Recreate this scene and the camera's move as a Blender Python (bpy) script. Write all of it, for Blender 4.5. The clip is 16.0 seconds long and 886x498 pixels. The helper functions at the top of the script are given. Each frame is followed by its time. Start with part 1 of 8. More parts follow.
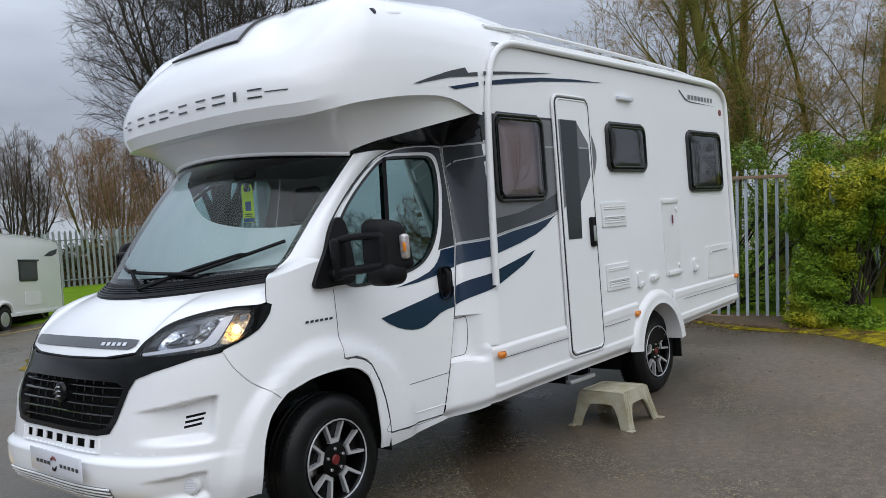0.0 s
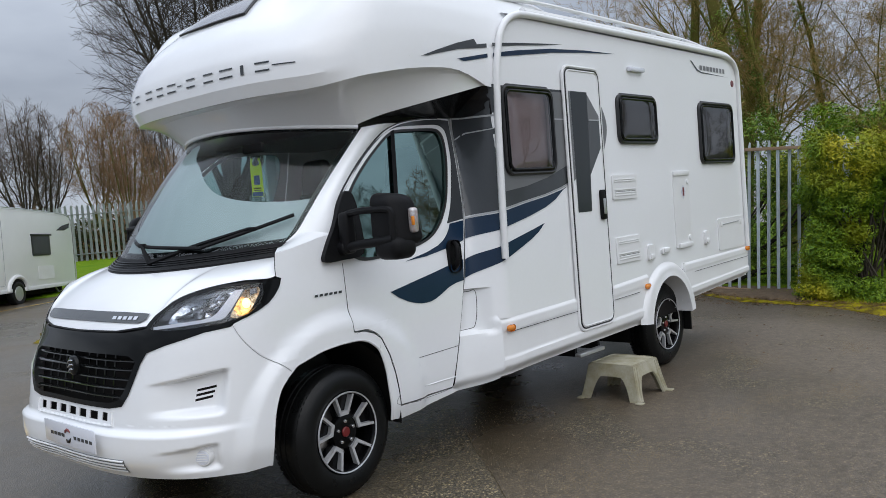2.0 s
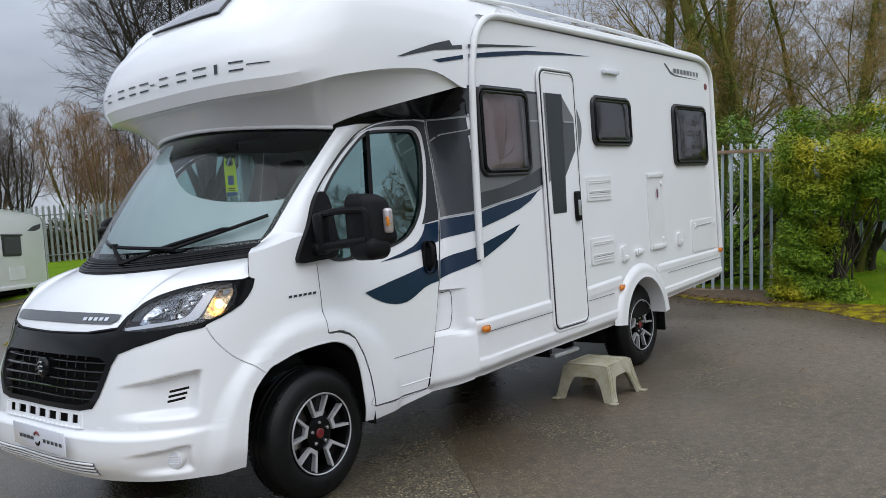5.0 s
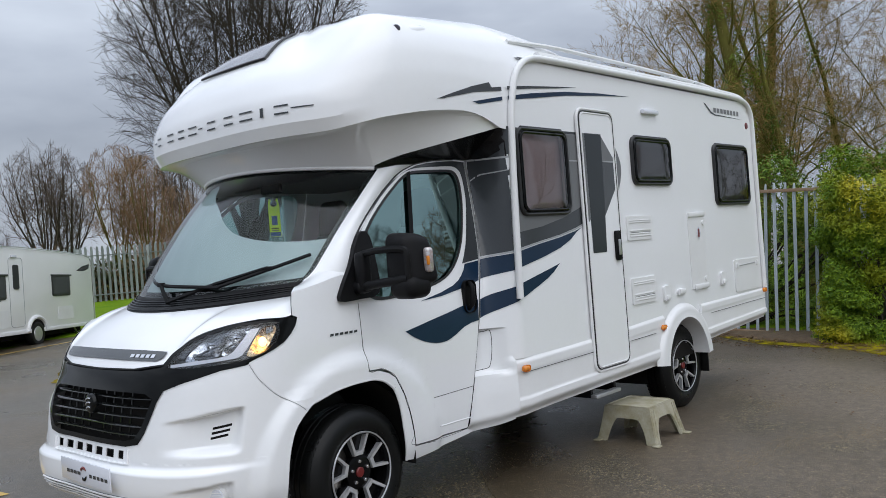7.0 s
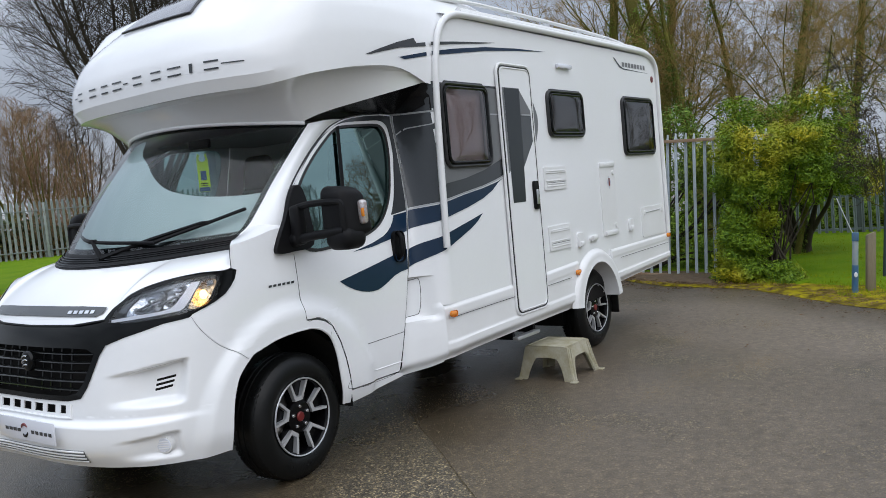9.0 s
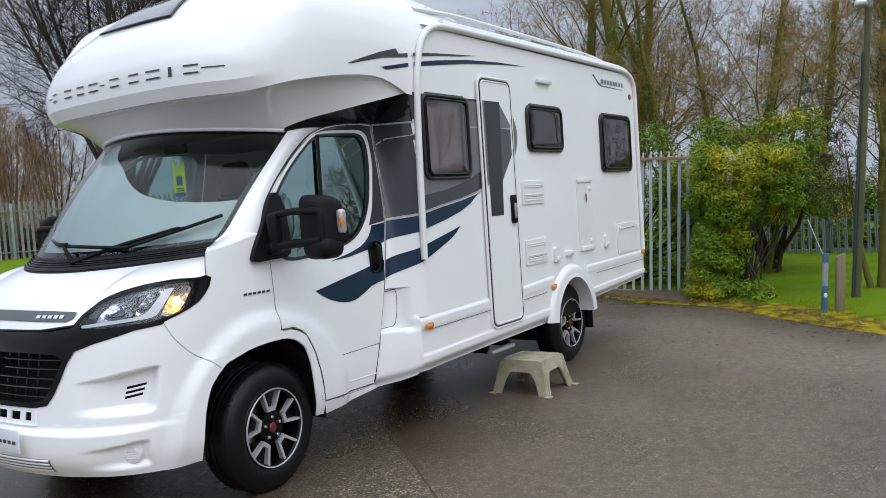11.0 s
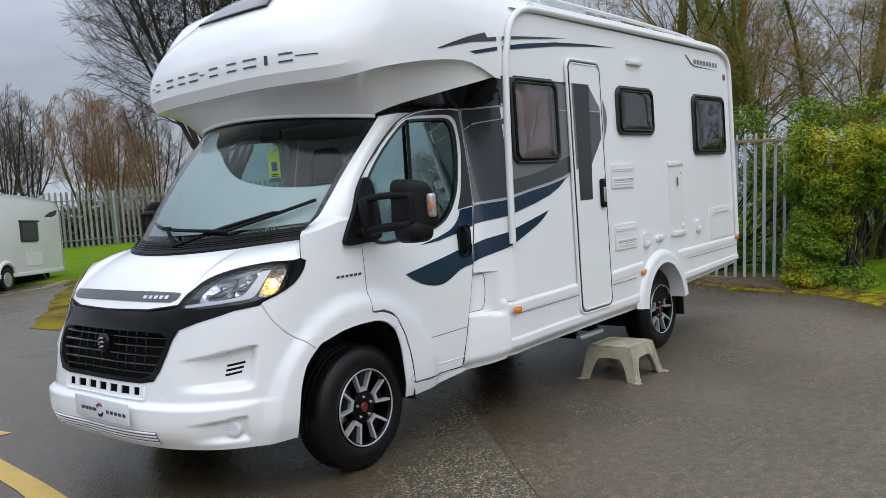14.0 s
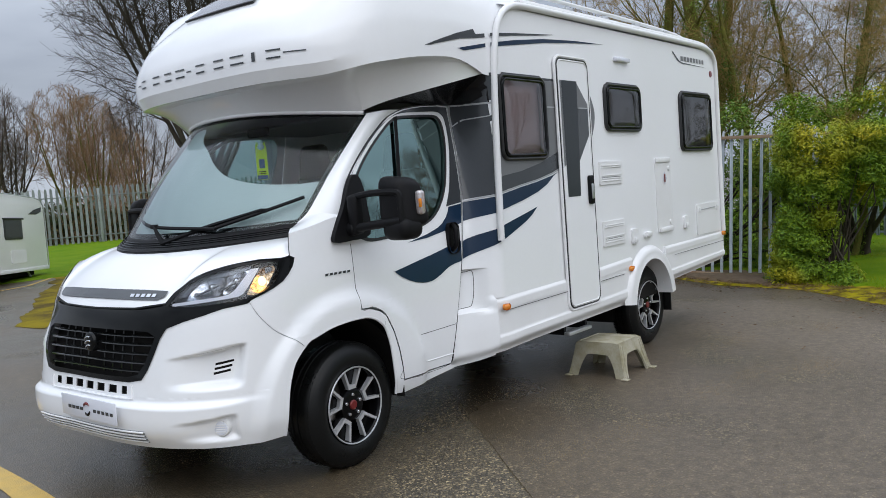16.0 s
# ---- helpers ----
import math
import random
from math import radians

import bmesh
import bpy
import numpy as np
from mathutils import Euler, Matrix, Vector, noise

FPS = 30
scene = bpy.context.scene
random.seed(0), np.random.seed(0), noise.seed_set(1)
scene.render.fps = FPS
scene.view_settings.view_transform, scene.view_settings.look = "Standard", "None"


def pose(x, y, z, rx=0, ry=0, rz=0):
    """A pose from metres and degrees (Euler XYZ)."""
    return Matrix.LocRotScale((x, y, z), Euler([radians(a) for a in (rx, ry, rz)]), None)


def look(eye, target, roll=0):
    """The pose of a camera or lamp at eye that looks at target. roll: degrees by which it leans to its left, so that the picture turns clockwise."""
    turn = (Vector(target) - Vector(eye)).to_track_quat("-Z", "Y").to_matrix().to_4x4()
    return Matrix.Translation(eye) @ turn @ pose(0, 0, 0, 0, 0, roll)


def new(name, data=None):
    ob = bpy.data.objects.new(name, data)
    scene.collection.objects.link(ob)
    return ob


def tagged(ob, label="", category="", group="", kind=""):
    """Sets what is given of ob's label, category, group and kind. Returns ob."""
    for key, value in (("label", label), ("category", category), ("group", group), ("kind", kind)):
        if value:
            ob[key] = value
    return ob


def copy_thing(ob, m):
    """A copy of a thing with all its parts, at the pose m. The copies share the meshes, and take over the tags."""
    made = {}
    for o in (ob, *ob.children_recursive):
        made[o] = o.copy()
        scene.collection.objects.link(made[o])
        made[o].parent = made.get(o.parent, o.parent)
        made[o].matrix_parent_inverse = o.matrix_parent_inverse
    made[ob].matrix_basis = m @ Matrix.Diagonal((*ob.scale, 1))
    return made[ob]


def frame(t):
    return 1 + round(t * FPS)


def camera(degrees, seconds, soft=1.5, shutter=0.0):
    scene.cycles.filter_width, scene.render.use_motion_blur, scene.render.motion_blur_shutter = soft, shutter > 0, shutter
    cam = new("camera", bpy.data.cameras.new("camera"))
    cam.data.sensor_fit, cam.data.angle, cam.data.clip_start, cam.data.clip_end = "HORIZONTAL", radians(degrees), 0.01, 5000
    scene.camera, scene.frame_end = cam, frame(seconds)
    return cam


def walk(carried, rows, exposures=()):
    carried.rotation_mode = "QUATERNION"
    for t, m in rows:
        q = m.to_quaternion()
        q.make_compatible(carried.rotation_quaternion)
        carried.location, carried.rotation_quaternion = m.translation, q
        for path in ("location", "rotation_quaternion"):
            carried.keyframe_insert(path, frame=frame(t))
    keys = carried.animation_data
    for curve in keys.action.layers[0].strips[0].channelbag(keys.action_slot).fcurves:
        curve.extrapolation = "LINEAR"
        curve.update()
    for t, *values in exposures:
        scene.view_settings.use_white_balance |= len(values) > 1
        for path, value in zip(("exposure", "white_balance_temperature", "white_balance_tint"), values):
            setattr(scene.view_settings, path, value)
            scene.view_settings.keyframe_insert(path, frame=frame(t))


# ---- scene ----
cam = camera(57.3, 16.0, 0.55)
PATH = [
    (0, (-2.899, -3.218, 1.571), (-1.39, -1.906, 1.525), -4.4),
    (0.5, (-2.898, -3.226, 1.573), (-1.393, -1.91, 1.535), -4.3),
    (1, (-2.901, -3.237, 1.571), (-1.422, -1.894, 1.491), -5.1),
    (1.5, (-2.89, -3.221, 1.571), (-1.408, -1.883, 1.466), -4.6),
    (2, (-2.887, -3.22, 1.572), (-1.4, -1.886, 1.462), -4.6),
    (2.5, (-2.89, -3.22, 1.57), (-1.396, -1.895, 1.47), -4.8),
    (3, (-2.888, -3.229, 1.565), (-1.381, -1.919, 1.46), -4.8),
    (3.5, (-2.894, -3.232, 1.573), (-1.386, -1.922, 1.465), -4.6),
    (4, (-2.893, -3.226, 1.562), (-1.372, -1.933, 1.446), -4.5),
    (6.3, (-2.867, -3.239, 1.577), (-1.345, -1.944, 1.501), -4.5),
    (6.5, (-2.882, -3.21, 1.572), (-1.363, -1.91, 1.523), -4.4),
    (7, (-2.907, -3.247, 1.561), (-1.44, -1.888, 1.557), -4.5),
    (7.5, (-2.922, -3.306, 1.569), (-1.54, -1.861, 1.523), -4.2),
    (8, (-2.974, -3.291, 1.596), (-1.554, -1.888, 1.471), -3.5),
    (8.5, (-3.076, -3.298, 1.585), (-1.536, -2.029, 1.452), -5.2),
    (9, (-3.151, -3.277, 1.571), (-1.55, -2.086, 1.43), -5.4),
    (11.5, (-3.149, -3.235, 1.573), (-1.504, -2.103, 1.457), -4.0),
    (12, (-3.152, -3.241, 1.563), (-1.507, -2.108, 1.448), -4.2),
    (12.5, (-3.159, -3.21, 1.541), (-1.552, -2.022, 1.447), -4.2),
    (13, (-3.179, -3.217, 1.547), (-1.624, -1.962, 1.462), -4.2),
    (13.5, (-3.183, -3.224, 1.569), (-1.682, -1.911, 1.414), -4.3),
    (14, (-3.183, -3.22, 1.566), (-1.668, -1.921, 1.428), -4.2),
    (14.5, (-3.185, -3.218, 1.573), (-1.655, -1.937, 1.444), -4.2),
    (15, (-3.187, -3.219, 1.57), (-1.658, -1.937, 1.437), -4.2),
    (15.5, (-3.182, -3.217, 1.571), (-1.652, -1.937, 1.427), -4.1),
    (16, (-3.185, -3.21, 1.57), (-1.651, -1.935, 1.421), -4.3),
]
walk(cam, [(t, look(eye, target, roll)) for t, eye, target, roll in PATH], [(0, -0.05), (2, -0.05), (4.2, -0.02), (6.3, 0.02), (7.0, -0.04), (7.5, -0.10), (8.0, -0.10), (8.5, 0.0), (9.0, 0.05), (11.4, 0.13), (12.5, 0.10), (13.5, 0.03), (16, 0.06)])

import mathutils


# ---- light ----
world = bpy.data.worlds.new("overcast_sky")
scene.world = world
world.use_nodes = True
wn, wl = world.node_tree.nodes, world.node_tree.links
wn.clear()
SUN_EL, SUN_AZ = radians(50), radians(208)
sky = wn.new("ShaderNodeTexSky")
sky.sky_type, sky.sun_disc, sky.sun_elevation, sky.sun_rotation = "NISHITA", False, SUN_EL, SUN_AZ
sky.air_density, sky.dust_density = 1.0, 4.0
wcoord = wn.new("ShaderNodeTexCoord")
wmap = wn.new("ShaderNodeMapping")
wmap.inputs["Scale"].default_value = (1.6, 1.6, 5.0)
wnoise = wn.new("ShaderNodeTexNoise")
wnoise.inputs["Scale"].default_value, wnoise.inputs["Detail"].default_value = 1.7, 5.0
wnoise.inputs["Roughness"].default_value = 0.5
wramp = wn.new("ShaderNodeValToRGB")
wramp.color_ramp.elements[0].position, wramp.color_ramp.elements[0].color = 0.32, (0.335, 0.376, 0.458, 1)
wramp.color_ramp.elements[1].position, wramp.color_ramp.elements[1].color = 0.68, (0.56, 0.617, 0.708, 1)
wgain = wn.new("ShaderNodeVectorMath")
wgain.operation = "SCALE"
skygain = wn.new("ShaderNodeVectorMath")
skygain.operation = "SCALE"
skygain.inputs["Scale"].default_value = 0.1
wmix = wn.new("ShaderNodeMix")
wmix.data_type = "RGBA"
wmix.inputs["Factor"].default_value = 0.9
wbg, wout = wn.new("ShaderNodeBackground"), wn.new("ShaderNodeOutputWorld")
wsplit, wup = wn.new("ShaderNodeSeparateXYZ"), wn.new("ShaderNodeMapRange")
wup.inputs["From Min"].default_value, wup.inputs["From Max"].default_value = 0.15, 0.85
wup.inputs["To Min"].default_value, wup.inputs["To Max"].default_value = 1.0, 3.1
wl.new(wcoord.outputs["Generated"], wsplit.inputs["Vector"])
wl.new(wsplit.outputs["Z"], wup.inputs["Value"])
wl.new(wup.outputs["Result"], wgain.inputs["Scale"])
wl.new(wcoord.outputs["Generated"], wmap.inputs["Vector"])
wl.new(wmap.outputs["Vector"], wnoise.inputs["Vector"])
wl.new(wnoise.outputs["Fac"], wramp.inputs["Fac"])
wl.new(wramp.outputs["Color"], wgain.inputs[0])
wl.new(sky.outputs["Color"], skygain.inputs[0])
wl.new(skygain.outputs["Vector"], wmix.inputs["A"])
wl.new(wgain.outputs["Vector"], wmix.inputs["B"])
wl.new(wmix.outputs["Result"], wbg.inputs["Color"])
wbg.inputs["Strength"].default_value = 1.0
wl.new(wbg.outputs["Background"], wout.inputs["Surface"])

sun = new("sun", bpy.data.lights.new("sun", "SUN"))
sun.data.energy, sun.data.angle, sun.data.color = 1.03, radians(75), (1.0, 0.98, 0.955)
sun.matrix_basis = look((0, 0, 30), (-30 * math.sin(SUN_AZ), -30 * math.cos(SUN_AZ), 30 - 30 * math.tan(SUN_EL)))

# ---- materials ----


def material(name, color, rough=0.5, metal=0.0, second=None, scale=8.0, amount=0.5, fine=90.0, bump=0.0, bump_scale=60.0,
             coat=0.0, spec=0.5, per_piece=0.0, sharp=0.0, rough_var=0.0, stretch=(1, 1, 1)):
    """Principled material with two scales of colour variation, relief and gloss variation."""
    m = bpy.data.materials.new(name)
    m.use_nodes = True
    n, l = m.node_tree.nodes, m.node_tree.links
    p = n["Principled BSDF"]
    p.inputs["Roughness"].default_value, p.inputs["Metallic"].default_value = rough, metal
    p.inputs["Coat Weight"].default_value, p.inputs["Coat Roughness"].default_value = coat, 0.04
    p.inputs["Specular IOR Level"].default_value = spec
    if second is None:
        second = tuple(c * 0.86 for c in color)
    coord, mapping = n.new("ShaderNodeTexCoord"), n.new("ShaderNodeMapping")
    mapping.inputs["Scale"].default_value = stretch
    l.new(coord.outputs["Object"], mapping.inputs["Vector"])
    big, small = n.new("ShaderNodeTexNoise"), n.new("ShaderNodeTexNoise")
    big.inputs["Scale"].default_value, big.inputs["Detail"].default_value = scale, 6.0
    small.inputs["Scale"].default_value, small.inputs["Detail"].default_value = fine, 3.0
    for t in (big, small):
        l.new(mapping.outputs["Vector"], t.inputs["Vector"])
    both = n.new("ShaderNodeMath")
    both.operation = "MULTIPLY_ADD"
    l.new(small.outputs["Fac"], both.inputs[0])
    both.inputs[1].default_value = 0.35
    l.new(big.outputs["Fac"], both.inputs[2])
    ramp = n.new("ShaderNodeMapRange")
    ramp.inputs["From Min"].default_value, ramp.inputs["From Max"].default_value = 0.45 + sharp, 0.9 - sharp
    ramp.inputs["To Max"].default_value = amount
    l.new(both.outputs["Value"], ramp.inputs["Value"])
    mix = n.new("ShaderNodeMix")
    mix.data_type = "RGBA"
    mix.inputs["A"].default_value, mix.inputs["B"].default_value = (*color, 1), (*second, 1)
    l.new(ramp.outputs["Result"], mix.inputs["Factor"])
    out = mix.outputs["Result"]
    if per_piece:
        info, hue = n.new("ShaderNodeObjectInfo"), n.new("ShaderNodeHueSaturation")
        vary = n.new("ShaderNodeMapRange")
        vary.inputs["To Min"].default_value, vary.inputs["To Max"].default_value = 1 - per_piece, 1 + per_piece
        l.new(info.outputs["Random"], vary.inputs["Value"])
        l.new(vary.outputs["Result"], hue.inputs["Value"])
        l.new(out, hue.inputs["Color"])
        out = hue.outputs["Color"]
    l.new(out, p.inputs["Base Color"])
    if rough_var:
        rr = n.new("ShaderNodeMapRange")
        rr.inputs["From Min"].default_value, rr.inputs["From Max"].default_value = 0.3, 0.7
        rr.inputs["To Min"].default_value, rr.inputs["To Max"].default_value = max(rough - rough_var, 0.02), min(rough + rough_var, 1)
        l.new(big.outputs["Fac"], rr.inputs["Value"])
        l.new(rr.outputs["Result"], p.inputs["Roughness"])
    if bump:
        rel, b = n.new("ShaderNodeTexNoise"), n.new("ShaderNodeBump")
        rel.inputs["Scale"].default_value, rel.inputs["Detail"].default_value = bump_scale, 4.0
        l.new(mapping.outputs["Vector"], rel.inputs["Vector"])
        l.new(rel.outputs["Fac"], b.inputs["Height"])
        b.inputs["Strength"].default_value, b.inputs["Distance"].default_value = bump, 0.01
        l.new(b.outputs["Normal"], p.inputs["Normal"])
    return m


def glass(name, tint, clear=0.75, ior=1.6, rough=0.01, sheen=(1, 1, 1)):
    """Thin tinted glass: a clear, tinted pane with a mirror-like sheen by Fresnel."""
    m = bpy.data.materials.new(name)
    m.use_nodes = True
    n, l = m.node_tree.nodes, m.node_tree.links
    n.clear()
    out, mix, fres = n.new("ShaderNodeOutputMaterial"), n.new("ShaderNodeMixShader"), n.new("ShaderNodeFresnel")
    fres.inputs["IOR"].default_value = ior
    pane, gloss = n.new("ShaderNodeBsdfTransparent"), n.new("ShaderNodeBsdfGlossy")
    pane.inputs["Color"].default_value = (*(c * clear for c in tint), 1)
    gloss.inputs["Roughness"].default_value = rough
    gloss.inputs["Color"].default_value = (*sheen, 1)
    l.new(fres.outputs["Fac"], mix.inputs["Fac"])
    l.new(pane.outputs["BSDF"], mix.inputs[1])
    l.new(gloss.outputs["BSDF"], mix.inputs[2])
    l.new(mix.outputs["Shader"], out.inputs["Surface"])
    return m


WHITE = material("white_gelcoat", (0.84, 0.85, 0.86), 0.16, second=(0.79, 0.80, 0.81), scale=1.3, amount=0.5, fine=30, bump=0.012, bump_scale=9, coat=0.5, rough_var=0.05)
WHITE_PANEL = material("white_wall_panel", (0.83, 0.84, 0.85), 0.24, second=(0.77, 0.775, 0.78), scale=0.9, amount=0.5, fine=40, bump=0.02, bump_scale=6, coat=0.25)
WHITE_PLASTIC = material("white_plastic", (0.78, 0.785, 0.79), 0.35, second=(0.70, 0.70, 0.69), scale=3, amount=0.6)
GREY_DECAL = material("graphite_film", (0.031, 0.035, 0.039), 0.22, second=(0.047, 0.052, 0.058), scale=2, coat=0.35)
DOOR_FILM = material("near_black_film", (0.017, 0.021, 0.025), 0.3, second=(0.024, 0.029, 0.034), scale=2, coat=0.1)
DARK_DECAL = material("dark_grey_film", (0.055, 0.06, 0.065), 0.26, second=(0.075, 0.08, 0.085), scale=2, coat=0.2)
MID_DECAL = material("mid_grey_film", (0.13, 0.135, 0.14), 0.3, second=(0.17, 0.17, 0.175), scale=2, coat=0.2)
SILVER_DECAL = material("silver_film", (0.42, 0.43, 0.44), 0.3, metal=0.3, scale=3)
NAVY_DECAL = material("navy_film", (0.007, 0.022, 0.050), 0.22, second=(0.012, 0.032, 0.068), scale=2, coat=0.1, spec=0.3)
BLACK_DECAL = material("black_film", (0.005, 0.005, 0.006), 0.22, second=(0.009, 0.009, 0.010), scale=3, spec=0.25)
BLACK_PLASTIC = material("black_textured_plastic", (0.005, 0.005, 0.006), 0.5, spec=0.14, second=(0.012, 0.012, 0.012), scale=5, bump=0.15, bump_scale=350, rough_var=0.08)
GLOSS_BLACK = material("gloss_black_plastic", (0.003, 0.0035, 0.0035), 0.05, second=(0.005, 0.0055, 0.006), scale=4, spec=0.22)
GRILLE_BLACK = material("polished_black_bar", (0.004, 0.0045, 0.0045), 0.12, second=(0.006, 0.0065, 0.007), scale=6, spec=0.6, coat=0.3)
RUBBER = material("tyre_rubber", (0.0045, 0.005, 0.005), 0.36, spec=0.22, second=(0.008, 0.008, 0.008), scale=9, bump=0.12, bump_scale=160, rough_var=0.12)
SEAL = material("window_seal_rubber", (0.014, 0.014, 0.015), 0.35, second=(0.022, 0.022, 0.022), scale=6)
RIM_BLACK = material("black_alloy_paint", (0.003, 0.003, 0.0035), 0.2, spec=0.15)
RIM_FACE = material("machined_alloy", (0.66, 0.67, 0.69), 0.30, metal=0.6, second=(0.58, 0.59, 0.61), scale=14)
STEEL = material("brake_steel", (0.35, 0.34, 0.33), 0.4, metal=0.9, second=(0.2, 0.16, 0.12), scale=20)
CHROME = material("chrome", (0.75, 0.76, 0.78), 0.1, metal=1.0, scale=4)
ALUMINIUM = material("aluminium", (0.6, 0.61, 0.62), 0.35, metal=0.8, second=(0.45, 0.46, 0.47), scale=12)
AMBER = material("amber_lens", (0.75, 0.25, 0.02), 0.15, second=(0.62, 0.18, 0.015), scale=20, coat=0.5)
RED = material("red_enamel", (0.15, 0.014, 0.014), 0.3)
UNDERBODY = material("dark_underbody", (0.007, 0.007, 0.007), 0.9, spec=0.15, second=(0.025, 0.022, 0.02), scale=4)
DASH = material("grey_dashboard", (0.15, 0.155, 0.16), 0.6, second=(0.19, 0.195, 0.2), scale=7)
SEAT = material("dark_seat_fabric", (0.035, 0.036, 0.04), 0.85, second=(0.055, 0.055, 0.06), scale=9)
CURTAIN = material("pleated_mauve_blind", (0.78, 0.68, 0.68), 0.85, second=(0.68, 0.58, 0.58), scale=5, stretch=(1, 1, 8))
TAG_GREEN = material("lime_green_card", (0.66, 0.88, 0.015), 0.5, second=(0.55, 0.75, 0.015), scale=10)
CARD_BLUE = material("dark_blue_print", (0.04, 0.10, 0.22), 0.5)
PLATE_WHITE = material("white_plate", (0.72, 0.74, 0.80), 0.22, second=(0.68, 0.70, 0.76), scale=6, coat=0.3)
SCREEN = glass("windscreen_glass", (0.86, 0.96, 0.94), 0.96, 1.36)
SIDE_GLASS = glass("side_window_glass", (0.36, 0.74, 0.68), 0.9, 3.5, sheen=(0.66, 0.95, 0.92))
TINTED = glass("tinted_acrylic", (0.80, 0.77, 0.78), 0.95, 1.7)
LENS = glass("clear_lens", (0.95, 0.97, 1.0), 0.95, 1.5)
# pale grey that imitates sky mirrored in the windscreen
SKY_SHEET = material("silver_grey_screen_blind", (0.50, 0.53, 0.555), 0.55, second=(0.44, 0.475, 0.50), scale=3, amount=0.6)
SMOKE = material("smoke_grey_blind", (0.16, 0.165, 0.18), 0.8, second=(0.12, 0.125, 0.14), scale=3)
HEADLINING = material("pale_headlining_cloth", (0.34, 0.36, 0.36), 0.9, second=(0.28, 0.30, 0.30), scale=8)
SKYLIGHT = material("smoked_skylight", (0.045, 0.04, 0.055), 0.08, second=(0.06, 0.055, 0.07), scale=3, coat=0.5)

# ---- building helpers ----


def world_of(ob):
    m = ob.matrix_basis.copy()
    return (world_of(ob.parent) @ ob.matrix_parent_inverse @ m) if ob.parent else m


def thing(name, label, category, at=(0, 0, 0), group="", kind="", rz=0):
    ob = new(name)
    ob.empty_display_size = 0.2
    ob.matrix_basis = pose(*at, 0, 0, rz)
    return tagged(ob, label, category, group, kind)


def mesh_of(bm, name, mat, smooth=True):
    me = bpy.data.meshes.new(name)
    bm.to_mesh(me)
    bm.free()
    for mm in (mat if isinstance(mat, (list, tuple)) else [mat]):
        me.materials.append(mm)
    if smooth:
        me.polygons.foreach_set("use_smooth", [True] * len(me.polygons))
        me.set_sharp_from_angle(angle=radians(38))
    return me


def part(name, bm, mat, parent, label="", smooth=True):
    """Links a bmesh, given in world coordinates, as one mesh under a thing or a part."""
    ob = new(name, mesh_of(bm, name, mat, smooth))
    ob.parent = parent
    ob.matrix_parent_inverse = world_of(parent).inverted()
    return tagged(ob, label)


def single(name, bm, mat, label, category, group="", kind="", smooth=True):
    return tagged(new(name, mesh_of(bm, name, mat, smooth)), label, category, group, kind)


def curve_at(points, t):
    """Smooth value along (key, value...) rows: monotone cubic through the keys."""
    pts = points
    if t <= pts[0][0]:
        return pts[0][1]
    for i in range(len(pts) - 1):
        if t <= pts[i + 1][0]:
            (x0, y0), (x1, y1) = pts[i], pts[i + 1]
            h = x1 - x0
            d = (y1 - y0) / h
            m0 = d if i == 0 else 0.5 * (d + (y0 - pts[i - 1][1]) / (x0 - pts[i - 1][0]))
            m1 = d if i == len(pts) - 2 else 0.5 * (d + (pts[i + 2][1] - y1) / (pts[i + 2][0] - x1))
            u = (t - x0) / h
            return ((2 * u**3 - 3 * u**2 + 1) * y0 + (u**3 - 2 * u**2 + u) * h * m0 + (-2 * u**3 + 3 * u**2) * y1 + (u**3 - u**2) * h * m1)
    return pts[-1][1]


def path_points(points, n):
    """n points along a smooth line through the given ones (Catmull-Rom)."""
    pts = [Vector(p) for p in points]
    pts = [2 * pts[0] - pts[1]] + pts + [2 * pts[-1] - pts[-2]]
    out = []
    segs = len(pts) - 3
    for i in range(n):
        f = i / (n - 1) * segs
        k = min(int(f), segs - 1)
        u = f - k
        a, b, c, d = pts[k:k + 4]
        out.append(0.5 * (2 * b + (c - a) * u + (2 * a - 5 * b + 4 * c - d) * u**2 + (3 * b - a - 3 * c + d) * u**3))
    return out


def sheet(fn, us, vs, bm=None):
    """A grid surface fn(u, v)."""
    bm = bm or bmesh.new()
    rows = [[bm.verts.new(fn(u, v)) for v in vs] for u in us]
    for i in range(len(us) - 1):
        for j in range(len(vs) - 1):
            q = [rows[i][j], rows[i + 1][j], rows[i + 1][j + 1], rows[i][j + 1]]
            if len({tuple(round(c, 5) for c in v.co) for v in q}) >= 3:
                bm.faces.new(q)
    return bm


def span(a, b, n):
    return [a + (b - a) * i / (n - 1) for i in range(n)]


def clean(bm, dist=0.0004):
    bmesh.ops.remove_doubles(bm, verts=bm.verts, dist=dist)
    bmesh.ops.recalc_face_normals(bm, faces=bm.faces)
    return bm


def box(a, b, bevel=0.0, seg=2, bm=None):
    bm = bm or bmesh.new()
    fresh = bmesh.ops.create_cube(bm, size=1.0)["verts"]
    for v in fresh:
        v.co = Vector([(p + q) / 2 + c * (q - p) for p, q, c in zip(a, b, v.co)])
    if bevel:
        es = list({e for v in fresh for e in v.link_edges})
        bmesh.ops.bevel(bm, geom=es, offset=bevel, segments=seg, profile=0.5, affect="EDGES")
    return bm


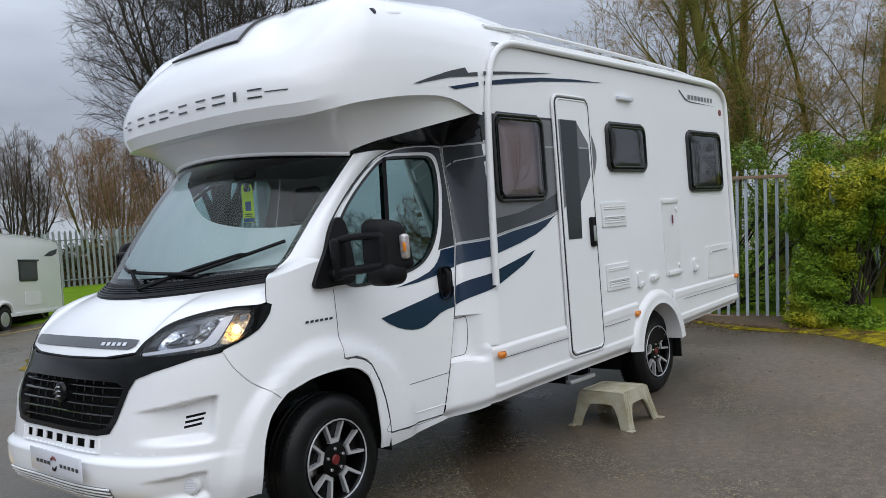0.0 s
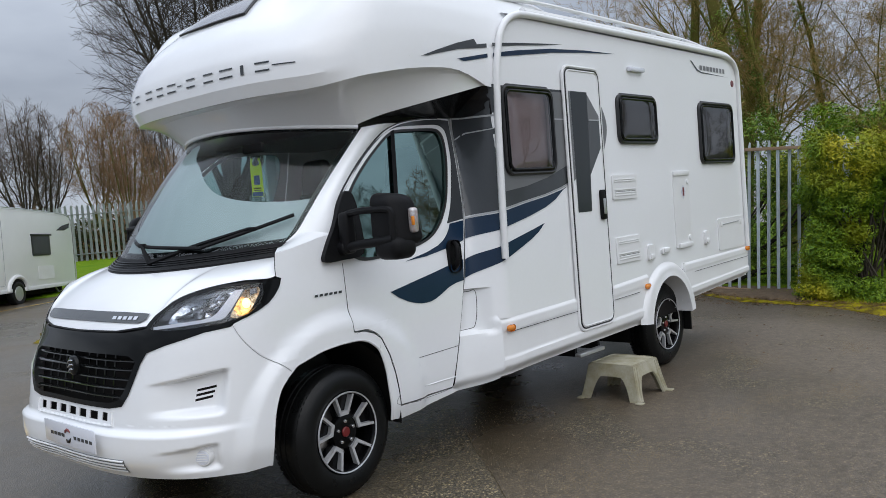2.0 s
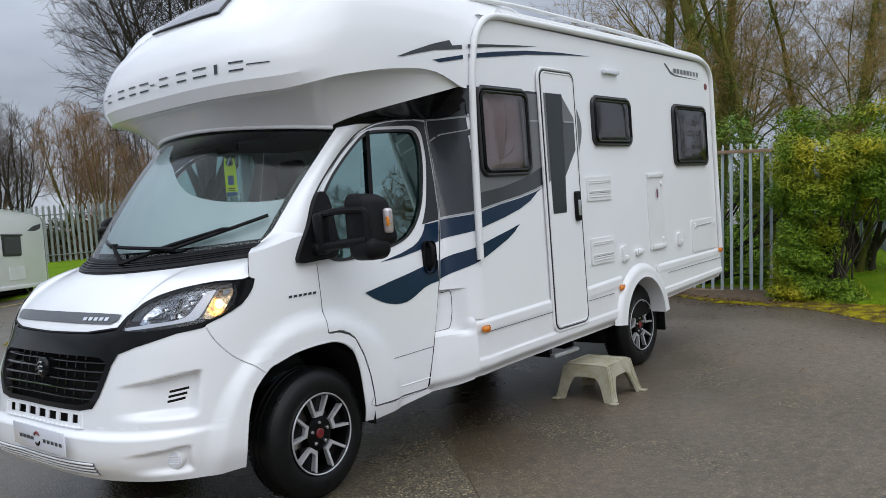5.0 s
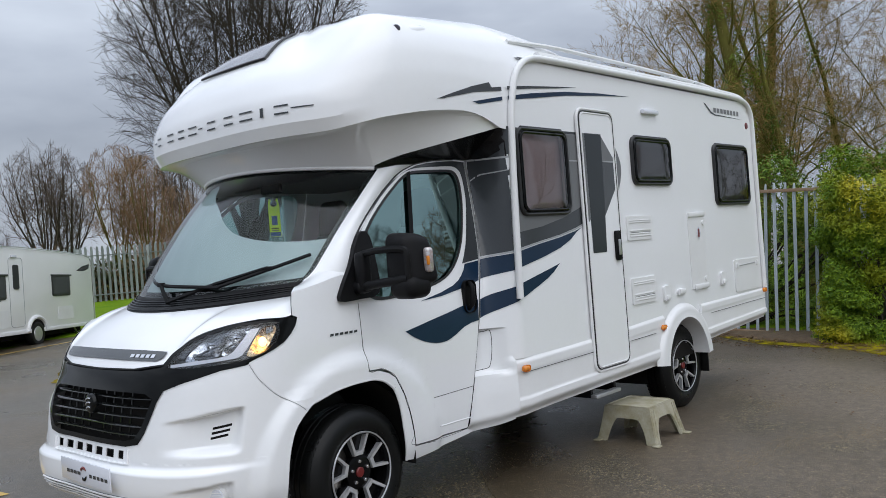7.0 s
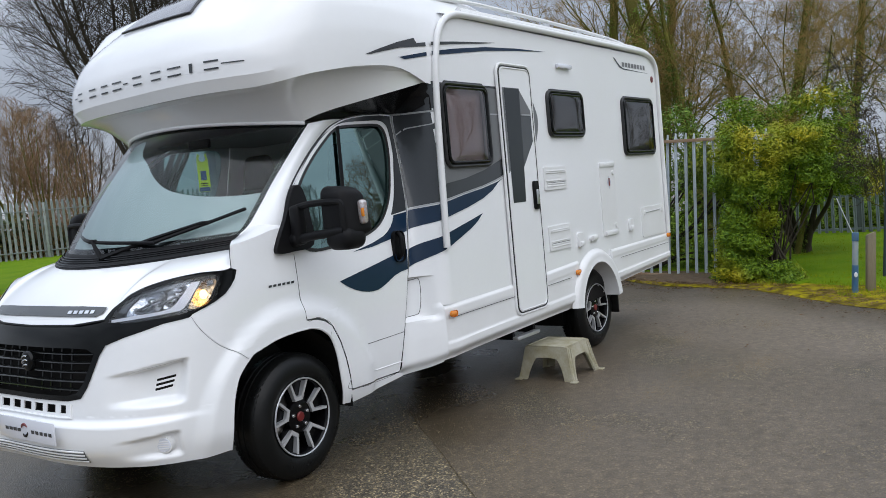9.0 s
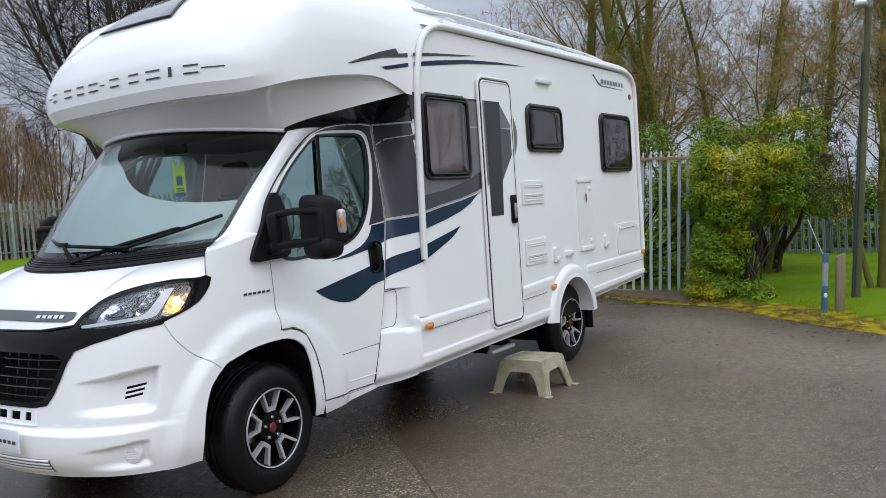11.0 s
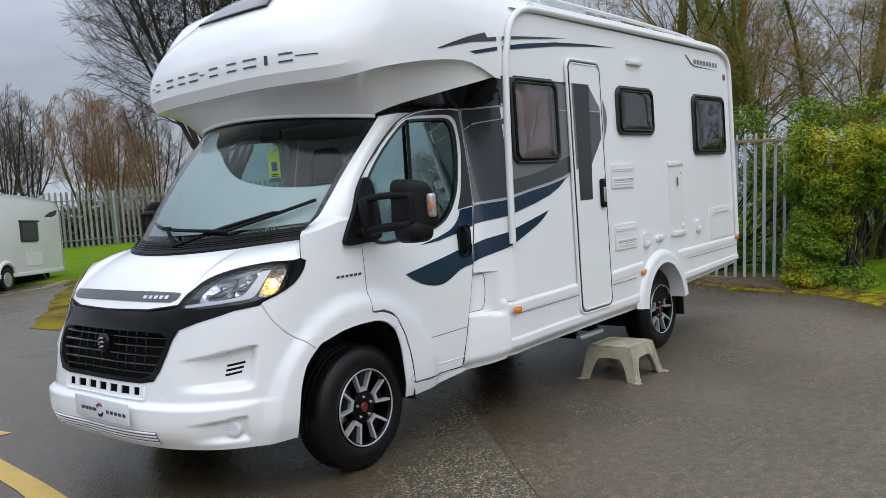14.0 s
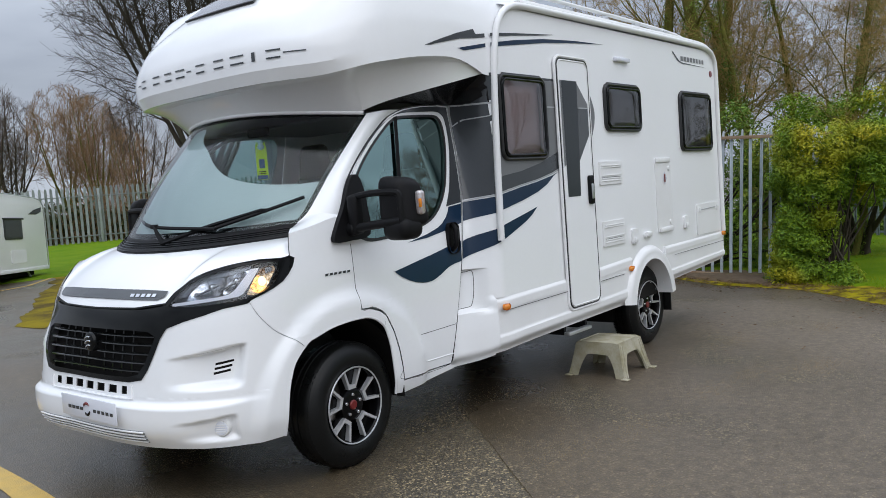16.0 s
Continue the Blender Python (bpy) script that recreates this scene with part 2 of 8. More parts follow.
def tube(points, r, sides=10, bm=None, caps=True):
    """A round bar along points; r is a number or a list of radii."""
    bm = bm or bmesh.new()
    pts = [Vector(p) for p in points]
    rings = []
    side = None
    for i, p in enumerate(pts):
        d = (pts[min(i + 1, len(pts) - 1)] - pts[max(i - 1, 0)]).normalized()
        if side is None:
            side = d.cross(Vector((0, 0, 1)) if abs(d.z) < 0.9 else Vector((1, 0, 0))).normalized()
        side = (side - d * side.dot(d)).normalized()
        up = d.cross(side)
        rr = r[i] if isinstance(r, (list, tuple)) else r
        rings.append([bm.verts.new(p + rr * (math.cos(2 * math.pi * k / sides) * side + math.sin(2 * math.pi * k / sides) * up)) for k in range(sides)])
    for a, b in zip(rings, rings[1:]):
        for k in range(sides):
            bm.faces.new((a[k], a[(k + 1) % sides], b[(k + 1) % sides], b[k]))
    if caps:
        bm.faces.new(rings[0][::-1])
        bm.faces.new(rings[-1])
    return bm


def lathe(profile, center, axis="y", n=48, bm=None):
    """Turns (radius, offset along axis) rows round the axis."""
    bm = bm or bmesh.new()
    c = Vector(center)

    def at(r, o, a):
        p = r * math.cos(a), r * math.sin(a)
        return c + Vector({"y": (p[0], o, p[1]), "z": (p[0], p[1], o), "x": (o, p[0], p[1])}[axis])

    return clean(sheet(lambda a, k: at(*profile[k], a), span(0, 2 * math.pi, n + 1), range(len(profile)), bm), 0.00002)


def panel(outline, lift=None, thick=0.0, holes=(), cut=0.0, cut_x=0.0, bm=None):
    """A plate from an (x, z) outline with holes; lift(x, z) gives each point its place; thick gives it depth along y."""
    bm = bm or bmesh.new()
    keep = bmesh.new()
    loops = [[Vector((x, 0, z)) for x, z in loop] for loop in (outline, *holes)]
    flat = [p for loop in loops for p in loop]
    vs = [keep.verts.new(p) for p in flat]
    for tri in mathutils.geometry.tessellate_polygon(loops):
        try:
            keep.faces.new([vs[i] for i in tri])
        except ValueError:
            pass
    for step, k in ((cut, 2), (cut_x, 0)):
        if step:
            lo, hi = min(p[k] for p in flat), max(p[k] for p in flat)
            for i in range(1, int((hi - lo) / step) + 1):
                at, no = Vector((0, 0, 0)), Vector((0, 0, 0))
                at[k], no[k] = lo + i * step, 1
                bmesh.ops.bisect_plane(keep, geom=keep.verts[:] + keep.edges[:] + keep.faces[:], plane_co=at, plane_no=no)
    bmesh.ops.recalc_face_normals(keep, faces=keep.faces)
    for f in keep.faces:
        if f.normal.y > 0:
            f.normal_flip()
    if thick:
        back = bmesh.ops.extrude_face_region(keep, geom=keep.faces[:])
        for v in [g for g in back["geom"] if isinstance(g, bmesh.types.BMVert)]:
            v.co.y -= thick
        bmesh.ops.recalc_face_normals(keep, faces=keep.faces)
    if lift:
        for v in keep.verts:
            x, y, z = v.co
            v.co = Vector(lift(x, z)) + Vector((0, y, 0))
    me = bpy.data.meshes.new("tmp")
    keep.to_mesh(me)
    keep.free()
    bm.from_mesh(me)
    bpy.data.meshes.remove(me)
    return bm


def rounded(x0, z0, x1, z1, r, n=6):
    """Outline of a rectangle with round corners, in order."""
    out = []
    for cx, cz, a in ((x1 - r, z1 - r, 0), (x0 + r, z1 - r, 90), (x0 + r, z0 + r, 180), (x1 - r, z0 + r, 270)):
        out += [(cx + r * math.cos(radians(a + 90 * k / n)), cz + r * math.sin(radians(a + 90 * k / n))) for k in range(n + 1)]
    return out


def smooth_loop(points, n=4):
    """Rounds an outline of (x, z) points, with n steps between them."""
    m = len(points)
    out = []
    for i in range(m):
        a, b, c, d = (Vector(points[(i + k) % m]) for k in (-1, 0, 1, 2))
        for j in range(n):
            u = j / n
            out.append(tuple(0.5 * (2 * b + (c - a) * u + (2 * a - 5 * b + 4 * c - d) * u**2 + (3 * b - a - 3 * c + d) * u**3)))
    return out

# ---- shape of the cab: a skin laid round side, corner and front ----
MID = 1.18          # centre line of the vehicle
XC = -0.30          # where the front corner begins
HALF_WIDTH = [(0.25, 0.97), (0.45, 1.0), (0.7, 1.012), (1.0, 1.015), (1.25, 1.005), (1.45, 0.985), (2.1, 0.872)]
NOSE = [(0.25, -0.95), (0.33, -1.0), (0.42, -1.055), (0.55, -1.06), (0.68, -1.045), (0.85, -1.015), (1.0, -0.985), (1.08, -0.955), (1.16, -0.90), (1.26, -0.78)]
NOSE_END = -1.5     # value of p at the centre of the nose


def ease(a, b, t):
    u = min(max((t - a) / (b - a), 0), 1)
    return u * u * (3 - 2 * u)


def skin(p, z, out=0.0):
    """Place on the cab's skin: p is x along the side, and runs on round the corner to NOSE_END at the centre of the front."""
    if p < NOSE_END:
        x, y, z = skin(2 * NOSE_END - p, z, out)
        return x, 2 * MID - y, z
    w, f = curve_at(HALF_WIDTH, z), curve_at(NOSE, z)
    if p >= XC:
        x, h = p, w
        r = math.hypot(x + 0.02, z - 0.36)
        h += 0.036 * ease(0.69, 0.60, r) * ease(0.2, 0.45, z)
        h -= 0.012 * ease(0.5, 1.1, x)
        return x, MID - h - out, z
    a = (XC - p) / (XC - NOSE_END) * math.pi / 2
    n = 2.75
    x, h = XC + (f - XC) * math.sin(a) ** (2 / n), w * max(math.cos(a), 0) ** (2 / n)
    r = math.hypot(x + 0.02, z - 0.36)
    h += 0.036 * ease(0.69, 0.60, r) * ease(0.2, 0.45, z)
    nx, ny = math.sin(a), math.cos(a)
    return x - nx * out, MID - h - ny * out, z


def p_at(h):
    """p on the front at half width h (negative on the far side)."""
    a = math.acos((min(abs(h), 1.0) / 1.01) ** 1.375)
    p = XC - (XC - NOSE_END) * a / (math.pi / 2)
    return p if h >= 0 else 2 * NOSE_END - p


DOOR_REAR = [(0.35, 0.90), (0.41, 0.905), (0.60, 0.96), (0.85, 1.025), (1.0, 1.06), (1.097, 1.083), (1.312, 1.125), (1.46, 1.158), (1.53, 1.172), (1.82, 1.205), (2.14, 1.222), (2.4, 1.222)]


def side(x, z, out=0.0):
    """Place on the near side: cab skin, then the flare, then the flat wall of the living part."""
    a = curve_at(DOOR_REAR, z)
    cab = skin(min(x, a), z)[1]
    y = cab + (0.0 - cab) * ease(a, 1.31, x)
    y += 0.036 * ease(1.215, 1.15, x) * ease(a - 0.01, a + 0.012, x) * ease(0.718, 0.742, z) * ease(1.014, 1.004, z)
    return x, y - out, z


def screen_base(h):
    return Vector((-0.605 + 0.455 * (abs(h) / 0.93) ** 2.3, MID - h, 1.335 + 0.05 * (abs(h) / 0.93) ** 2))


def screen_top(h):
    return Vector((-0.01 + 0.41 * (abs(h) / 0.876) ** 2.3, MID - h, 2.115 - 0.055 * (abs(h) / 0.876) ** 2))


# pod over the cab: outline in plan, edge height along it, and profiles from edge to crown
POD_X = 0.75
POD_FRONT = [(2.335, 1.0), (2.43, 1.0), (2.51, 0.978), (2.64, 0.908), (2.79, 0.75), (2.93, 0.56), (3.05, 0.30), (3.11, 0.12), (3.125, 0.0)]
POD_SIDE = [(2.335, 1.0), (2.45, 1.0), (2.58, 0.995), (2.75, 0.968), (2.91, 0.895), (3.03, 0.74), (3.09, 0.52), (3.12, 0.24), (3.125, 0.0)]
POD_EDGE = [(-0.25, 0.0), (0.0, 0.01), (0.3, 0.06), (0.6, 0.105), (0.95, 0.122), (1.12, 0.085), (1.25, 0.034), (1.45, 0.036)]
POD_CROWN = [(0.7, 1.0), (0.95, 1.0), (1.12, 1.025), (1.41, 1.065), (1.65, 1.055), (1.98, 1.015), (2.4, 0.90), (2.8, 0.72)]


def pod_plan(u, front=-0.225, half=1.174, n=3.1):
    """u from -1 (rear of the near side) over 0 (corner begins) to 1 (nose)."""
    if u <= 0:
        return POD_X - u * (2.8 - POD_X), half
    a = u * math.pi / 2
    return POD_X + (front - POD_X) * math.sin(a) ** (2 / n), half * max(math.cos(a), 0) ** (2 / n)


def pod(u, v):
    """v from -1 (inner edge of the soffit) over -0.3 (lower lip) and 0 (upper lip) to 1 (crown)."""
    x, h = pod_plan(u)
    rise = curve_at(POD_EDGE, x)
    flush = ease(0.55, 0.20, u)
    lip = Vector((POD_X + (x - POD_X) * (0.968 + 0.030 * flush) if u > 0 else x, MID - h * (0.972 + 0.026 * flush), 2.25 + rise + 0.018 * flush))
    if v < -0.3:
        xi, hi = pod_plan(u, 0.0, 0.985, 2.6)
        hi += 0.165 * ease(0.45, 1.3, xi)
        zi = 2.105 + 0.210 * min(max((xi - 0.40) / 0.87, 0), 1) * (1 if u < 0.5 else ease(1, 0.5, u))
        inner = Vector((xi, MID - hi, zi))
        inner = inner.lerp(screen_top(min(hi, 0.876)) + Vector((-0.024, 0, 0.002)), ease(0.985, 0.87, hi) if u > 0 else 0.0)
        k = (-0.3 - v) / 0.7
        return lip.lerp(inner, k) + Vector((0, 0, 0.045 * math.sin(math.pi * k) - 0.0 * k))
    edge = Vector((x, MID - h, 2.318 + 0.017 * flush + rise))
    if v < 0:
        return edge.lerp(lip, -v / 0.3)
    b = ease(0.12, 0.62, u)
    f = v * (len(POD_FRONT) - 1)
    keys_s, keys_f = list(enumerate(POD_SIDE)), list(enumerate(POD_FRONT))
    z = curve_at([(i, r[0]) for i, r in keys_s], f) * (1 - b) + curve_at([(i, r[0]) for i, r in keys_f], f) * b
    rho = curve_at([(i, r[1]) for i, r in keys_s], f) * (1 - b) + curve_at([(i, r[1]) for i, r in keys_f], f) * b
    crown = curve_at(POD_CROWN, max(x, 0.7))
    z = 2.335 + (z - 2.335) * crown + rise * (1 - v) ** 2 - 0.017 * (1 - flush) * (1 - v) ** 8
    z -= 0.048 * ease(-0.10, 0.10, u) * ease(0.50, 0.28, u) * ease(0.50, 0.68, v) * ease(1.0, 0.80, v)
    cx = POD_X if u > 0 else x
    return Vector((cx + (x - cx) * rho, MID - h * rho, z))


def mirrored(bm):
    """Adds the far half of a bmesh that holds the near half of the vehicle."""
    copy = bmesh.ops.duplicate(bm, geom=bm.verts[:] + bm.edges[:] + bm.faces[:])["geom"]
    for v in (g for g in copy if isinstance(g, bmesh.types.BMVert)):
        v.co.y = 2 * MID - v.co.y
    bmesh.ops.reverse_faces(bm, faces=[g for g in copy if isinstance(g, bmesh.types.BMFace)])
    bmesh.ops.remove_doubles(bm, verts=bm.verts, dist=0.0006)
    return bm


def far_copy(ob):
    """The same part on the far side of the vehicle, as its mirror image."""
    bm = bmesh.new()
    bm.from_mesh(ob.data)
    for v in bm.verts:
        v.co.y = 2 * MID - v.co.y
    bmesh.ops.reverse_faces(bm, faces=bm.faces)
    twin = part(ob.name.split(".")[0], bm, list(ob.data.materials), van)
    return twin


van = thing("motorhome", "white coachbuilt motorhome with overcab pod and navy and graphite stripes", "motorhome", (2.0, MID, 0))

# cab: bumper, wings, doors, bonnet
ARCH_LOW = [(-0.445, 0.325), (-0.432, 0.438), (-0.426, 0.513), (-0.415, 0.60), (-0.39, 0.695), (-0.358, 0.75), (-0.336, 0.779)]
ARCH_TOP = [(-0.331, 0.784), (-0.305, 0.815), (-0.24, 0.834), (-0.184, 0.848), (-0.118, 0.857), (-0.04, 0.863), (0.04, 0.864), (0.10, 0.861), (0.15, 0.848), (0.185, 0.832), (0.22, 0.806), (0.247, 0.780)]
ARCH_BACK = [(0.249, 0.777), (0.275, 0.72), (0.295, 0.649), (0.31, 0.544), (0.325, 0.44), (0.339, 0.346)]
bumper_outline = [(NOSE_END, 0.335), (-1.25, 0.335), (-1.0, 0.335), (-0.8, 0.328), (-0.6, 0.32)]
bumper_outline += ARCH_LOW
bumper_outline += [(-0.385, 0.833), (-0.466, 0.893), (-0.55, 0.975), (-0.615, 1.055), (-0.77, 1.04), (-0.993, 0.988), (-1.095, 0.955), (-1.13, 0.90), (-1.16, 0.82), (-1.19, 0.745), (-1.225, 0.69), (-1.3, 0.675), (NOSE_END, 0.672)]
vent_slots = []
for k in range(-3, 4):
    mid, half = 0.118 * k, 0.040 if abs(k) < 3 else 0.022
    mid -= (0.012 if k > 0 else -0.012) if abs(k) == 3 else 0
    vent_slots.append([(p_at(mid + half), 0.613), (p_at(mid + half), 0.654), (p_at(mid - half), 0.654), (p_at(mid - half), 0.613)])
slots = [[(-0.69 - 0.01 * k, 0.772 - 0.024 * k), (-0.69 - 0.01 * k, 0.760 - 0.024 * k), (-0.805 - 0.005 * k, 0.748 - 0.024 * k), (-0.805 - 0.005 * k, 0.760 - 0.024 * k)] for k in range(3)]


def bumper_skin(p, z):
    """The bumper swells below the ledge at lamp height and is hollowed round the air scoop and the fog lamp."""
    top = 0.80 + 0.055 * (p + 1.06) / 0.44
    scoop = ease(-1.12, -0.82, p) * ease(-0.628, -0.652 - 0.35 * max(0.80 - z, 0), p) * ease(0.628, 0.672, z) * ease(top + 0.006, top - 0.014, z)
    fog = ease(-1.06, -0.82, p) * ease(-0.685, -0.705, p) * ease(0.36, 0.40, z) * ease(0.497 + 0.09 * min(p + 0.75, 0), 0.486 + 0.09 * min(p + 0.75, 0), z)
    lower = ease(0.582, 0.55, z) * ease(-0.45, -1.0, p)
    return skin(p, z, 0.040 * lower - 0.055 * scoop - 0.032 * fog)


bumper_full = bumper_outline[1:-1] + [(2 * NOSE_END - p, z) for p, z in bumper_outline[1:-1][::-1]]
slots += [[(2 * NOSE_END - p, z) for p, z in q] for q in slots]


def bumper_both(p, z):
    if p >= NOSE_END:
        return bumper_skin(p, z)
    x, y, z = bumper_skin(2 * NOSE_END - p, z)
    return x, 2 * MID - y, z


bumper = part("bumper", panel(bumper_full, bumper_both, 0.0, vent_slots + slots, 0.010, 0.012), WHITE, van, "white moulded front bumper")
bumper.data.set_sharp_from_angle(angle=radians(75))
# bright dividers stand behind the slots
for k in range(-3, 4):
    for s_ in (-1, 1):
        h = 0.118 * k + s_ * 0.040
        if abs(h) < 0.37:
            rows = [Vector(bumper_both(p_at(h), z)) for z in (0.614, 0.653)]
            part("vent_divider", sheet(lambda i, d: rows[i] + Vector((d, 0, 0)), (0, 1), (0.0, 0.007)), WHITE_PLASTIC, van)
wing_outline = ARCH_TOP + [(0.252, 0.846), (0.205, 0.878), (0.14, 0.90), (0.059, 0.909), (0.057, 1.091), (0.055, 1.295), (0.055, 1.46), (-0.05, 1.45), (-0.2, 1.42), (-0.36, 1.39)]
wing_outline += [(-0.376, 1.275), (-0.345, 1.262), (-0.356, 1.218), (-0.412, 1.146), (-0.531, 1.093), (-0.608, 1.066), (-0.548, 0.980), (-0.463, 0.898), (-0.382, 0.838)]
wing = part("front_wing", panel(wing_outline, skin, 0.0, (), 0.03, 0.03), WHITE, van, "white front wing")
far_wing = far_copy(wing)
for v in far_wing.data.vertices:
    v.co.z = min(v.co.z, 1.30)
# sill strip and arch lip behind the front wheel
door_low = [(0.063, 1.293), (0.063, 1.091), (0.066, 0.915), (0.15, 0.912), (0.215, 0.885), (0.262, 0.845), (0.32, 0.74), (0.36, 0.62), (0.385, 0.50), (0.398, 0.425), (0.905, 0.412), (0.96, 0.60), (1.025, 0.85), (1.06, 1.0), (1.083, 1.097), (1.125, 1.312), (1.158, 1.46)]
door_up = [(1.172, 1.53), (1.192, 1.70), (1.205, 1.85), (1.215, 2.0), (1.219, 2.128), (1.10, 2.134), (0.962, 2.127), (0.84, 2.114), (0.74, 2.096), (0.66, 2.071), (0.578, 2.036), (0.46, 1.959), (0.36, 1.882), (0.22, 1.758), (0.125, 1.657), (0.08, 1.588), (0.063, 1.52), (0.063, 1.44)]
window_hole = smooth_loop([(0.115, 1.36), (0.11, 1.48), (0.155, 1.62), (0.25, 1.742), (0.38, 1.86), (0.50, 1.952), (0.60, 2.018), (0.69, 2.049), (0.85, 2.060), (1.03, 2.066), (1.10, 2.05), (1.128, 1.99), (1.118, 1.87), (1.082, 1.74), (1.03, 1.60), (0.96, 1.49), (0.87, 1.405), (0.76, 1.352), (0.60, 1.318), (0.35, 1.29), (0.19, 1.295)], 3)
cab_door = part("cab_door", panel(door_low + door_up, skin, 0.0, [window_hole], 0.04, 0.06), WHITE, van, "white cab door with graphite window surround")
# white strips behind the shut lines
part("seam_backing", panel([(-0.63, 1.05), (-0.57, 0.97), (-0.485, 0.885), (-0.40, 0.815), (-0.375, 0.755), (-0.333, 0.785), (-0.295, 0.825), (-0.36, 0.86), (-0.445, 0.915), (-0.53, 0.995), (-0.59, 1.07)], lambda p, z: skin(p, z, -0.0018), 0.0, (), 0.02, 0.02), WHITE, van)
part("seam_backing", panel([(0.04, 0.93), (0.04, 1.40), (0.08, 1.40), (0.08, 0.93)], lambda p, z: skin(p, z, -0.0018), 0.0, (), 0.02, 0.02), WHITE, van)
part("roof_lip", mirrored(clean(tube([screen_top(h) + Vector((-0.017, 0, 0.004)) for h in span(0, 0.876, 40)], 0.015, 10))), WHITE, van, "white lip above the windscreen")
sill_outline = ARCH_BACK[::-1] + [(0.25, 0.85), (0.258, 0.842), (0.315, 0.735), (0.353, 0.62), (0.378, 0.50), (0.391, 0.416), (0.90, 0.403), (0.965, 0.378), (0.92, 0.37), (0.42, 0.335)]
sill = part("sill", panel(sill_outline, skin, 0.0, (), 0.03, 0.04), WHITE, van, "white sill strip under the cab door")
far_copy(sill)


# front arch lip: a rolled edge with a dark liner behind it
lip_rows = [skin(x, z) for x, z in [(q.x, q.y) for q in path_points([(a, b, 0) for a, b in ARCH_LOW + ARCH_TOP[1:-1] + ARCH_BACK], 90)]]
part("arch_lip", tube([(x, y + 0.007, z) for x, y, z in lip_rows], 0.0085, 8), WHITE, van, "rolled white wheel arch edge")
for y0, y1 in ((0.155, 0.66), (2 * MID - 0.66, 2 * MID - 0.26)):
    part("wheel_arch_liner", sheet(lambda a, y: (-0.08 + 0.475 * math.cos(a), y + (0.10 * ease(-0.3, -0.85, math.cos(a)) if y == y0 else 0.0), 0.36 + 0.525 * math.sin(a)), span(radians(-5), radians(185), 30), (y0, y1)), UNDERBODY, van, "black felt wheel arch liner")

# bonnet from the front edge and lamp tops back to the windscreen
BONNET_EDGE = [(-1.5, 1.056), (-1.3, 1.062), (-1.116, 1.085), (-1.03, 1.197), (-0.868, 1.249), (-0.627, 1.272), (-0.376, 1.278), (-0.36, 1.39)]


def bonnet(u, v):
    f = u * (len(BONNET_EDGE) - 1)
    p = curve_at([(i, r[0]) for i, r in enumerate(BONNET_EDGE)], f)
    z = curve_at([(i, r[1]) for i, r in enumerate(BONNET_EDGE)], f)
    a = Vector(skin(p, z))
    h = MID - a.y
    c = screen_base(min(h * 0.98, 0.93)) + Vector((-0.03, 0, -0.012))
    m = a.lerp(c, 0.30)
    m.z = a.z + (c.z - a.z) * 0.62 + 0.02 * (1 - u)
    return a * (1 - v) ** 2 + m * 2 * v * (1 - v) + c * v * v


part("bonnet", mirrored(clean(sheet(bonnet, span(0, 1, 60), span(0, 1, 18)))), WHITE, van, "white bonnet")
# cowl and windscreen
part("scuttle", mirrored(clean(sheet(lambda h, v: screen_base(h) + Vector((-0.045 + 0.10 * v, 0, -0.018 + 0.075 * v + 0.012 * math.sin(v * 9))), span(0, 0.88, 30), span(0, 1, 14)))), BLACK_PLASTIC, van, "black plastic scuttle panel below the windscreen")


SCREEN_EDGE = [(-0.06, 0.800), (0.0, 0.825), (0.075, 0.867), (0.23, 0.889), (0.41, 0.902), (0.70, 0.921), (1.0, 0.935)]


def screen(h, v):
    s = h / 0.93
    a, b = screen_base(h) + Vector((0.03, 0, 0.035)), screen_top(s * 0.876)
    out = Vector((-0.62, 0, 0.56)) * 0.045 * math.sin(math.pi * v) * (1 - 0.5 * abs(s))
    return a.lerp(b, v) + out


def pane(k, v, inset=0.0):
    """Place on the windscreen: k from -1 to 1 between its side edges."""
    return screen(k * (curve_at(SCREEN_EDGE, v) - inset), v)


part("windscreen", clean(sheet(pane, span(-1, 1, 40), span(0, 1, 24))), SCREEN, van, "clear reflective windscreen")
bm = bmesh.new()
for k0, k1 in ((0.968, 1.0), (-1.0, -0.968)):
    sheet(lambda k, v: pane(k, v) + Vector((0.006, 0, -0.006)), span(k0, k1, 4), span(0, 1, 24), bm)
sheet(lambda k, v: pane(k, v) + Vector((0.006, 0, -0.006)), span(-1, 1, 40), span(0.968, 1, 3), bm)
sheet(lambda k, v: pane(k, v) + Vector((0.006, 0, -0.006)), span(-1, 1, 40), span(0, 0.075, 4), bm)
part("windscreen_band", clean(bm), BLACK_DECAL, van, "black printed band round the windscreen")


def pillar(v, k):
    a = pane(1, v)
    z = 1.40 + (2.092 - 1.40) * v
    x = curve_at([(1.40, 0.045), (1.46, 0.048), (1.52, 0.050), (1.588, 0.070), (1.657, 0.115), (1.758, 0.210), (1.882, 0.350), (1.959, 0.450), (2.036, 0.568), (2.071, 0.650), (2.092, 0.722)], z)
    b = Vector(skin(x, z))
    out = Vector((-0.35, -0.75, 0.2)) * 0.03 * math.sin(math.pi * k)
    return a.lerp(b, k) + out


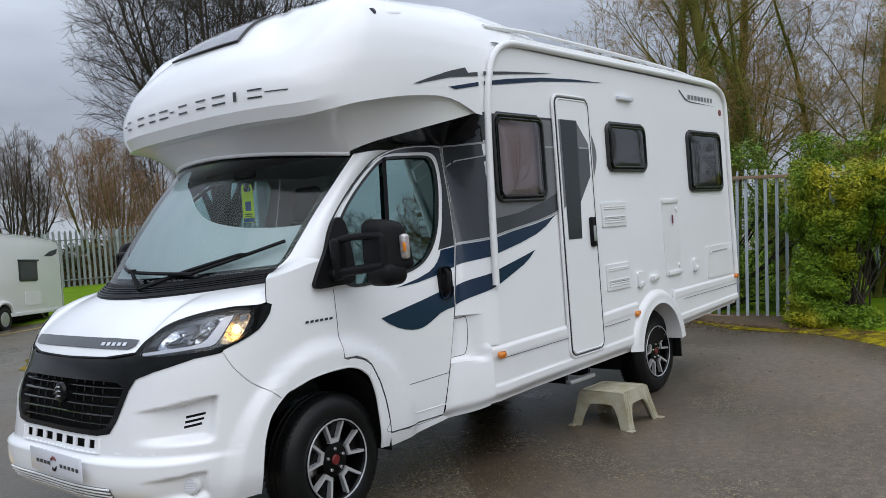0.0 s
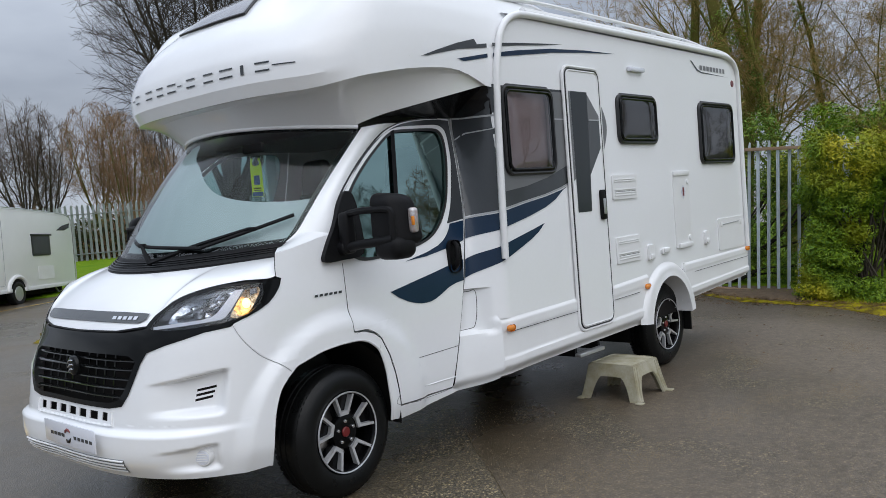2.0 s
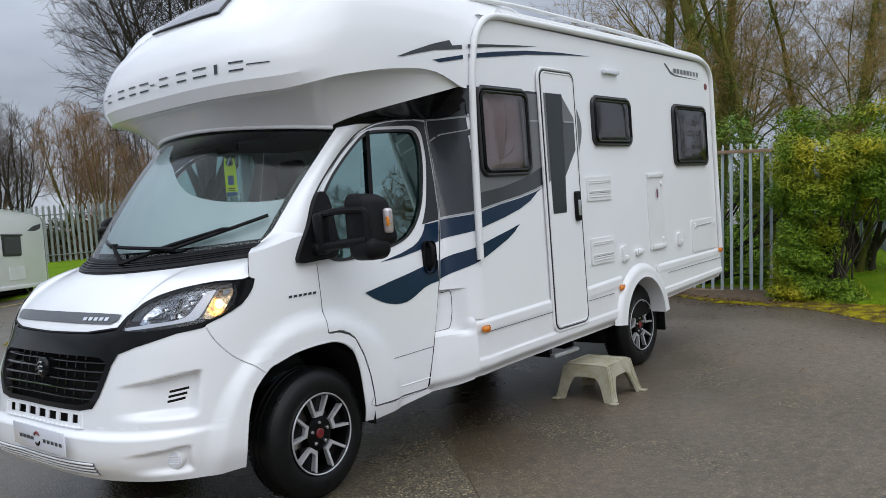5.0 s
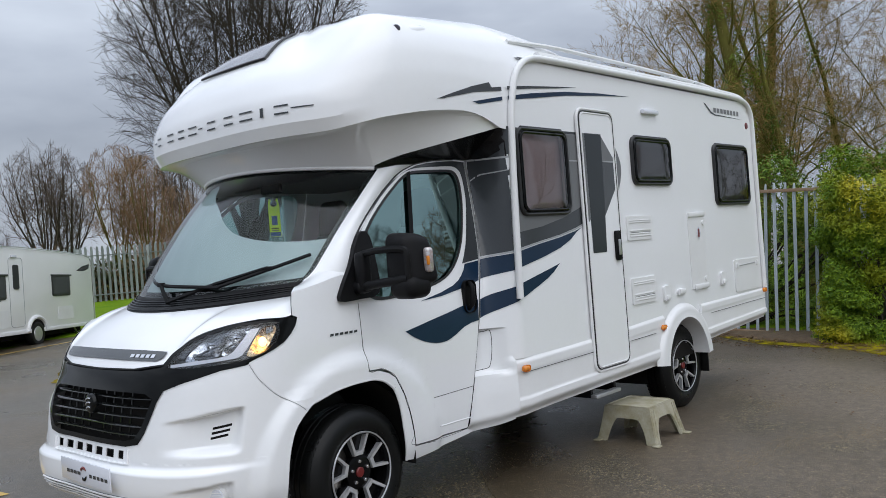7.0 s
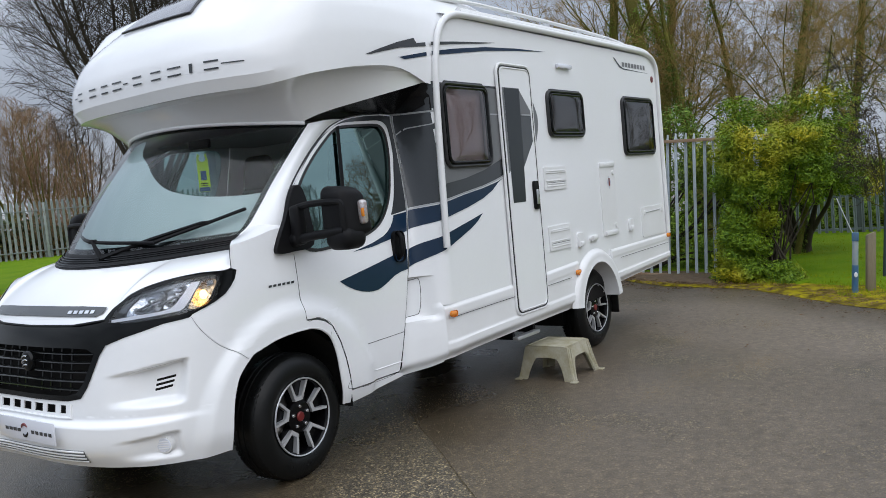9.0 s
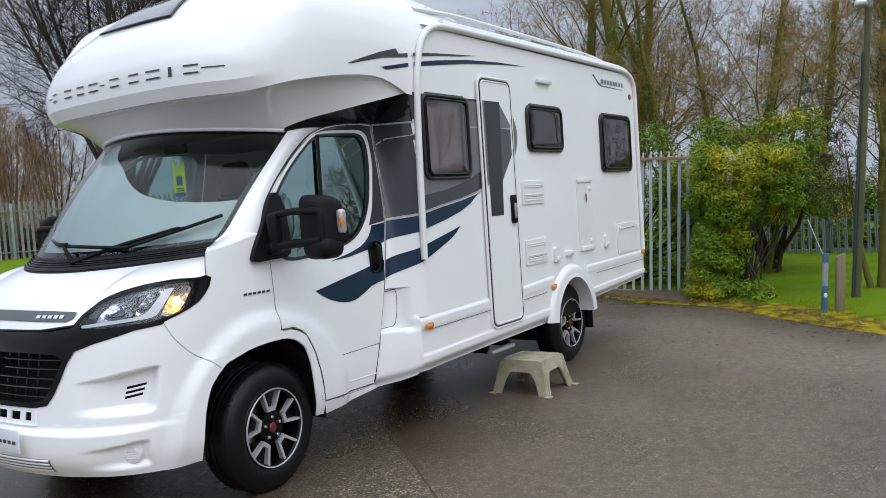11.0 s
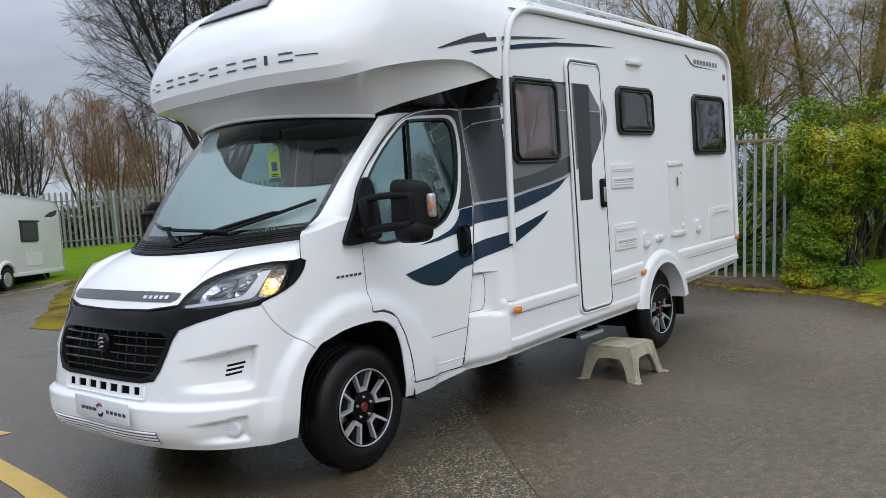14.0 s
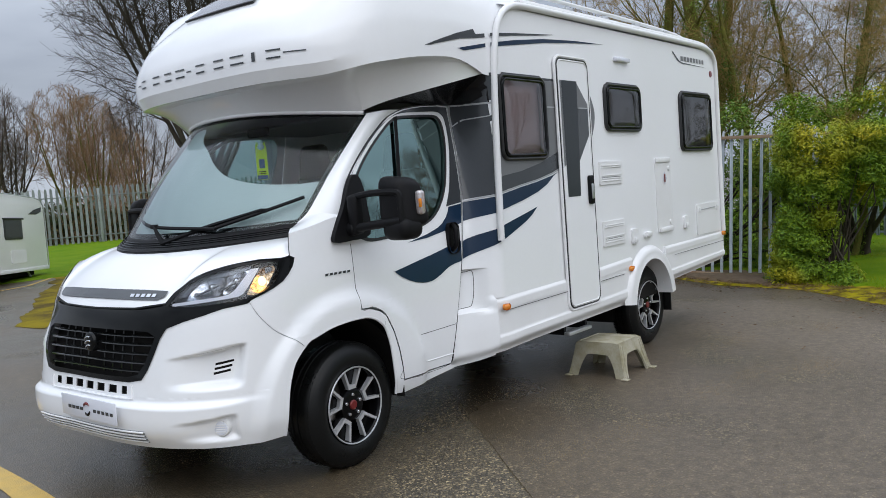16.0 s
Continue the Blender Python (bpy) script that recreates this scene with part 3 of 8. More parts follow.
def wing_top(p, k):
    """Closes the gap between the top of the wing and the foot of the pillar."""
    a = Vector(skin(p, curve_at([(-0.36, 1.39), (-0.2, 1.42), (-0.05, 1.45), (0.06, 1.46)], p)))
    b = pane(1, 0.10 * ease(-0.36, 0.06, p)) + Vector((0, 0, -0.004))
    return a.lerp(b, k) + Vector((0, -0.012, 0.015)) * math.sin(math.pi * k)


wing_cap = part("wing_cap", clean(sheet(wing_top, span(-0.36, 0.06, 14), span(0, 1, 6))), WHITE, van)
a_pillar = part("a_pillar", clean(sheet(pillar, span(0.0, 1, 30), span(0, 1, 10))), WHITE, van, "white windscreen pillar")
far_copy(a_pillar)
part("cab_roof", mirrored(clean(sheet(lambda s, v: screen_top(s * 0.876).lerp(Vector((1.3, MID - s * 0.86, 2.12)), v) + Vector((0, 0, 0.03 * math.sin(math.pi * v) * (1 - s))), span(0, 1, 12), span(0, 1, 8)))), WHITE, van)

# overcab pod
us = span(-1, 0, 26) + span(0, 1, 46)[1:]
overcab = part("overcab_pod", mirrored(clean(sheet(pod, us, [-1, -0.9, -0.75, -0.6, -0.45, -0.36, -0.3] + [-0.2, -0.1, 0] + span(0, 1, 40)[1:]))), WHITE, van, "glossy white moulded overcab pod")
overcab.data.set_sharp_from_angle(angle=radians(17))

# living part: walls, roof, skirts
W1, W2, W3 = (1.365, 1.725, 1.955, 2.318), (2.86, 1.934, 3.515, 2.328), (4.36, 1.752, 5.138, 2.325)
windows_at = (W1, W2, W3)
DOOR = (2.115, 0.585, 2.575, 2.475)
REAR = 5.33
wall_outline = [(1.30, 0.80), (3.3, 0.826), (3.96, 0.826), (4.3, 0.86), (REAR - 0.02, 0.88), (REAR - 0.02, 2.62), (REAR - 0.06, 2.72), (REAR - 0.15, 2.77), (1.62, 2.78), (1.50, 2.74), (1.42, 2.66), (1.36, 2.5), (1.31, 2.2)]
part("side_wall", panel(wall_outline, None, -0.03, [rounded(a + 0.02, b + 0.02, c - 0.02, d - 0.02, 0.05) for a, b, c, d in windows_at]), WHITE_PANEL, van, "flat white side wall of the living part")
part("far_wall", box((1.2, 2 * MID - 0.03, 0.80), (REAR, 2 * MID, 2.78)), WHITE_PANEL, van)
part("rear_wall", box((REAR - 0.035, 0.01, 0.60), (REAR, 2 * MID - 0.01, 2.76), 0.012), WHITE_PANEL, van)
part("roof", sheet(lambda x, a: (x, MID + (1.16 + 0.0) * a / 1.0, 2.80 + 0.05 * (1 - abs(a) ** 4)), span(1.5, REAR - 0.04, 14), span(-1, 1, 21)), WHITE_PLASTIC, van, "white roof")
part("living_floor", box((1.30, 0.10, 0.44), (4.1, 2 * MID - 0.05, 0.58)), UNDERBODY, van)
part("rear_floor", box((4.1, 0.06, 0.62), (REAR - 0.05, 2 * MID - 0.05, 0.70)), UNDERBODY, van)
part("bulkhead", box((1.36, 0.04, 0.6), (1.38, 2 * MID - 0.04, 2.3)), WHITE_PLASTIC, van)
# flare between cab and living part
flare = part("flare_panel", clean(sheet(lambda k, z: side(curve_at(DOOR_REAR, z) + 0.007 + (1.312 - curve_at(DOOR_REAR, z)) * k, z, 0.0012 * ease(0.8, 0.95, k)), [0, 0.015, 0.05] + span(0.1, 0.6, 22) + span(0.65, 1, 6), span(0.80, 0.99, 14) + [1.002, 1.005, 1.008, 1.011, 1.014, 1.018] + span(1.05, 2.135, 30))), WHITE, van, "white flared panel behind the cab door")
far_copy(flare)


def skirt_y(z, top, low):
    """Bulging section of the skirt from its upper ledge to the turned-in lower edge."""
    k = (top - z) / (top - low)
    return 0.003 - 0.019 * ease(0.0, 0.07, k) + 0.004 * ease(0.2, 0.26, k) - 0.010 * ease(0.66, 0.70, k) + 0.05 * ease(0.80, 1.0, k)


def skirt(x0, x1, top, low, n=24):
    def at(x, k):
        t = curve_at(top, x)
        b = curve_at(low, x)
        z = t + (b - t) * k
        y = side(x, max(z, 0.5))[1]
        return x, y + skirt_y(z, t, b), z
    return clean(sheet(at, span(x0, x1, n), span(0, 1, 44)))


van_skirt = part("front_skirt", skirt(1.215, 3.19, [(1.1, 0.795), (2.1, 0.82), (3.5, 0.88)], [(1.1, 0.41), (1.3, 0.425), (2.1, 0.445), (3.0, 0.46)]), WHITE_PLASTIC, van, "white moulded skirt with amber marker light")
rear_skirt = part("rear_skirt", skirt(3.87, REAR, [(3.9, 0.885), (5.3, 0.90)], [(4.0, 0.54), (5.35, 0.60)]), WHITE_PLASTIC, van, "white moulded rear skirt")
# unseen far skirts, added to keep far-side light from under the floor
far_copy(van_skirt)
far_copy(rear_skirt)
part("skirt_end", box((3.862, -0.019, 0.70), (3.876, 0.004, 0.884), 0.003), WHITE_PLASTIC, van)
# lower flare behind the cab door, with a recessed locker step
def flare_foot(k, z):
    a = curve_at(DOOR_REAR, z) + 0.007
    x = a + (1.222 - a) * k
    low = 0.362 + 0.05 * k * k
    z = low + (z - 0.36) * (0.83 - low) / 0.47
    return x, side(x, max(z, 0.6))[1] - 0.024 * max(ease(0.1, 0.8, k) * ease(0.742, 0.715, z), ease(0.78, 1, k) * ease(0.82, 0.79, z)) + 0.05 * ease(low + 0.08, low, z), z


part("flare_foot", clean(sheet(flare_foot, span(0, 1, 16), span(0.36, 0.83, 30))), WHITE, van, "white lower flare behind the cab door")

# rear wheel arch moulding
RA = dict(cx=3.53, cz=0.40)


def rear_arch(a, k):
    """Moulding round the rear wheel: k from the outer edge to the inner edge and into the arch."""
    r = 0.545 - 0.125 * min(k, 1)
    y = -0.004 - 0.042 * ease(0, 0.3, k) - 0.006 * ease(0.7, 1.0, k) + 0.30 * max(k - 1, 0)
    rx = 0.93 - 0.05 * k if k < 1 else 0.88
    c, s = math.cos(a), math.sin(a)
    return RA["cx"] + r * rx * c, y, RA["cz"] + r * s * (0.97 if s > 0 else 1)


part("rear_arch_moulding", clean(sheet(rear_arch, span(radians(7), radians(173), 48), [0, 0.05, 0.1, 0.2, 0.35, 0.55, 0.75, 0.9, 1.0, 1.3, 2.0, 2.6])), WHITE_PLASTIC, van, "white rear wheel arch moulding")
part("rear_arch_liner", sheet(lambda a, y: (RA["cx"] + 0.42 * math.cos(a), y, 0.40 + 0.42 * math.sin(a)), span(radians(-15), radians(195), 30), (0.15, 0.7)), UNDERBODY, van)

# ---- wheels ----


def build_wheel(r=0.365, turn=0.0):
    """Alloy wheel with five forked spokes, facing -y, the middle of its outer face at the origin."""
    w = thing("wheel", "", "")
    prof = [(0.215, 0.02), (0.222, 0.0), (0.24, -0.012), (0.27, -0.018), (0.30, -0.016), (0.325, -0.004), (0.345, 0.012), (0.357, 0.024), (r, 0.05)]
    prof += [(r, 0.085), (r - 0.008, 0.088), (r - 0.008, 0.094), (r, 0.097), (r, 0.125), (r - 0.008, 0.128), (r - 0.008, 0.134), (r, 0.137), (r, 0.165), (0.35, 0.19), (0.30, 0.215), (0.22, 0.205)]
    part("tyre", lathe(prof, (0, 0, 0), "y", 72), RUBBER, w, "black camper tyre")
    # tread blocks on the shoulder
    bm = bmesh.new()
    for k in range(64):
        a = 2 * math.pi * k / 64
        for y0, y1, dr in ((0.018, 0.075, -0.004), (0.14, 0.195, -0.004)):
            c, s = math.cos(a), math.sin(a)
            fresh = box((-0.010, y0, r + dr - 0.012), (0.010, y1, r + dr + 0.006), bm=bmesh.new())
            for v in fresh.verts:
                if v.co.z > r and (v.co.y < 0.03 or v.co.y > 0.18):
                    v.co.z -= 0.013
            fresh.transform(Matrix.Rotation(a, 4, "Y"))
            me = bpy.data.meshes.new("tmp")
            fresh.to_mesh(me)
            fresh.free()
            bm.from_mesh(me)
            bpy.data.meshes.remove(me)
    tagged(part("tread", bm, RUBBER, w), "tread blocks", kind="stuff")
    rim = part("rim", lathe([(0.228, -0.006), (0.222, -0.014), (0.214, -0.010), (0.206, 0.005), (0.200, 0.10), (0.19, 0.18), (0.05, 0.19)], (0, 0, 0), "y", 64), RIM_BLACK, w, "black alloy rim with machined face")
    part("rim_edge", lathe([(0.225, -0.010), (0.222, -0.0165), (0.2165, -0.0145), (0.2145, -0.006)], (0, 0, 0), "y", 64), RIM_FACE, rim)
    bm = bmesh.new()

    def prism(target, rot, ring, y_in, y_out, y1):
        """A plate with the (across, out) outline, its face at y_in near the hub and y_out at the rim."""
        front = [target.verts.new(rot @ Vector((p, y_in + (y_out - y_in) * ease(0.09, 0.2, z), z))) for p, z in ring]
        back = [target.verts.new(rot @ Vector((p, y1, z))) for p, z in ring]
        target.faces.new(front)
        for i in range(len(ring)):
            target.faces.new((front[i], front[(i + 1) % len(ring)], back[(i + 1) % len(ring)], back[i]))

    for k in range(5):
        rot = Matrix.Rotation(2 * math.pi * k / 5 + turn, 4, "Y")
        prism(bm, rot, [(-0.030, 0.06), (0.030, 0.06), (0.070, 0.200), (-0.070, 0.200)], 0.034, 0.030, 0.07)
        face = bmesh.new()
        for s in (-1, 1):
            prism(face, rot, [(s * 0.020, 0.113), (s * 0.033, 0.101), (s * 0.073, 0.200), (s * 0.060, 0.207)], 0.006, -0.006, 0.03)
        prism(face, rot, [(-0.033, 0.094), (0.033, 0.094), (0.022, 0.117), (-0.022, 0.117)], 0.0055, 0.004, 0.03)
        bmesh.ops.recalc_face_normals(face, faces=face.faces)
        part("spoke", face, RIM_FACE, rim, "machined silver forked spoke")
    lathe([(0.0, 0.012), (0.075, 0.012), (0.092, 0.018), (0.096, 0.05)], (0, 0, 0), "y", 40, bm)
    bmesh.ops.recalc_face_normals(bm, faces=bm.faces)
    part("hub_star", bm, RIM_BLACK, rim, "black spoke star")
    part("hub_cap", lathe([(0.0, 0.002), (0.024, 0.002), (0.028, 0.006), (0.028, 0.02)], (0, 0, 0), "y", 28), RED, rim, "dark red centre cap")
    for k in range(5):
        a = 2 * math.pi * k / 5 + turn
        c, s = 0.060 * math.sin(a), 0.060 * math.cos(a)
        part("wheel_bolt", lathe([(0.0, 0.0), (0.008, 0.001), (0.011, 0.006), (0.011, 0.02)], (c, 0, s), "y", 10), CHROME, rim)
    disc = part("brake_disc", lathe([(0.0, 0.085), (0.15, 0.085), (0.15, 0.11), (0.0, 0.11)], (0, 0, 0), "y", 40), STEEL, w, "steel brake disc")
    part("brake_caliper", box((-0.17, 0.06, -0.07), (-0.09, 0.15, 0.07), 0.015), STEEL, disc)
    return w


def seat_wheel(w, at, rz=0):
    """Hangs a wheel on the vehicle."""
    w.matrix_basis = pose(*at, 0, 0, rz)
    w.parent = van
    w.matrix_parent_inverse = van.matrix_basis.inverted()
    return w


front_wheel = seat_wheel(build_wheel(), (0.0, 0.19, 0.36), 3)
seat_wheel(copy_thing(front_wheel, pose(0, 0, 0)), (3.70, 0.105, 0.36))
for x in (0.0, 3.70):
    seat_wheel(copy_thing(front_wheel, pose(0, 0, 0)), (x, 2 * MID - 0.19, 0.36), 180)

# ---- front of the cab ----


def skin_patch(name, outline, mat, parent, out, label="", holes=(), thick=0.0, both=True, cut=0.03, smooth=True):
    bm = panel(outline, lambda p, z: skin(p, z, out), thick, holes, cut, cut)
    if both:
        mirrored(bm)
    return part(name, bm, mat, parent, label, smooth)


# gloss black surround of the grille, running out under the headlights
band = [(NOSE_END, 0.675), (-1.3, 0.678), (-1.222, 0.694), (-1.187, 0.748), (-1.157, 0.822), (-1.127, 0.902), (-1.09, 0.958), (-0.99, 0.992), (-0.77, 1.044), (-0.615, 1.058)]
band += [(-0.632, 1.072), (-0.766, 1.060), (-0.933, 1.048), (-1.12, 1.070), (-1.25, 1.052), (NOSE_END, 1.046)]
mouth = [(NOSE_END - 0.001, 0.70), (-1.30, 0.705), (-1.245, 0.72), (-1.21, 0.77), (-1.18, 0.85), (-1.155, 0.915), (-1.20, 0.94), (-1.30, 0.945), (NOSE_END - 0.001, 0.945)]
grille = skin_patch("grille_surround", [(NOSE_END, 0.675)] + band[1:-1] + [(NOSE_END, 1.046), (NOSE_END, 0.945)] + mouth[::-1][1:-1] + [(NOSE_END, 0.70)], GLOSS_BLACK, van, 0.006, "gloss black grille surround")
part("grille_backing", mirrored(panel([(NOSE_END, 0.36), (-1.0, 0.36), (-0.62, 0.40), (-0.6, 1.05), (NOSE_END, 1.05)], lambda p, z: skin(p, z, -0.075), 0, (), 0.05, 0.05)), UNDERBODY, van)
for z0, z1 in ((0.724, 0.738), (0.765, 0.782), (0.812, 0.828), (0.858, 0.876), (0.904, 0.918)):
    end = curve_at([(0.70, -1.245), (0.77, -1.215), (0.85, -1.185), (0.915, -1.165)], z0)
    bm = mirrored(sheet(lambda p, k: skin(p, z0 + (z1 - z0) * (0.5 - 0.5 * math.cos(k)), -0.022 + 0.016 * math.sin(k)), span(end, NOSE_END, 14), span(0, math.pi, 6)))
    part("grille_bar", bm, GRILLE_BLACK, grille)
for h in (-0.36, -0.27, -0.18, -0.09, 0.09, 0.18, 0.27, 0.36):
    rows = [Vector(skin(p_at(abs(h)), z, -0.034)) for z in span(0.71, 0.935, 6)]
    if h < 0:
        rows = [Vector((r.x, 2 * MID - r.y, r.z)) for r in rows]
    part("grille_post", tube(rows, 0.0055, 6), GLOSS_BLACK, grille)
cx = skin(NOSE_END, 0.86)[0]
badge = part("emblem", lathe([(0.0, -0.012), (0.040, -0.010), (0.052, -0.004), (0.056, 0.006), (0.056, 0.02)], (cx - 0.012, MID, 0.868), "x", 30), GLOSS_BLACK, grille, "oval black and chrome emblem")
for dz, r in ((0.020, 0.030), (-0.004, 0.034), (-0.026, 0.026)):
    part("emblem_bar", tube([(cx - 0.026, MID + r * math.cos(a), 0.868 + dz + 0.35 * r * math.sin(a) - 0.25 * r * math.cos(a)) for a in span(0.3, math.pi - 0.2, 10)], 0.0045, 6), CHROME, badge)
# bonnet strip with the model lettering as plain bars
strip = [(NOSE_END, 1.100), (-1.19, 1.096), (-1.15, 1.112), (-1.145, 1.138), (-1.3, 1.146), (NOSE_END, 1.148)]


def bonnet_front(p, z, out=0.006):
    """Place on the front slope of the bonnet."""
    u = ease(0, 1, 0) + (NOSE_END - p) / (NOSE_END + 1.116) * (2 / 7)
    v, best = 0, None
    for k in span(0, 0.4, 220):
        q = bonnet(max(u, 0), k)
        if best is None or abs(q.z - z) < best:
            v, best = q, abs(q.z - z)
    return v + Vector((-out, 0, out * 0.6))


bonnet_strip = part("bonnet_strip", mirrored(panel(strip, bonnet_front, 0, (), 0.01, 0.02)), DARK_DECAL, van, "dark grey bonnet strip")
for k in range(5):
    a = -1.36 + 0.032 * k
    part("letter_bar", panel([(a, 1.110), (a + 0.022, 1.110), (a + 0.022, 1.125), (a, 1.125)], lambda p, z: bonnet_front(p, z, 0.009)), CHROME, bonnet_strip)
# shut line under the bonnet
part("bonnet_gap", tube([Vector(skin(p, z, 0.001)) for p, z in [(r[0], r[1] - 0.007) for r in BONNET_EDGE[:3]]], 0.008, 6), BLACK_PLASTIC, van)
part("bonnet_gap", tube([Vector((a.x, 2 * MID - a.y, a.z)) for a in (Vector(skin(r[0], r[1] - 0.007, 0.001)) for r in BONNET_EDGE[:3])], 0.008, 6), BLACK_PLASTIC, van)


def line_on(rows, r, mat, name, parent, lift, out=0.0):
    pts = path_points([(p, z, 0) for p, z in rows], 8 * len(rows))
    return part(name, tube([Vector(lift(q.x, q.y, out)) for q in pts], r, 5), mat, parent)


SEAM = material("panel_gap", (0.03, 0.03, 0.032), 0.8, scale=5)
line_on([(-0.612, 1.062), (-0.548, 0.978), (-0.465, 0.896), (-0.383, 0.836), (-0.334, 0.782)], 0.0007, SEAM, "panel_gap", van, skin)
line_on([(-0.376, 1.272), (-0.372, 1.33), (-0.36, 1.392)], 0.002, SEAM, "panel_gap", van, skin)
line_on([(r[0], r[1]) for r in door_low[::1]], 0.0014, SEAM, "panel_gap", cab_door, skin)
line_on([r for r in door_up[:4:-1]], 0.004, SEAM, "panel_gap", cab_door, skin)
line_on([(1.158, 1.46), (1.172, 1.53), (1.192, 1.70), (1.205, 1.85), (1.215, 2.0), (1.219, 2.128)], 0.004, SILVER_DECAL, "door_edge_line", cab_door, skin)
line_on([(1.076, 0.992), (1.12, 0.994), (1.153, 0.994), (1.150, 0.90), (1.138, 0.82), (1.124, 0.772), (1.108, 0.757), (1.06, 0.75), (1.012, 0.744)], 0.0022, SEAM, "filler_flap_gap", van, side)
line_on([(0.60, 0.660), (0.80, 0.662), (0.972, 0.664)], 0.002, SEAM, "door_crease", cab_door, skin)
line_on([(0.62, 0.492), (0.64, 0.478), (0.80, 0.474), (0.945, 0.472), (0.955, 0.49)], 0.004, WHITE, "door_crease", cab_door, skin)

# headlights
lamp_out = [(-1.135, 1.062), (-1.09, 1.135), (-1.028, 1.192), (-0.95, 1.225), (-0.868, 1.245), (-0.75, 1.262), (-0.627, 1.269), (-0.48, 1.270), (-0.345, 1.262), (-0.356, 1.218), (-0.38, 1.18), (-0.412, 1.146), (-0.47, 1.116), (-0.531, 1.093), (-0.632, 1.068), (-0.766, 1.056), (-0.933, 1.043), (-1.05, 1.045)]
lamp_clear = [(-1.095, 1.068), (-1.075, 1.118), (-1.02, 1.176), (-0.94, 1.208), (-0.868, 1.227), (-0.76, 1.244), (-0.65, 1.251), (-0.56, 1.252), (-0.47, 1.250), (-0.448, 1.20), (-0.462, 1.15), (-0.525, 1.108), (-0.60, 1.088), (-0.668, 1.077), (-0.78, 1.070), (-0.873, 1.064), (-0.98, 1.060)]
BULB = bpy.data.materials.new("lit_amber_bulb")
BULB.use_nodes = True
BULB.node_tree.nodes["Principled BSDF"].inputs["Base Color"].default_value = (0.9, 0.5, 0.2, 1)
BULB.node_tree.nodes["Principled BSDF"].inputs["Emission Color"].default_value = (1.0, 0.62, 0.25, 1)
BULB.node_tree.nodes["Principled BSDF"].inputs["Emission Strength"].default_value = 3.5
LAMP_GREY = material("lamp_housing_grey", (0.10, 0.105, 0.115), 0.22, metal=0.6, second=(0.2, 0.21, 0.22), scale=20)
REFLECTOR = material("lamp_reflector", (0.66, 0.68, 0.71), 0.10, metal=0.95, second=(0.3, 0.31, 0.33), scale=45, amount=0.8, sharp=0.08, bump=0.35, bump_scale=45)
AMBER_REFLECTOR = material("amber_lamp_reflector", (0.84, 0.66, 0.44), 0.16, metal=0.9, second=(0.26, 0.17, 0.08), scale=45, amount=0.85, sharp=0.08, bump=0.4, bump_scale=45)


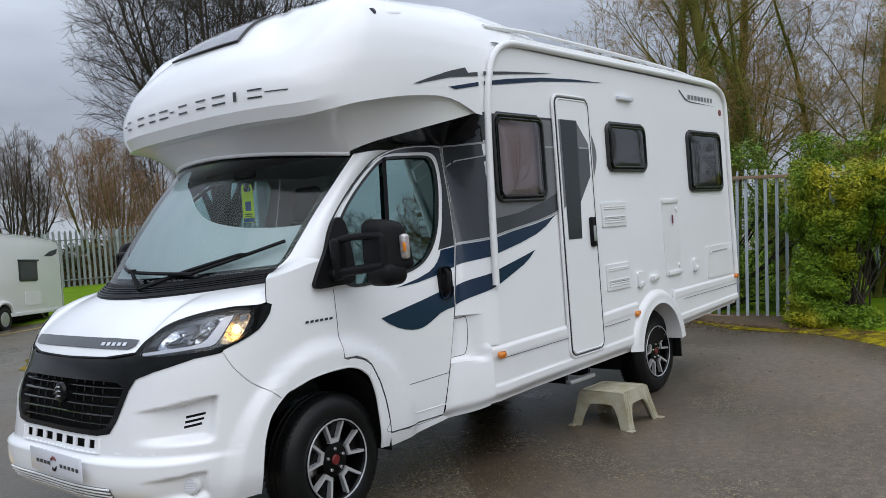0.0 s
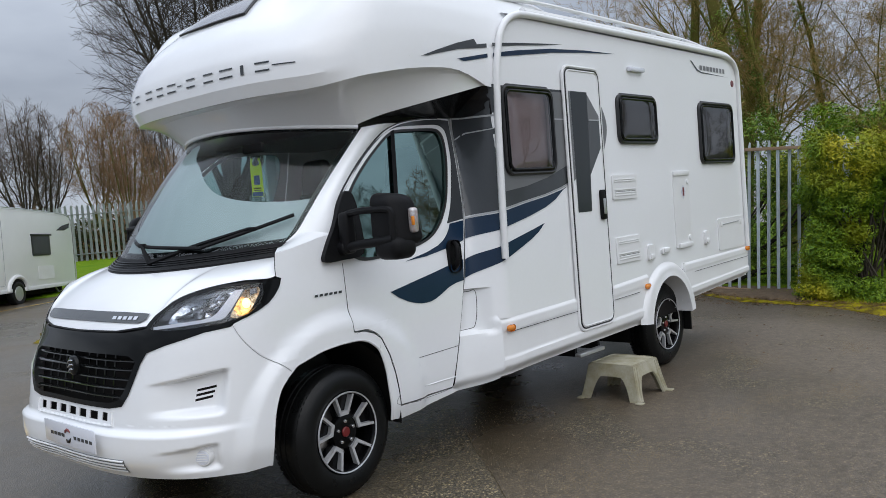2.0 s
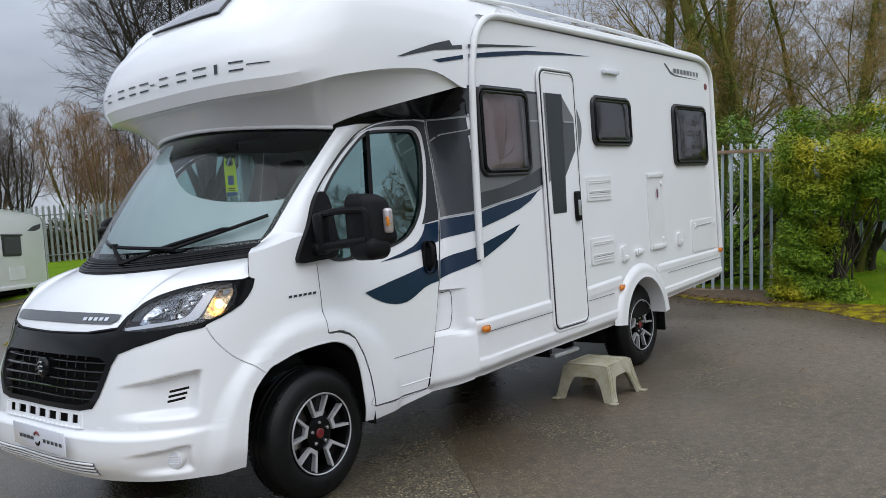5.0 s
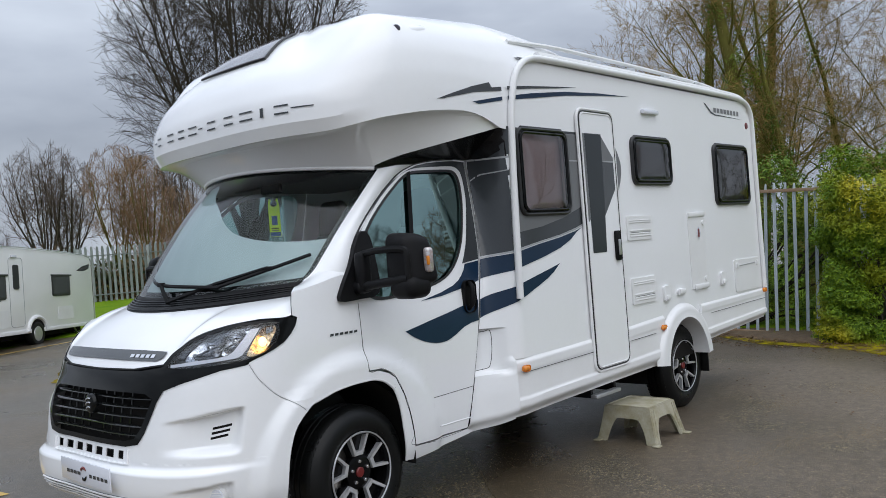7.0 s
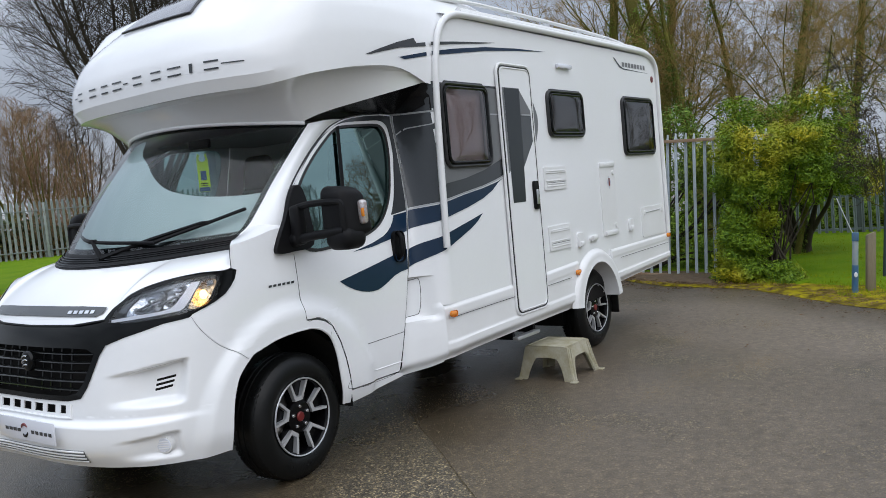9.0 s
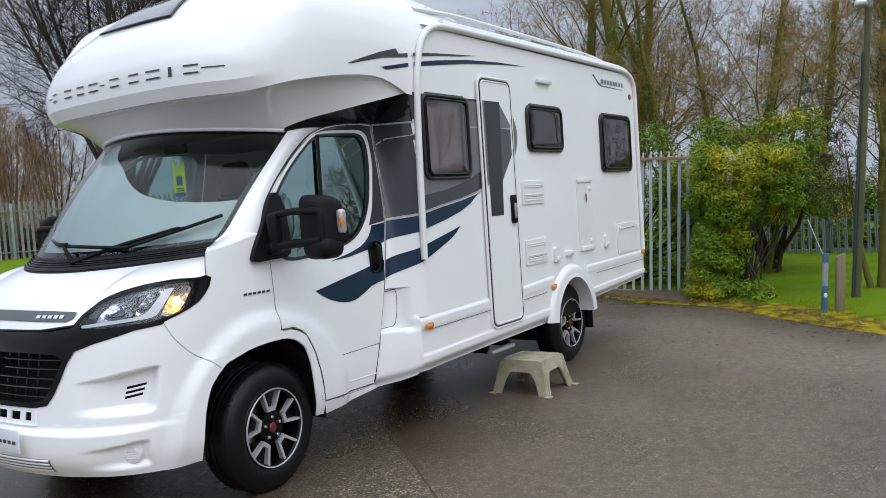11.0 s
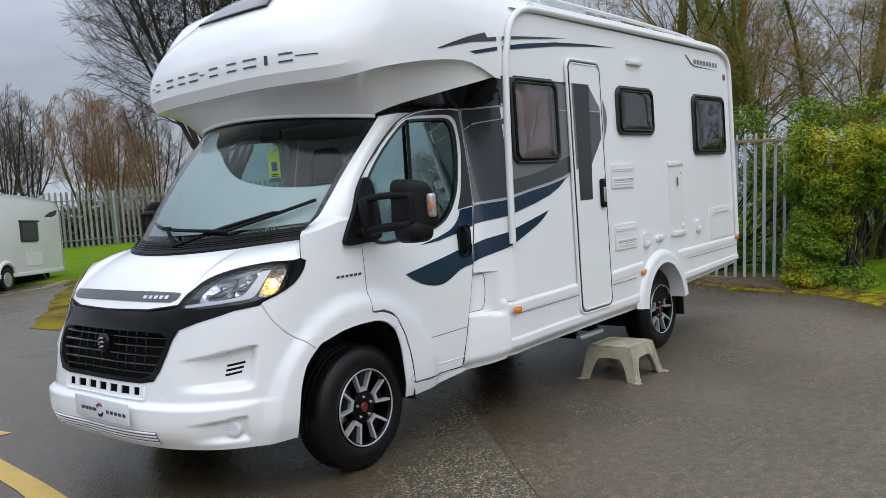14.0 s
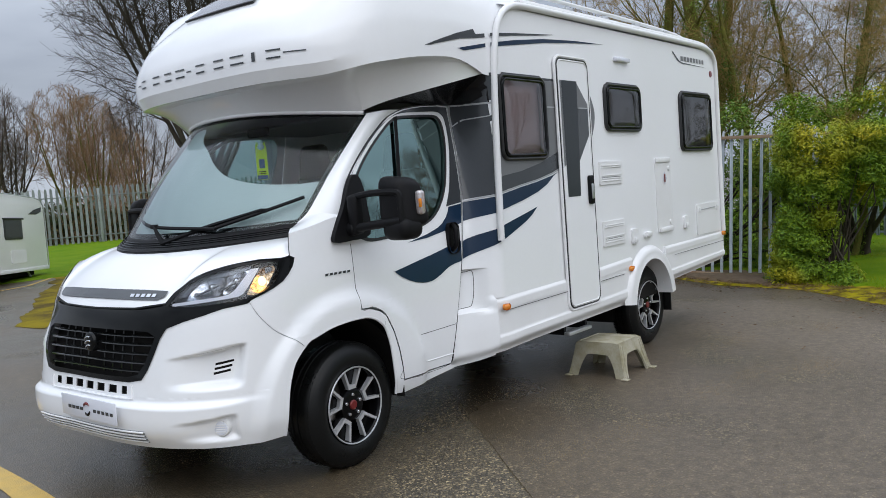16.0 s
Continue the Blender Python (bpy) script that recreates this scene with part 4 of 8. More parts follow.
def headlight(far):
    def lift(out):
        def at(p, z):
            x, y, zz = skin(p, z, out)
            return x, (2 * MID - y if far else y), zz
        return at

    def patch(name, outline, mat, parent, out, label="", holes=(), cut=0.025):
        bm = panel(outline, lift(out), 0, holes, cut, cut)
        if far:
            bmesh.ops.reverse_faces(bm, faces=bm.faces)
        return part(name, bm, mat, parent, label)

    lamp = patch("headlight", lamp_out, GLOSS_BLACK, van, 0.005, "swept headlight with black bezel and lit amber corner", [lamp_clear])
    patch("lamp_bowl", lamp_clear, LAMP_GREY, lamp, -0.05, "chrome reflector")
    # rim of the opening
    bm = bmesh.new()
    loop = lamp_clear + lamp_clear[:1]
    sheet(lambda i, o: lift(o)(*loop[i]), range(len(loop)), (0.004, -0.052), bm)
    part("lamp_rim", bm, GLOSS_BLACK, lamp)
    def dish(name, outline, mat, deep, label):
        """A concave reflector: deepest at its middle."""
        cp, cz = sum(q[0] for q in outline) / len(outline), sum(q[1] for q in outline) / len(outline)
        rp, rz = max(abs(q[0] - cp) for q in outline), max(abs(q[1] - cz) for q in outline)
        def at(p, z):
            r = min(math.hypot((p - cp) / rp, (z - cz) / rz), 1.0)
            return lift(-0.014 - deep * (1 - r * r))(p, z)
        bm = panel(smooth_loop(outline, 3), at, 0, (), 0.008, 0.012)
        if far:
            bmesh.ops.reverse_faces(bm, faces=bm.faces)
        return part(name, bm, mat, lamp, label)

    bowls = [dish("reflector_bowl", [(-0.997, 1.090), (-0.978, 1.145), (-0.936, 1.182), (-0.87, 1.194), (-0.815, 1.190), (-0.79, 1.16), (-0.806, 1.106), (-0.90, 1.094)], REFLECTOR, 0.032, "chrome main beam reflector"),
             dish("reflector_bowl", [(-0.782, 1.112), (-0.775, 1.16), (-0.79, 1.196), (-0.72, 1.214), (-0.663, 1.220), (-0.655, 1.185), (-0.69, 1.135), (-0.73, 1.116)], REFLECTOR, 0.032, "chrome dipped beam reflector")]
    for bowl, (p, z) in zip(bowls, ((-0.865, 1.148), (-0.715, 1.172))):
        q = Vector(lift(-0.03)(p, z))
        part("bulb_shield", lathe([(0.0, -0.020), (0.014, -0.018), (0.019, -0.008), (0.017, 0.016), (0.010, 0.020)], q, "x", 18), CHROME, bowl)
        part("reflector_fin", tube([Vector(lift(-0.022)(p - 0.10, z - 0.045)), Vector(lift(-0.016)(p - 0.02, z - 0.012)), Vector(lift(-0.020)(p + 0.05, z + 0.012))], [0.004, 0.007, 0.004], 6), LAMP_GREY, bowl)
    patch("upper_trim", [(-1.06, 1.110), (-1.02, 1.163), (-0.96, 1.203), (-0.862, 1.220), (-0.651, 1.238), (-0.66, 1.222), (-0.80, 1.200), (-0.94, 1.186), (-0.99, 1.145), (-1.01, 1.105)], LAMP_GREY, lamp, -0.012, "grey inner trim")
    patch("light_blade", [(-1.079, 1.064), (-1.082, 1.078), (-0.944, 1.091), (-0.80, 1.101), (-0.742, 1.110), (-0.712, 1.128), (-0.685, 1.168), (-0.656, 1.226), (-0.594, 1.229), (-0.606, 1.190), (-0.628, 1.140), (-0.655, 1.104), (-0.683, 1.093), (-0.79, 1.085), (-0.883, 1.078)], PLATE_WHITE, lamp, -0.008, "white daytime light blade")
    dish("amber_bowl", [(-0.625, 1.098), (-0.605, 1.15), (-0.580, 1.205), (-0.562, 1.228), (-0.50, 1.233), (-0.468, 1.215), (-0.475, 1.175), (-0.497, 1.130), (-0.545, 1.098)], AMBER_REFLECTOR, 0.022, "amber corner reflector")
    patch("corner_trim", [(-0.535, 1.196), (-0.548, 1.226), (-0.505, 1.229), (-0.490, 1.205)], LAMP_GREY, lamp, -0.006)
    c = Vector(lift(-0.022)(-0.538, 1.158))
    part("bulb", lathe([(0.021 * math.cos(a), 0.026 * math.sin(a)) for a in span(-math.pi / 2, math.pi / 2, 11)], c, "z", 20), BULB, lamp, "lit amber bulb")
    lens = patch("lens", lamp_clear, LENS, lamp, 0.004, "clear lens")
    lens.visible_shadow = False
    return lamp


headlight(False)
headlight(True)

# air slots, fog lamps, plate, lower grille
for far in (False, True):
    c = Vector(skin(-0.775, 0.432, -0.010))
    if far:
        c.y = 2 * MID - c.y
    d = Vector((-0.85, 0.53 if far else -0.53, 0))
    fog = part("fog_lamp", tube([c - d * 0.03, c, c + d * 0.012], [0.048, 0.048, 0.042], 24), WHITE_PLASTIC, van, "round blanked fog lamp")
    part("fog_ring", tube([c + d * 0.010, c + d * 0.016], [0.037, 0.034], 24), PLATE_WHITE, fog)
    for k in range(4):
        part("fog_rib", box((-0.002, -0.026, -0.002), (0.002, 0.026, 0.002)), WHITE_PLASTIC, fog).matrix_basis = Matrix.Translation(c + d * 0.017 + Vector((0, 0, 0.018 - 0.012 * k))) @ Matrix.Rotation(0.55 if not far else -0.55, 4, "Z")
plate_x = skin(NOSE_END, 0.5)[0] - 0.068
plate = part("number_plate", box((plate_x, MID - 0.40, 0.470), (plate_x + 0.008, MID + 0.185, 0.588), 0.003), PLATE_WHITE, van, "white dealer plate with plain bars")
PM = MID - 0.1075
for y0, n, w in ((PM + 0.215, 4, 0.036), (PM - 0.062, 5, 0.030)):
    for k in range(n):
        a = y0 - 0.044 * k
        part("letter_bar", panel([(a - w, 0.515), (a, 0.515), (a, 0.533), (a - w, 0.533)], lambda y, z: (plate_x - 0.002, y, z)), GREY_DECAL, plate)
part("plate_emblem", tube([(plate_x - 0.002, PM + 0.005 + 0.032 * math.cos(a), 0.532 + 0.026 * math.sin(a)) for a in span(0.2, 2.6, 10)], [0.002, 0.004, 0.006, 0.007, 0.008, 0.008, 0.007, 0.006, 0.004, 0.002], 6), RED, plate, "red swoosh emblem")
part("plate_emblem", tube([(plate_x - 0.002, PM + 0.005 + 0.028 * math.cos(a), 0.522 + 0.026 * math.sin(a)) for a in span(3.3, 5.6, 10)], [0.002, 0.004, 0.006, 0.007, 0.008, 0.008, 0.007, 0.006, 0.004, 0.002], 6), BLACK_DECAL, plate, "dark swoosh emblem")
# raised frame under the row of vents
part("vent_frame", tube([Vector(bumper_both(p_at(h), z)) + Vector((-0.004, 0, 0)) for h, z in [(0.405, 0.662)] + [(h, 0.592) for h in span(0.41, -0.41, 24)] + [(-0.405, 0.662)]], 0.007, 6), WHITE, van, "raised white lip round the bumper vents")
part("lower_slot", mirrored(panel([(-1.19, 0.365), (-1.19, 0.436), (NOSE_END, 0.436), (NOSE_END, 0.365)], lambda p, z: skin(p, z, 0.0425), 0, (), 0.02, 0.03)), MID_DECAL, van, "dark slots between the lower bars")
for k in range(4):
    z = 0.428 - 0.019 * k
    part("lower_bar", mirrored(sheet(lambda p, a: skin(p, z + 0.006 * math.sin(a), 0.044 + 0.008 * math.cos(a)), span(-1.19, NOSE_END, 14), span(-1.6, 1.6, 5))), WHITE_PLASTIC, van)
# letters on the front wing as bars
for k in range(6):
    a = -0.163 + 0.0335 * k
    part("letter_bar", panel([(a, 1.132), (a + 0.024, 1.133), (a + 0.027, 1.146), (a + 0.003, 1.145)], lambda x, z: skin(x, z, 0.004)), GREY_DECAL, van)

# cab door: glass, surround, handle, mirror
far_copy(cab_door)
door_glass = part("door_glass", panel(window_hole, lambda x, z: skin(x, z, -0.012), 0, (), 0.05, 0.06), SIDE_GLASS, cab_door, "green tinted door glass")
far_glass = far_copy(door_glass)
far_glass.data.materials[0] = glass("far_window_glass", (0.34, 0.52, 0.50), 0.9, 1.5)
part("window_trim", panel(window_hole, lambda x, z: skin(x, z, 0.004), 0, [[(0.65 + (x - 0.65) * 0.95, 1.68 + (z - 1.68) * 0.955) for x, z in window_hole]], 0.05, 0.06), SEAL, cab_door, "black rubber window trim")
ring_out = path_points([(0.20, 1.725, 0), (0.35, 1.872, 0), (0.48, 1.97, 0), (0.57, 2.02, 0), (0.65, 2.052, 0), (0.75, 2.072, 0), (0.92, 2.083, 0), (1.07, 2.089, 0), (1.135, 2.07, 0), (1.16, 2.018, 0), (1.152, 1.87, 0), (1.115, 1.74, 0), (1.062, 1.585, 0), (1.018, 1.50, 0), (0.985, 1.448, 0)], 60)
surround = [(0.088, 1.592), (0.135, 1.657), (0.228, 1.755), (0.366, 1.877), (0.466, 1.953), (0.583, 2.028), (0.665, 2.062), (0.745, 2.087), (0.845, 2.105), (0.965, 2.118), (1.10, 2.125), (1.21, 2.12), (1.206, 2.0), (1.196, 1.85), (1.183, 1.70), (1.164, 1.53), (1.152, 1.468)] + [(q.x, q.y) for q in ring_out[::-1]]
part("door_film", panel(surround, lambda x, z: skin(x, z, 0.003), 0, (), 0.05, 0.06), GREY_DECAL, cab_door, "graphite film round the door window")
part("window_post", panel([(0.478, 1.322), (0.516, 1.322), (0.594, 1.685), (0.674, 2.05), (0.638, 2.04)], lambda x, z: skin(x, z, 0.005), 0, (), 0.05), BLACK_PLASTIC, cab_door)
hc = Vector(skin(1.0, 1.235))
handle = part("handle_bowl", box((0.940, hc.y - 0.010, 1.132), (1.056, hc.y + 0.02, 1.34), 0.045, 5), BLACK_PLASTIC, cab_door, "black recessed door handle")
part("handle", tube(path_points([(0.99, hc.y - 0.005, 1.16), (0.985, hc.y - 0.045, 1.19), (0.985, hc.y - 0.05, 1.25), (0.99, hc.y - 0.045, 1.30), (1.0, hc.y - 0.008, 1.325)], 20), 0.017, 10), BLACK_PLASTIC, handle)


def door_mirror(far):
    def fx(bm):
        if far:
            for v in bm.verts:
                v.co.y = 2 * MID - v.co.y
            bmesh.ops.reverse_faces(bm, faces=bm.faces)
        return bm

    sail = panel(smooth_loop([(-0.085, 1.315), (-0.05, 1.40), (0.02, 1.50), (0.075, 1.60), (0.14, 1.685), (0.20, 1.66), (0.215, 1.5), (0.20, 1.335), (0.05, 1.312)], 3), lambda x, z: skin(x, z, 0.006), 0.03, (), 0.04, 0.04)
    m = part("door_mirror", fx(sail), BLACK_PLASTIC, van, "large black twin-arm door mirror")
    body = box((0.055, -0.235, 1.37), (0.20, -0.035, 1.655), 0.055, 5)
    for v in body.verts:
        v.co.x += 0.05 * ((v.co.y + 0.135) / 0.1) ** 2 - 0.12 * (v.co.y + 0.135)
        v.co.z += 0.10 * (v.co.y + 0.135) * (1 if v.co.z > 1.5 else 0.3)
    for v in body.verts:
        k = max(0, min(1, (1.66 - v.co.z) / 0.29))
        if v.co.y < -0.135:
            v.co.y -= 0.04 * k
        if v.co.x > 0.13:
            v.co.x += 0.04 * k
    part("mirror_housing", fx(body), BLACK_PLASTIC, m)
    low = box((0.05, -0.265, 1.302), (0.23, -0.075, 1.43), 0.055, 5)
    part("mirror_lower_housing", fx(low), BLACK_PLASTIC, m)
    part("mirror_arm", fx(tube(path_points([(0.06, 0.16, 1.545), (0.055, 0.08, 1.562), (0.05, -0.04, 1.572), (0.07, -0.185, 1.570), (0.08, -0.212, 1.552), (0.08, -0.217, 1.50), (0.08, -0.22, 1.41)], 28), 0.019, 8)), BLACK_PLASTIC, m)
    part("mirror_arm", fx(tube(path_points([(0.05, 0.16, 1.375), (0.05, 0.08, 1.382), (0.05, 0.0, 1.392), (0.08, -0.22, 1.41)], 16), [0.040] * 4 + [0.026] * 12, 10)), BLACK_PLASTIC, m)
    part("mirror_bracket", fx(box((0.02, 0.075, 1.345), (0.10, 0.15, 1.572), 0.025, 3)), BLACK_PLASTIC, m)
    lamp = part("mirror_indicator", fx(box((0.165, -0.290, 1.435), (0.215, -0.245, 1.57), 0.018, 3)), LENS_WHITE, m, "clear and amber mirror indicator")
    part("indicator_core", fx(box((0.163, -0.2925, 1.475), (0.178, -0.275, 1.525), 0.006)), AMBER, lamp)
    part("mirror_glass", fx(box((0.236, -0.215, 1.42), (0.242, -0.06, 1.60), 0.002)), CHROME, m)
    return m


LENS_WHITE = material("clear_plastic_lens", (0.56, 0.57, 0.58), 0.12, metal=0.4, second=(0.30, 0.13, 0.07), scale=60, amount=0.7, fine=160, coat=0.5)
door_mirror(False)
door_mirror(True)

# wipers
for rows in ([(-0.86, 0.135), (-0.04, 0.10), (0.478, 0.045)], [(0.47, 0.05), (0.69, 0.13), (0.857, 0.215)]):
    pts = [screen(h, v) + Vector((-0.022, 0, 0.018)) for h, v in rows]
    line = path_points(pts, 16)
    blade = part("wiper", tube(line, 0.011, 6), BLACK_PLASTIC, van, "black wiper")
    mid = line[8]
    foot = screen_base(rows[2][0] * 0.25 if rows[0][0] < 0 else 0.12) + Vector((0.01, 0, 0.035))
    part("wiper_arm", tube([foot, foot.lerp(mid, 0.5) + Vector((-0.012, 0, 0.012)), mid + Vector((-0.012, 0, 0.01))], [0.018, 0.013, 0.010], 6), BLACK_PLASTIC, blade)
    part("wiper_clip", box(mid - Vector((0.02, 0.03, 0.008)), mid + Vector((0.004, 0.03, 0.016)), 0.005), BLACK_PLASTIC, blade)
for k in range(5):
    part("scuttle_rib", mirrored(tube([screen_base(h) + Vector((-0.038 + 0.014 * k, 0, -0.004 + 0.011 * k)) for h in span(0, 0.86, 20)], 0.0035, 5)), GLOSS_BLACK, van)

# cab interior
part("dashboard", clean(sheet(lambda h, v: screen_base(h) + Vector((0.07 + 0.5 * v, 0, 0.02 - 0.05 * v - 0.25 * ease(0.75, 1, v))), span(-0.86, 0.86, 20), span(0, 1, 12))), DASH, van, "dark grey dashboard")
for y in (MID - 0.46, MID + 0.46):
    seat = part("cab_seat", box((0.62, y - 0.25, 0.86), (1.12, y + 0.25, 1.04), 0.06, 3), SEAT, van, "dark fabric cab seat")
    back = box((0.98, y - 0.25, 1.0), (1.12, y + 0.25, 1.74), 0.06, 4)
    for v in back.verts:
        v.co.y += (y - v.co.y) * 0.22 * ease(1.3, 1.74, v.co.z)
    back.transform(Matrix.Translation((1.05, y, 0.95)) @ Matrix.Rotation(radians(8), 4, "Y") @ Matrix.Translation((-1.05, -y, -0.95)))
    part("backrest", back, SEAT, seat)
    head = box((1.10, y - 0.17, 1.70), (1.21, y + 0.17, 1.985), 0.055, 4)
    for v in head.verts:
        v.co.y += (y - v.co.y) * 0.25 * ease(1.8, 1.98, v.co.z)
    part("headrest", head, SEAT, seat)
part("steering_wheel", lathe([(0.19 + 0.017 * math.cos(a), 0.017 * math.sin(a)) for a in span(0, 2 * math.pi, 13)], (0, 0, 0), "x", 40), BLACK_PLASTIC, van).matrix_basis = Matrix.Translation((0.35, MID + 0.46, 1.32)) @ Matrix.Rotation(radians(25), 4, "Y")
part("rear_view_mirror", box((0.215, MID - 0.15, 1.995), (0.245, MID + 0.06, 2.055), 0.012), BLACK_PLASTIC, van)
part("headlining", box((0.45, MID - 0.72, 2.07), (1.35, MID + 0.72, 2.085)), HEADLINING, van)
part("cab_floor", box((-0.5, MID - 0.85, 0.45), (1.3, MID + 0.85, 0.5)), UNDERBODY, van)
part("engine_bay", box((-0.85, MID - 0.62, 0.36), (-0.1, MID + 0.62, 1.0)), UNDERBODY, van)
tag_at = Vector((0.22, 1.112, 1.85))
tag = single("hanging_tag", panel([(-0.032, -0.135), (0.032, -0.135), (0.032, 0.06), (0.028, 0.09), (0.024, 0.115), (0.012, 0.10), (0.02, 0.085), (0.018, 0.068), (0.0, 0.058), (-0.018, 0.068), (-0.02, 0.085), (-0.012, 0.10), (-0.024, 0.115), (-0.030, 0.09), (-0.032, 0.06)], None, 0.002), TAG_GREEN, "lime green card tag hanging from the rear view mirror", "tag", smooth=False)
tag.matrix_basis = Matrix.Translation(tag_at) @ Matrix.Rotation(radians(-50), 4, "Z") @ Matrix.Diagonal((1.15, 1, 1, 1))
for a, b, c, d, m in ((-0.016, -0.06, 0.016, 0.0, CARD_BLUE), (-0.03, -0.133, 0.03, -0.105, CARD_BLUE), (-0.02, -0.085, 0.02, -0.078, BLACK_DECAL), (-0.02, -0.098, 0.02, -0.092, BLACK_DECAL)):
    ob = new("tag_print", mesh_of(panel([(a, b), (c, b), (c, d), (a, d)], None, 0.001), "tag_print", m))
    ob.parent = tag
    ob.location = (0, -0.003, 0)

# silver-grey sheet added behind the windscreen for the sky's reflection, open on the passenger side
SKY_SHEET_TOP = [(-0.30, 1.0), (-0.20, 0.93), (-0.156, 0.86), (0.044, 0.71), (0.207, 0.575), (0.343, 0.485), (0.47, 0.435), (0.605, 0.40), (0.715, 0.385), (0.81, 0.38), (0.90, 0.39)]
single("windscreen_blind", clean(sheet(lambda h, k: screen(h * 0.97, 0.05 + (min(curve_at(SKY_SHEET_TOP, h), 0.97) - 0.05) * k) + Vector((0.030, 0, -0.016)), span(-0.90, 0.90, 60), span(0, 1, 16))), SKY_SHEET, "silver-grey sheet behind the windscreen standing in for reflected sky", "blind")

# ---- living part: films, windows, door, rail, hatches ----


def film(name, outline, mat, out, label="", cut=0.05, lift=side, holes=()):
    return part(name, panel(outline, lambda x, z: lift(x, z, out), 0, holes, cut, 0.02 if min(p[0] for p in outline) < 1.32 else 0.0), mat, van, label)


W1_CUT = rounded(W1[0] + 0.02, W1[1] + 0.02, W1[2] - 0.02, W1[3] - 0.02, 0.05)
film("graphite_film", [(1.230, 2.13), (1.210, 1.80), (1.170, 1.475), (1.336, 1.511), (1.336, 2.118), (1.28, 2.122)], GREY_DECAL, 0.006, "graphite film on the flare")
film("graphite_film", [(1.318, 1.512), (1.55, 1.55), (1.8, 1.585), (2.0, 1.625), (2.11, 1.655), (2.11, 2.318), (1.318, 2.313)], GREY_DECAL, 0.003, "graphite film on the side wall", holes=[W1_CUT])
film("graphite_film", [(1.228, 2.13), (1.336, 2.116), (1.336, 2.318), (1.262, 2.318), (1.245, 2.23)], GREY_DECAL, 0.0065, "graphite film below the pod")
film("grey_film", [(1.335, 1.62), (1.6, 1.65), (1.85, 1.70), (2.11, 1.78), (2.11, 2.30), (1.335, 2.30)], MID_DECAL, 0.0045, holes=[W1_CUT])
film("silver_line", [(1.168, 1.470), (1.30, 1.497), (1.30, 1.508), (1.168, 1.481)], SILVER_DECAL, 0.009)
film("silver_line", [(1.335, 1.505), (1.55, 1.54), (1.8, 1.575), (2.0, 1.613), (2.11, 1.645), (2.11, 1.655), (2.0, 1.624), (1.8, 1.586), (1.55, 1.551), (1.335, 1.517)], SILVER_DECAL, 0.005)
film("silver_line", [(1.226, 2.122), (1.30, 2.112), (1.30, 2.124), (1.226, 2.134)], SILVER_DECAL, 0.010)
film("silver_line", [(1.955, 2.103), (2.11, 2.103), (2.11, 2.113), (1.955, 2.113)], SILVER_DECAL, 0.006)
film("silver_line", [(1.222, 1.985), (1.25, 2.02), (1.295, 2.03), (1.295, 2.037), (1.248, 2.028), (1.220, 1.991)], SILVER_DECAL, 0.010)
film("navy_stripe", [(1.166, 1.464), (1.30, 1.49), (1.30, 1.383), (1.138, 1.338)], NAVY_DECAL, 0.004, "upper navy stripe")
film("navy_stripe", [(1.335, 1.497), (1.55, 1.533), (1.8, 1.567), (2.0, 1.604), (2.09, 1.63), (2.02, 1.60), (1.93, 1.545), (1.80, 1.495), (1.6, 1.445), (1.335, 1.392)], NAVY_DECAL, 0.004, "upper navy stripe")
film("navy_stripe", [(1.110, 1.205), (1.18, 1.235), (1.30, 1.278), (1.30, 1.18), (1.18, 1.125), (1.088, 1.085)], NAVY_DECAL, 0.004, "lower navy stripe")
film("navy_stripe", [(1.335, 1.288), (1.5, 1.325), (1.65, 1.358), (1.775, 1.388), (1.70, 1.335), (1.62, 1.295), (1.5, 1.25), (1.335, 1.19)], NAVY_DECAL, 0.004, "lower navy stripe")
part("navy_stripe", panel([(0.398, 1.087), (0.631, 1.129), (0.77, 1.152), (0.904, 1.177), (1.0, 1.194), (1.092, 1.208), (1.074, 1.074), (1.0, 1.066), (0.929, 1.050), (0.84, 1.012), (0.79, 0.994), (0.749, 0.984), (0.70, 0.981), (0.652, 0.984), (0.59, 0.996), (0.532, 1.014), (0.46, 1.047)], lambda x, z: skin(x, z, 0.003), 0, (), 0.05, 0.06), NAVY_DECAL, cab_door, "lower navy stripe")
part("navy_stripe", panel([(0.55, 1.250), (0.747, 1.286), (0.865, 1.318), (0.92, 1.345), (0.959, 1.375), (0.99, 1.41), (1.01, 1.445), (1.150, 1.458), (1.120, 1.330), (1.03, 1.308), (0.928, 1.290), (0.742, 1.262)], lambda x, z: skin(x, z, 0.003), 0, (), 0.05, 0.06), NAVY_DECAL, cab_door, "upper navy stripe")


def infill(u, k):
    top = pod(u, -1)
    low = Vector(side(top.x, 2.134 - 0.018 * ease(1.22, 1.31, top.x), 0.004))
    return top.lerp(low, k)


us = [u for u in span(-0.6, 0.75, 90) if 0.42 < pod(u, -1).x < 1.34]
part("black_infill", sheet(infill, us, span(0, 1, 5)), BLACK_DECAL, van, "black infill under the overcab pod")


def pod_at(h, z):
    """Place on the front of the pod at half width h and height z."""
    lo, hi = 0.15, 1.0
    for _ in range(30):
        u = (lo + hi) / 2
        q, _v = pod_ring(u, z)
        lo, hi = (u, hi) if MID - q.y > abs(h) else (lo, u)
    if h < 0:
        q = Vector((q.x, 2 * MID - q.y, q.z))
    return q


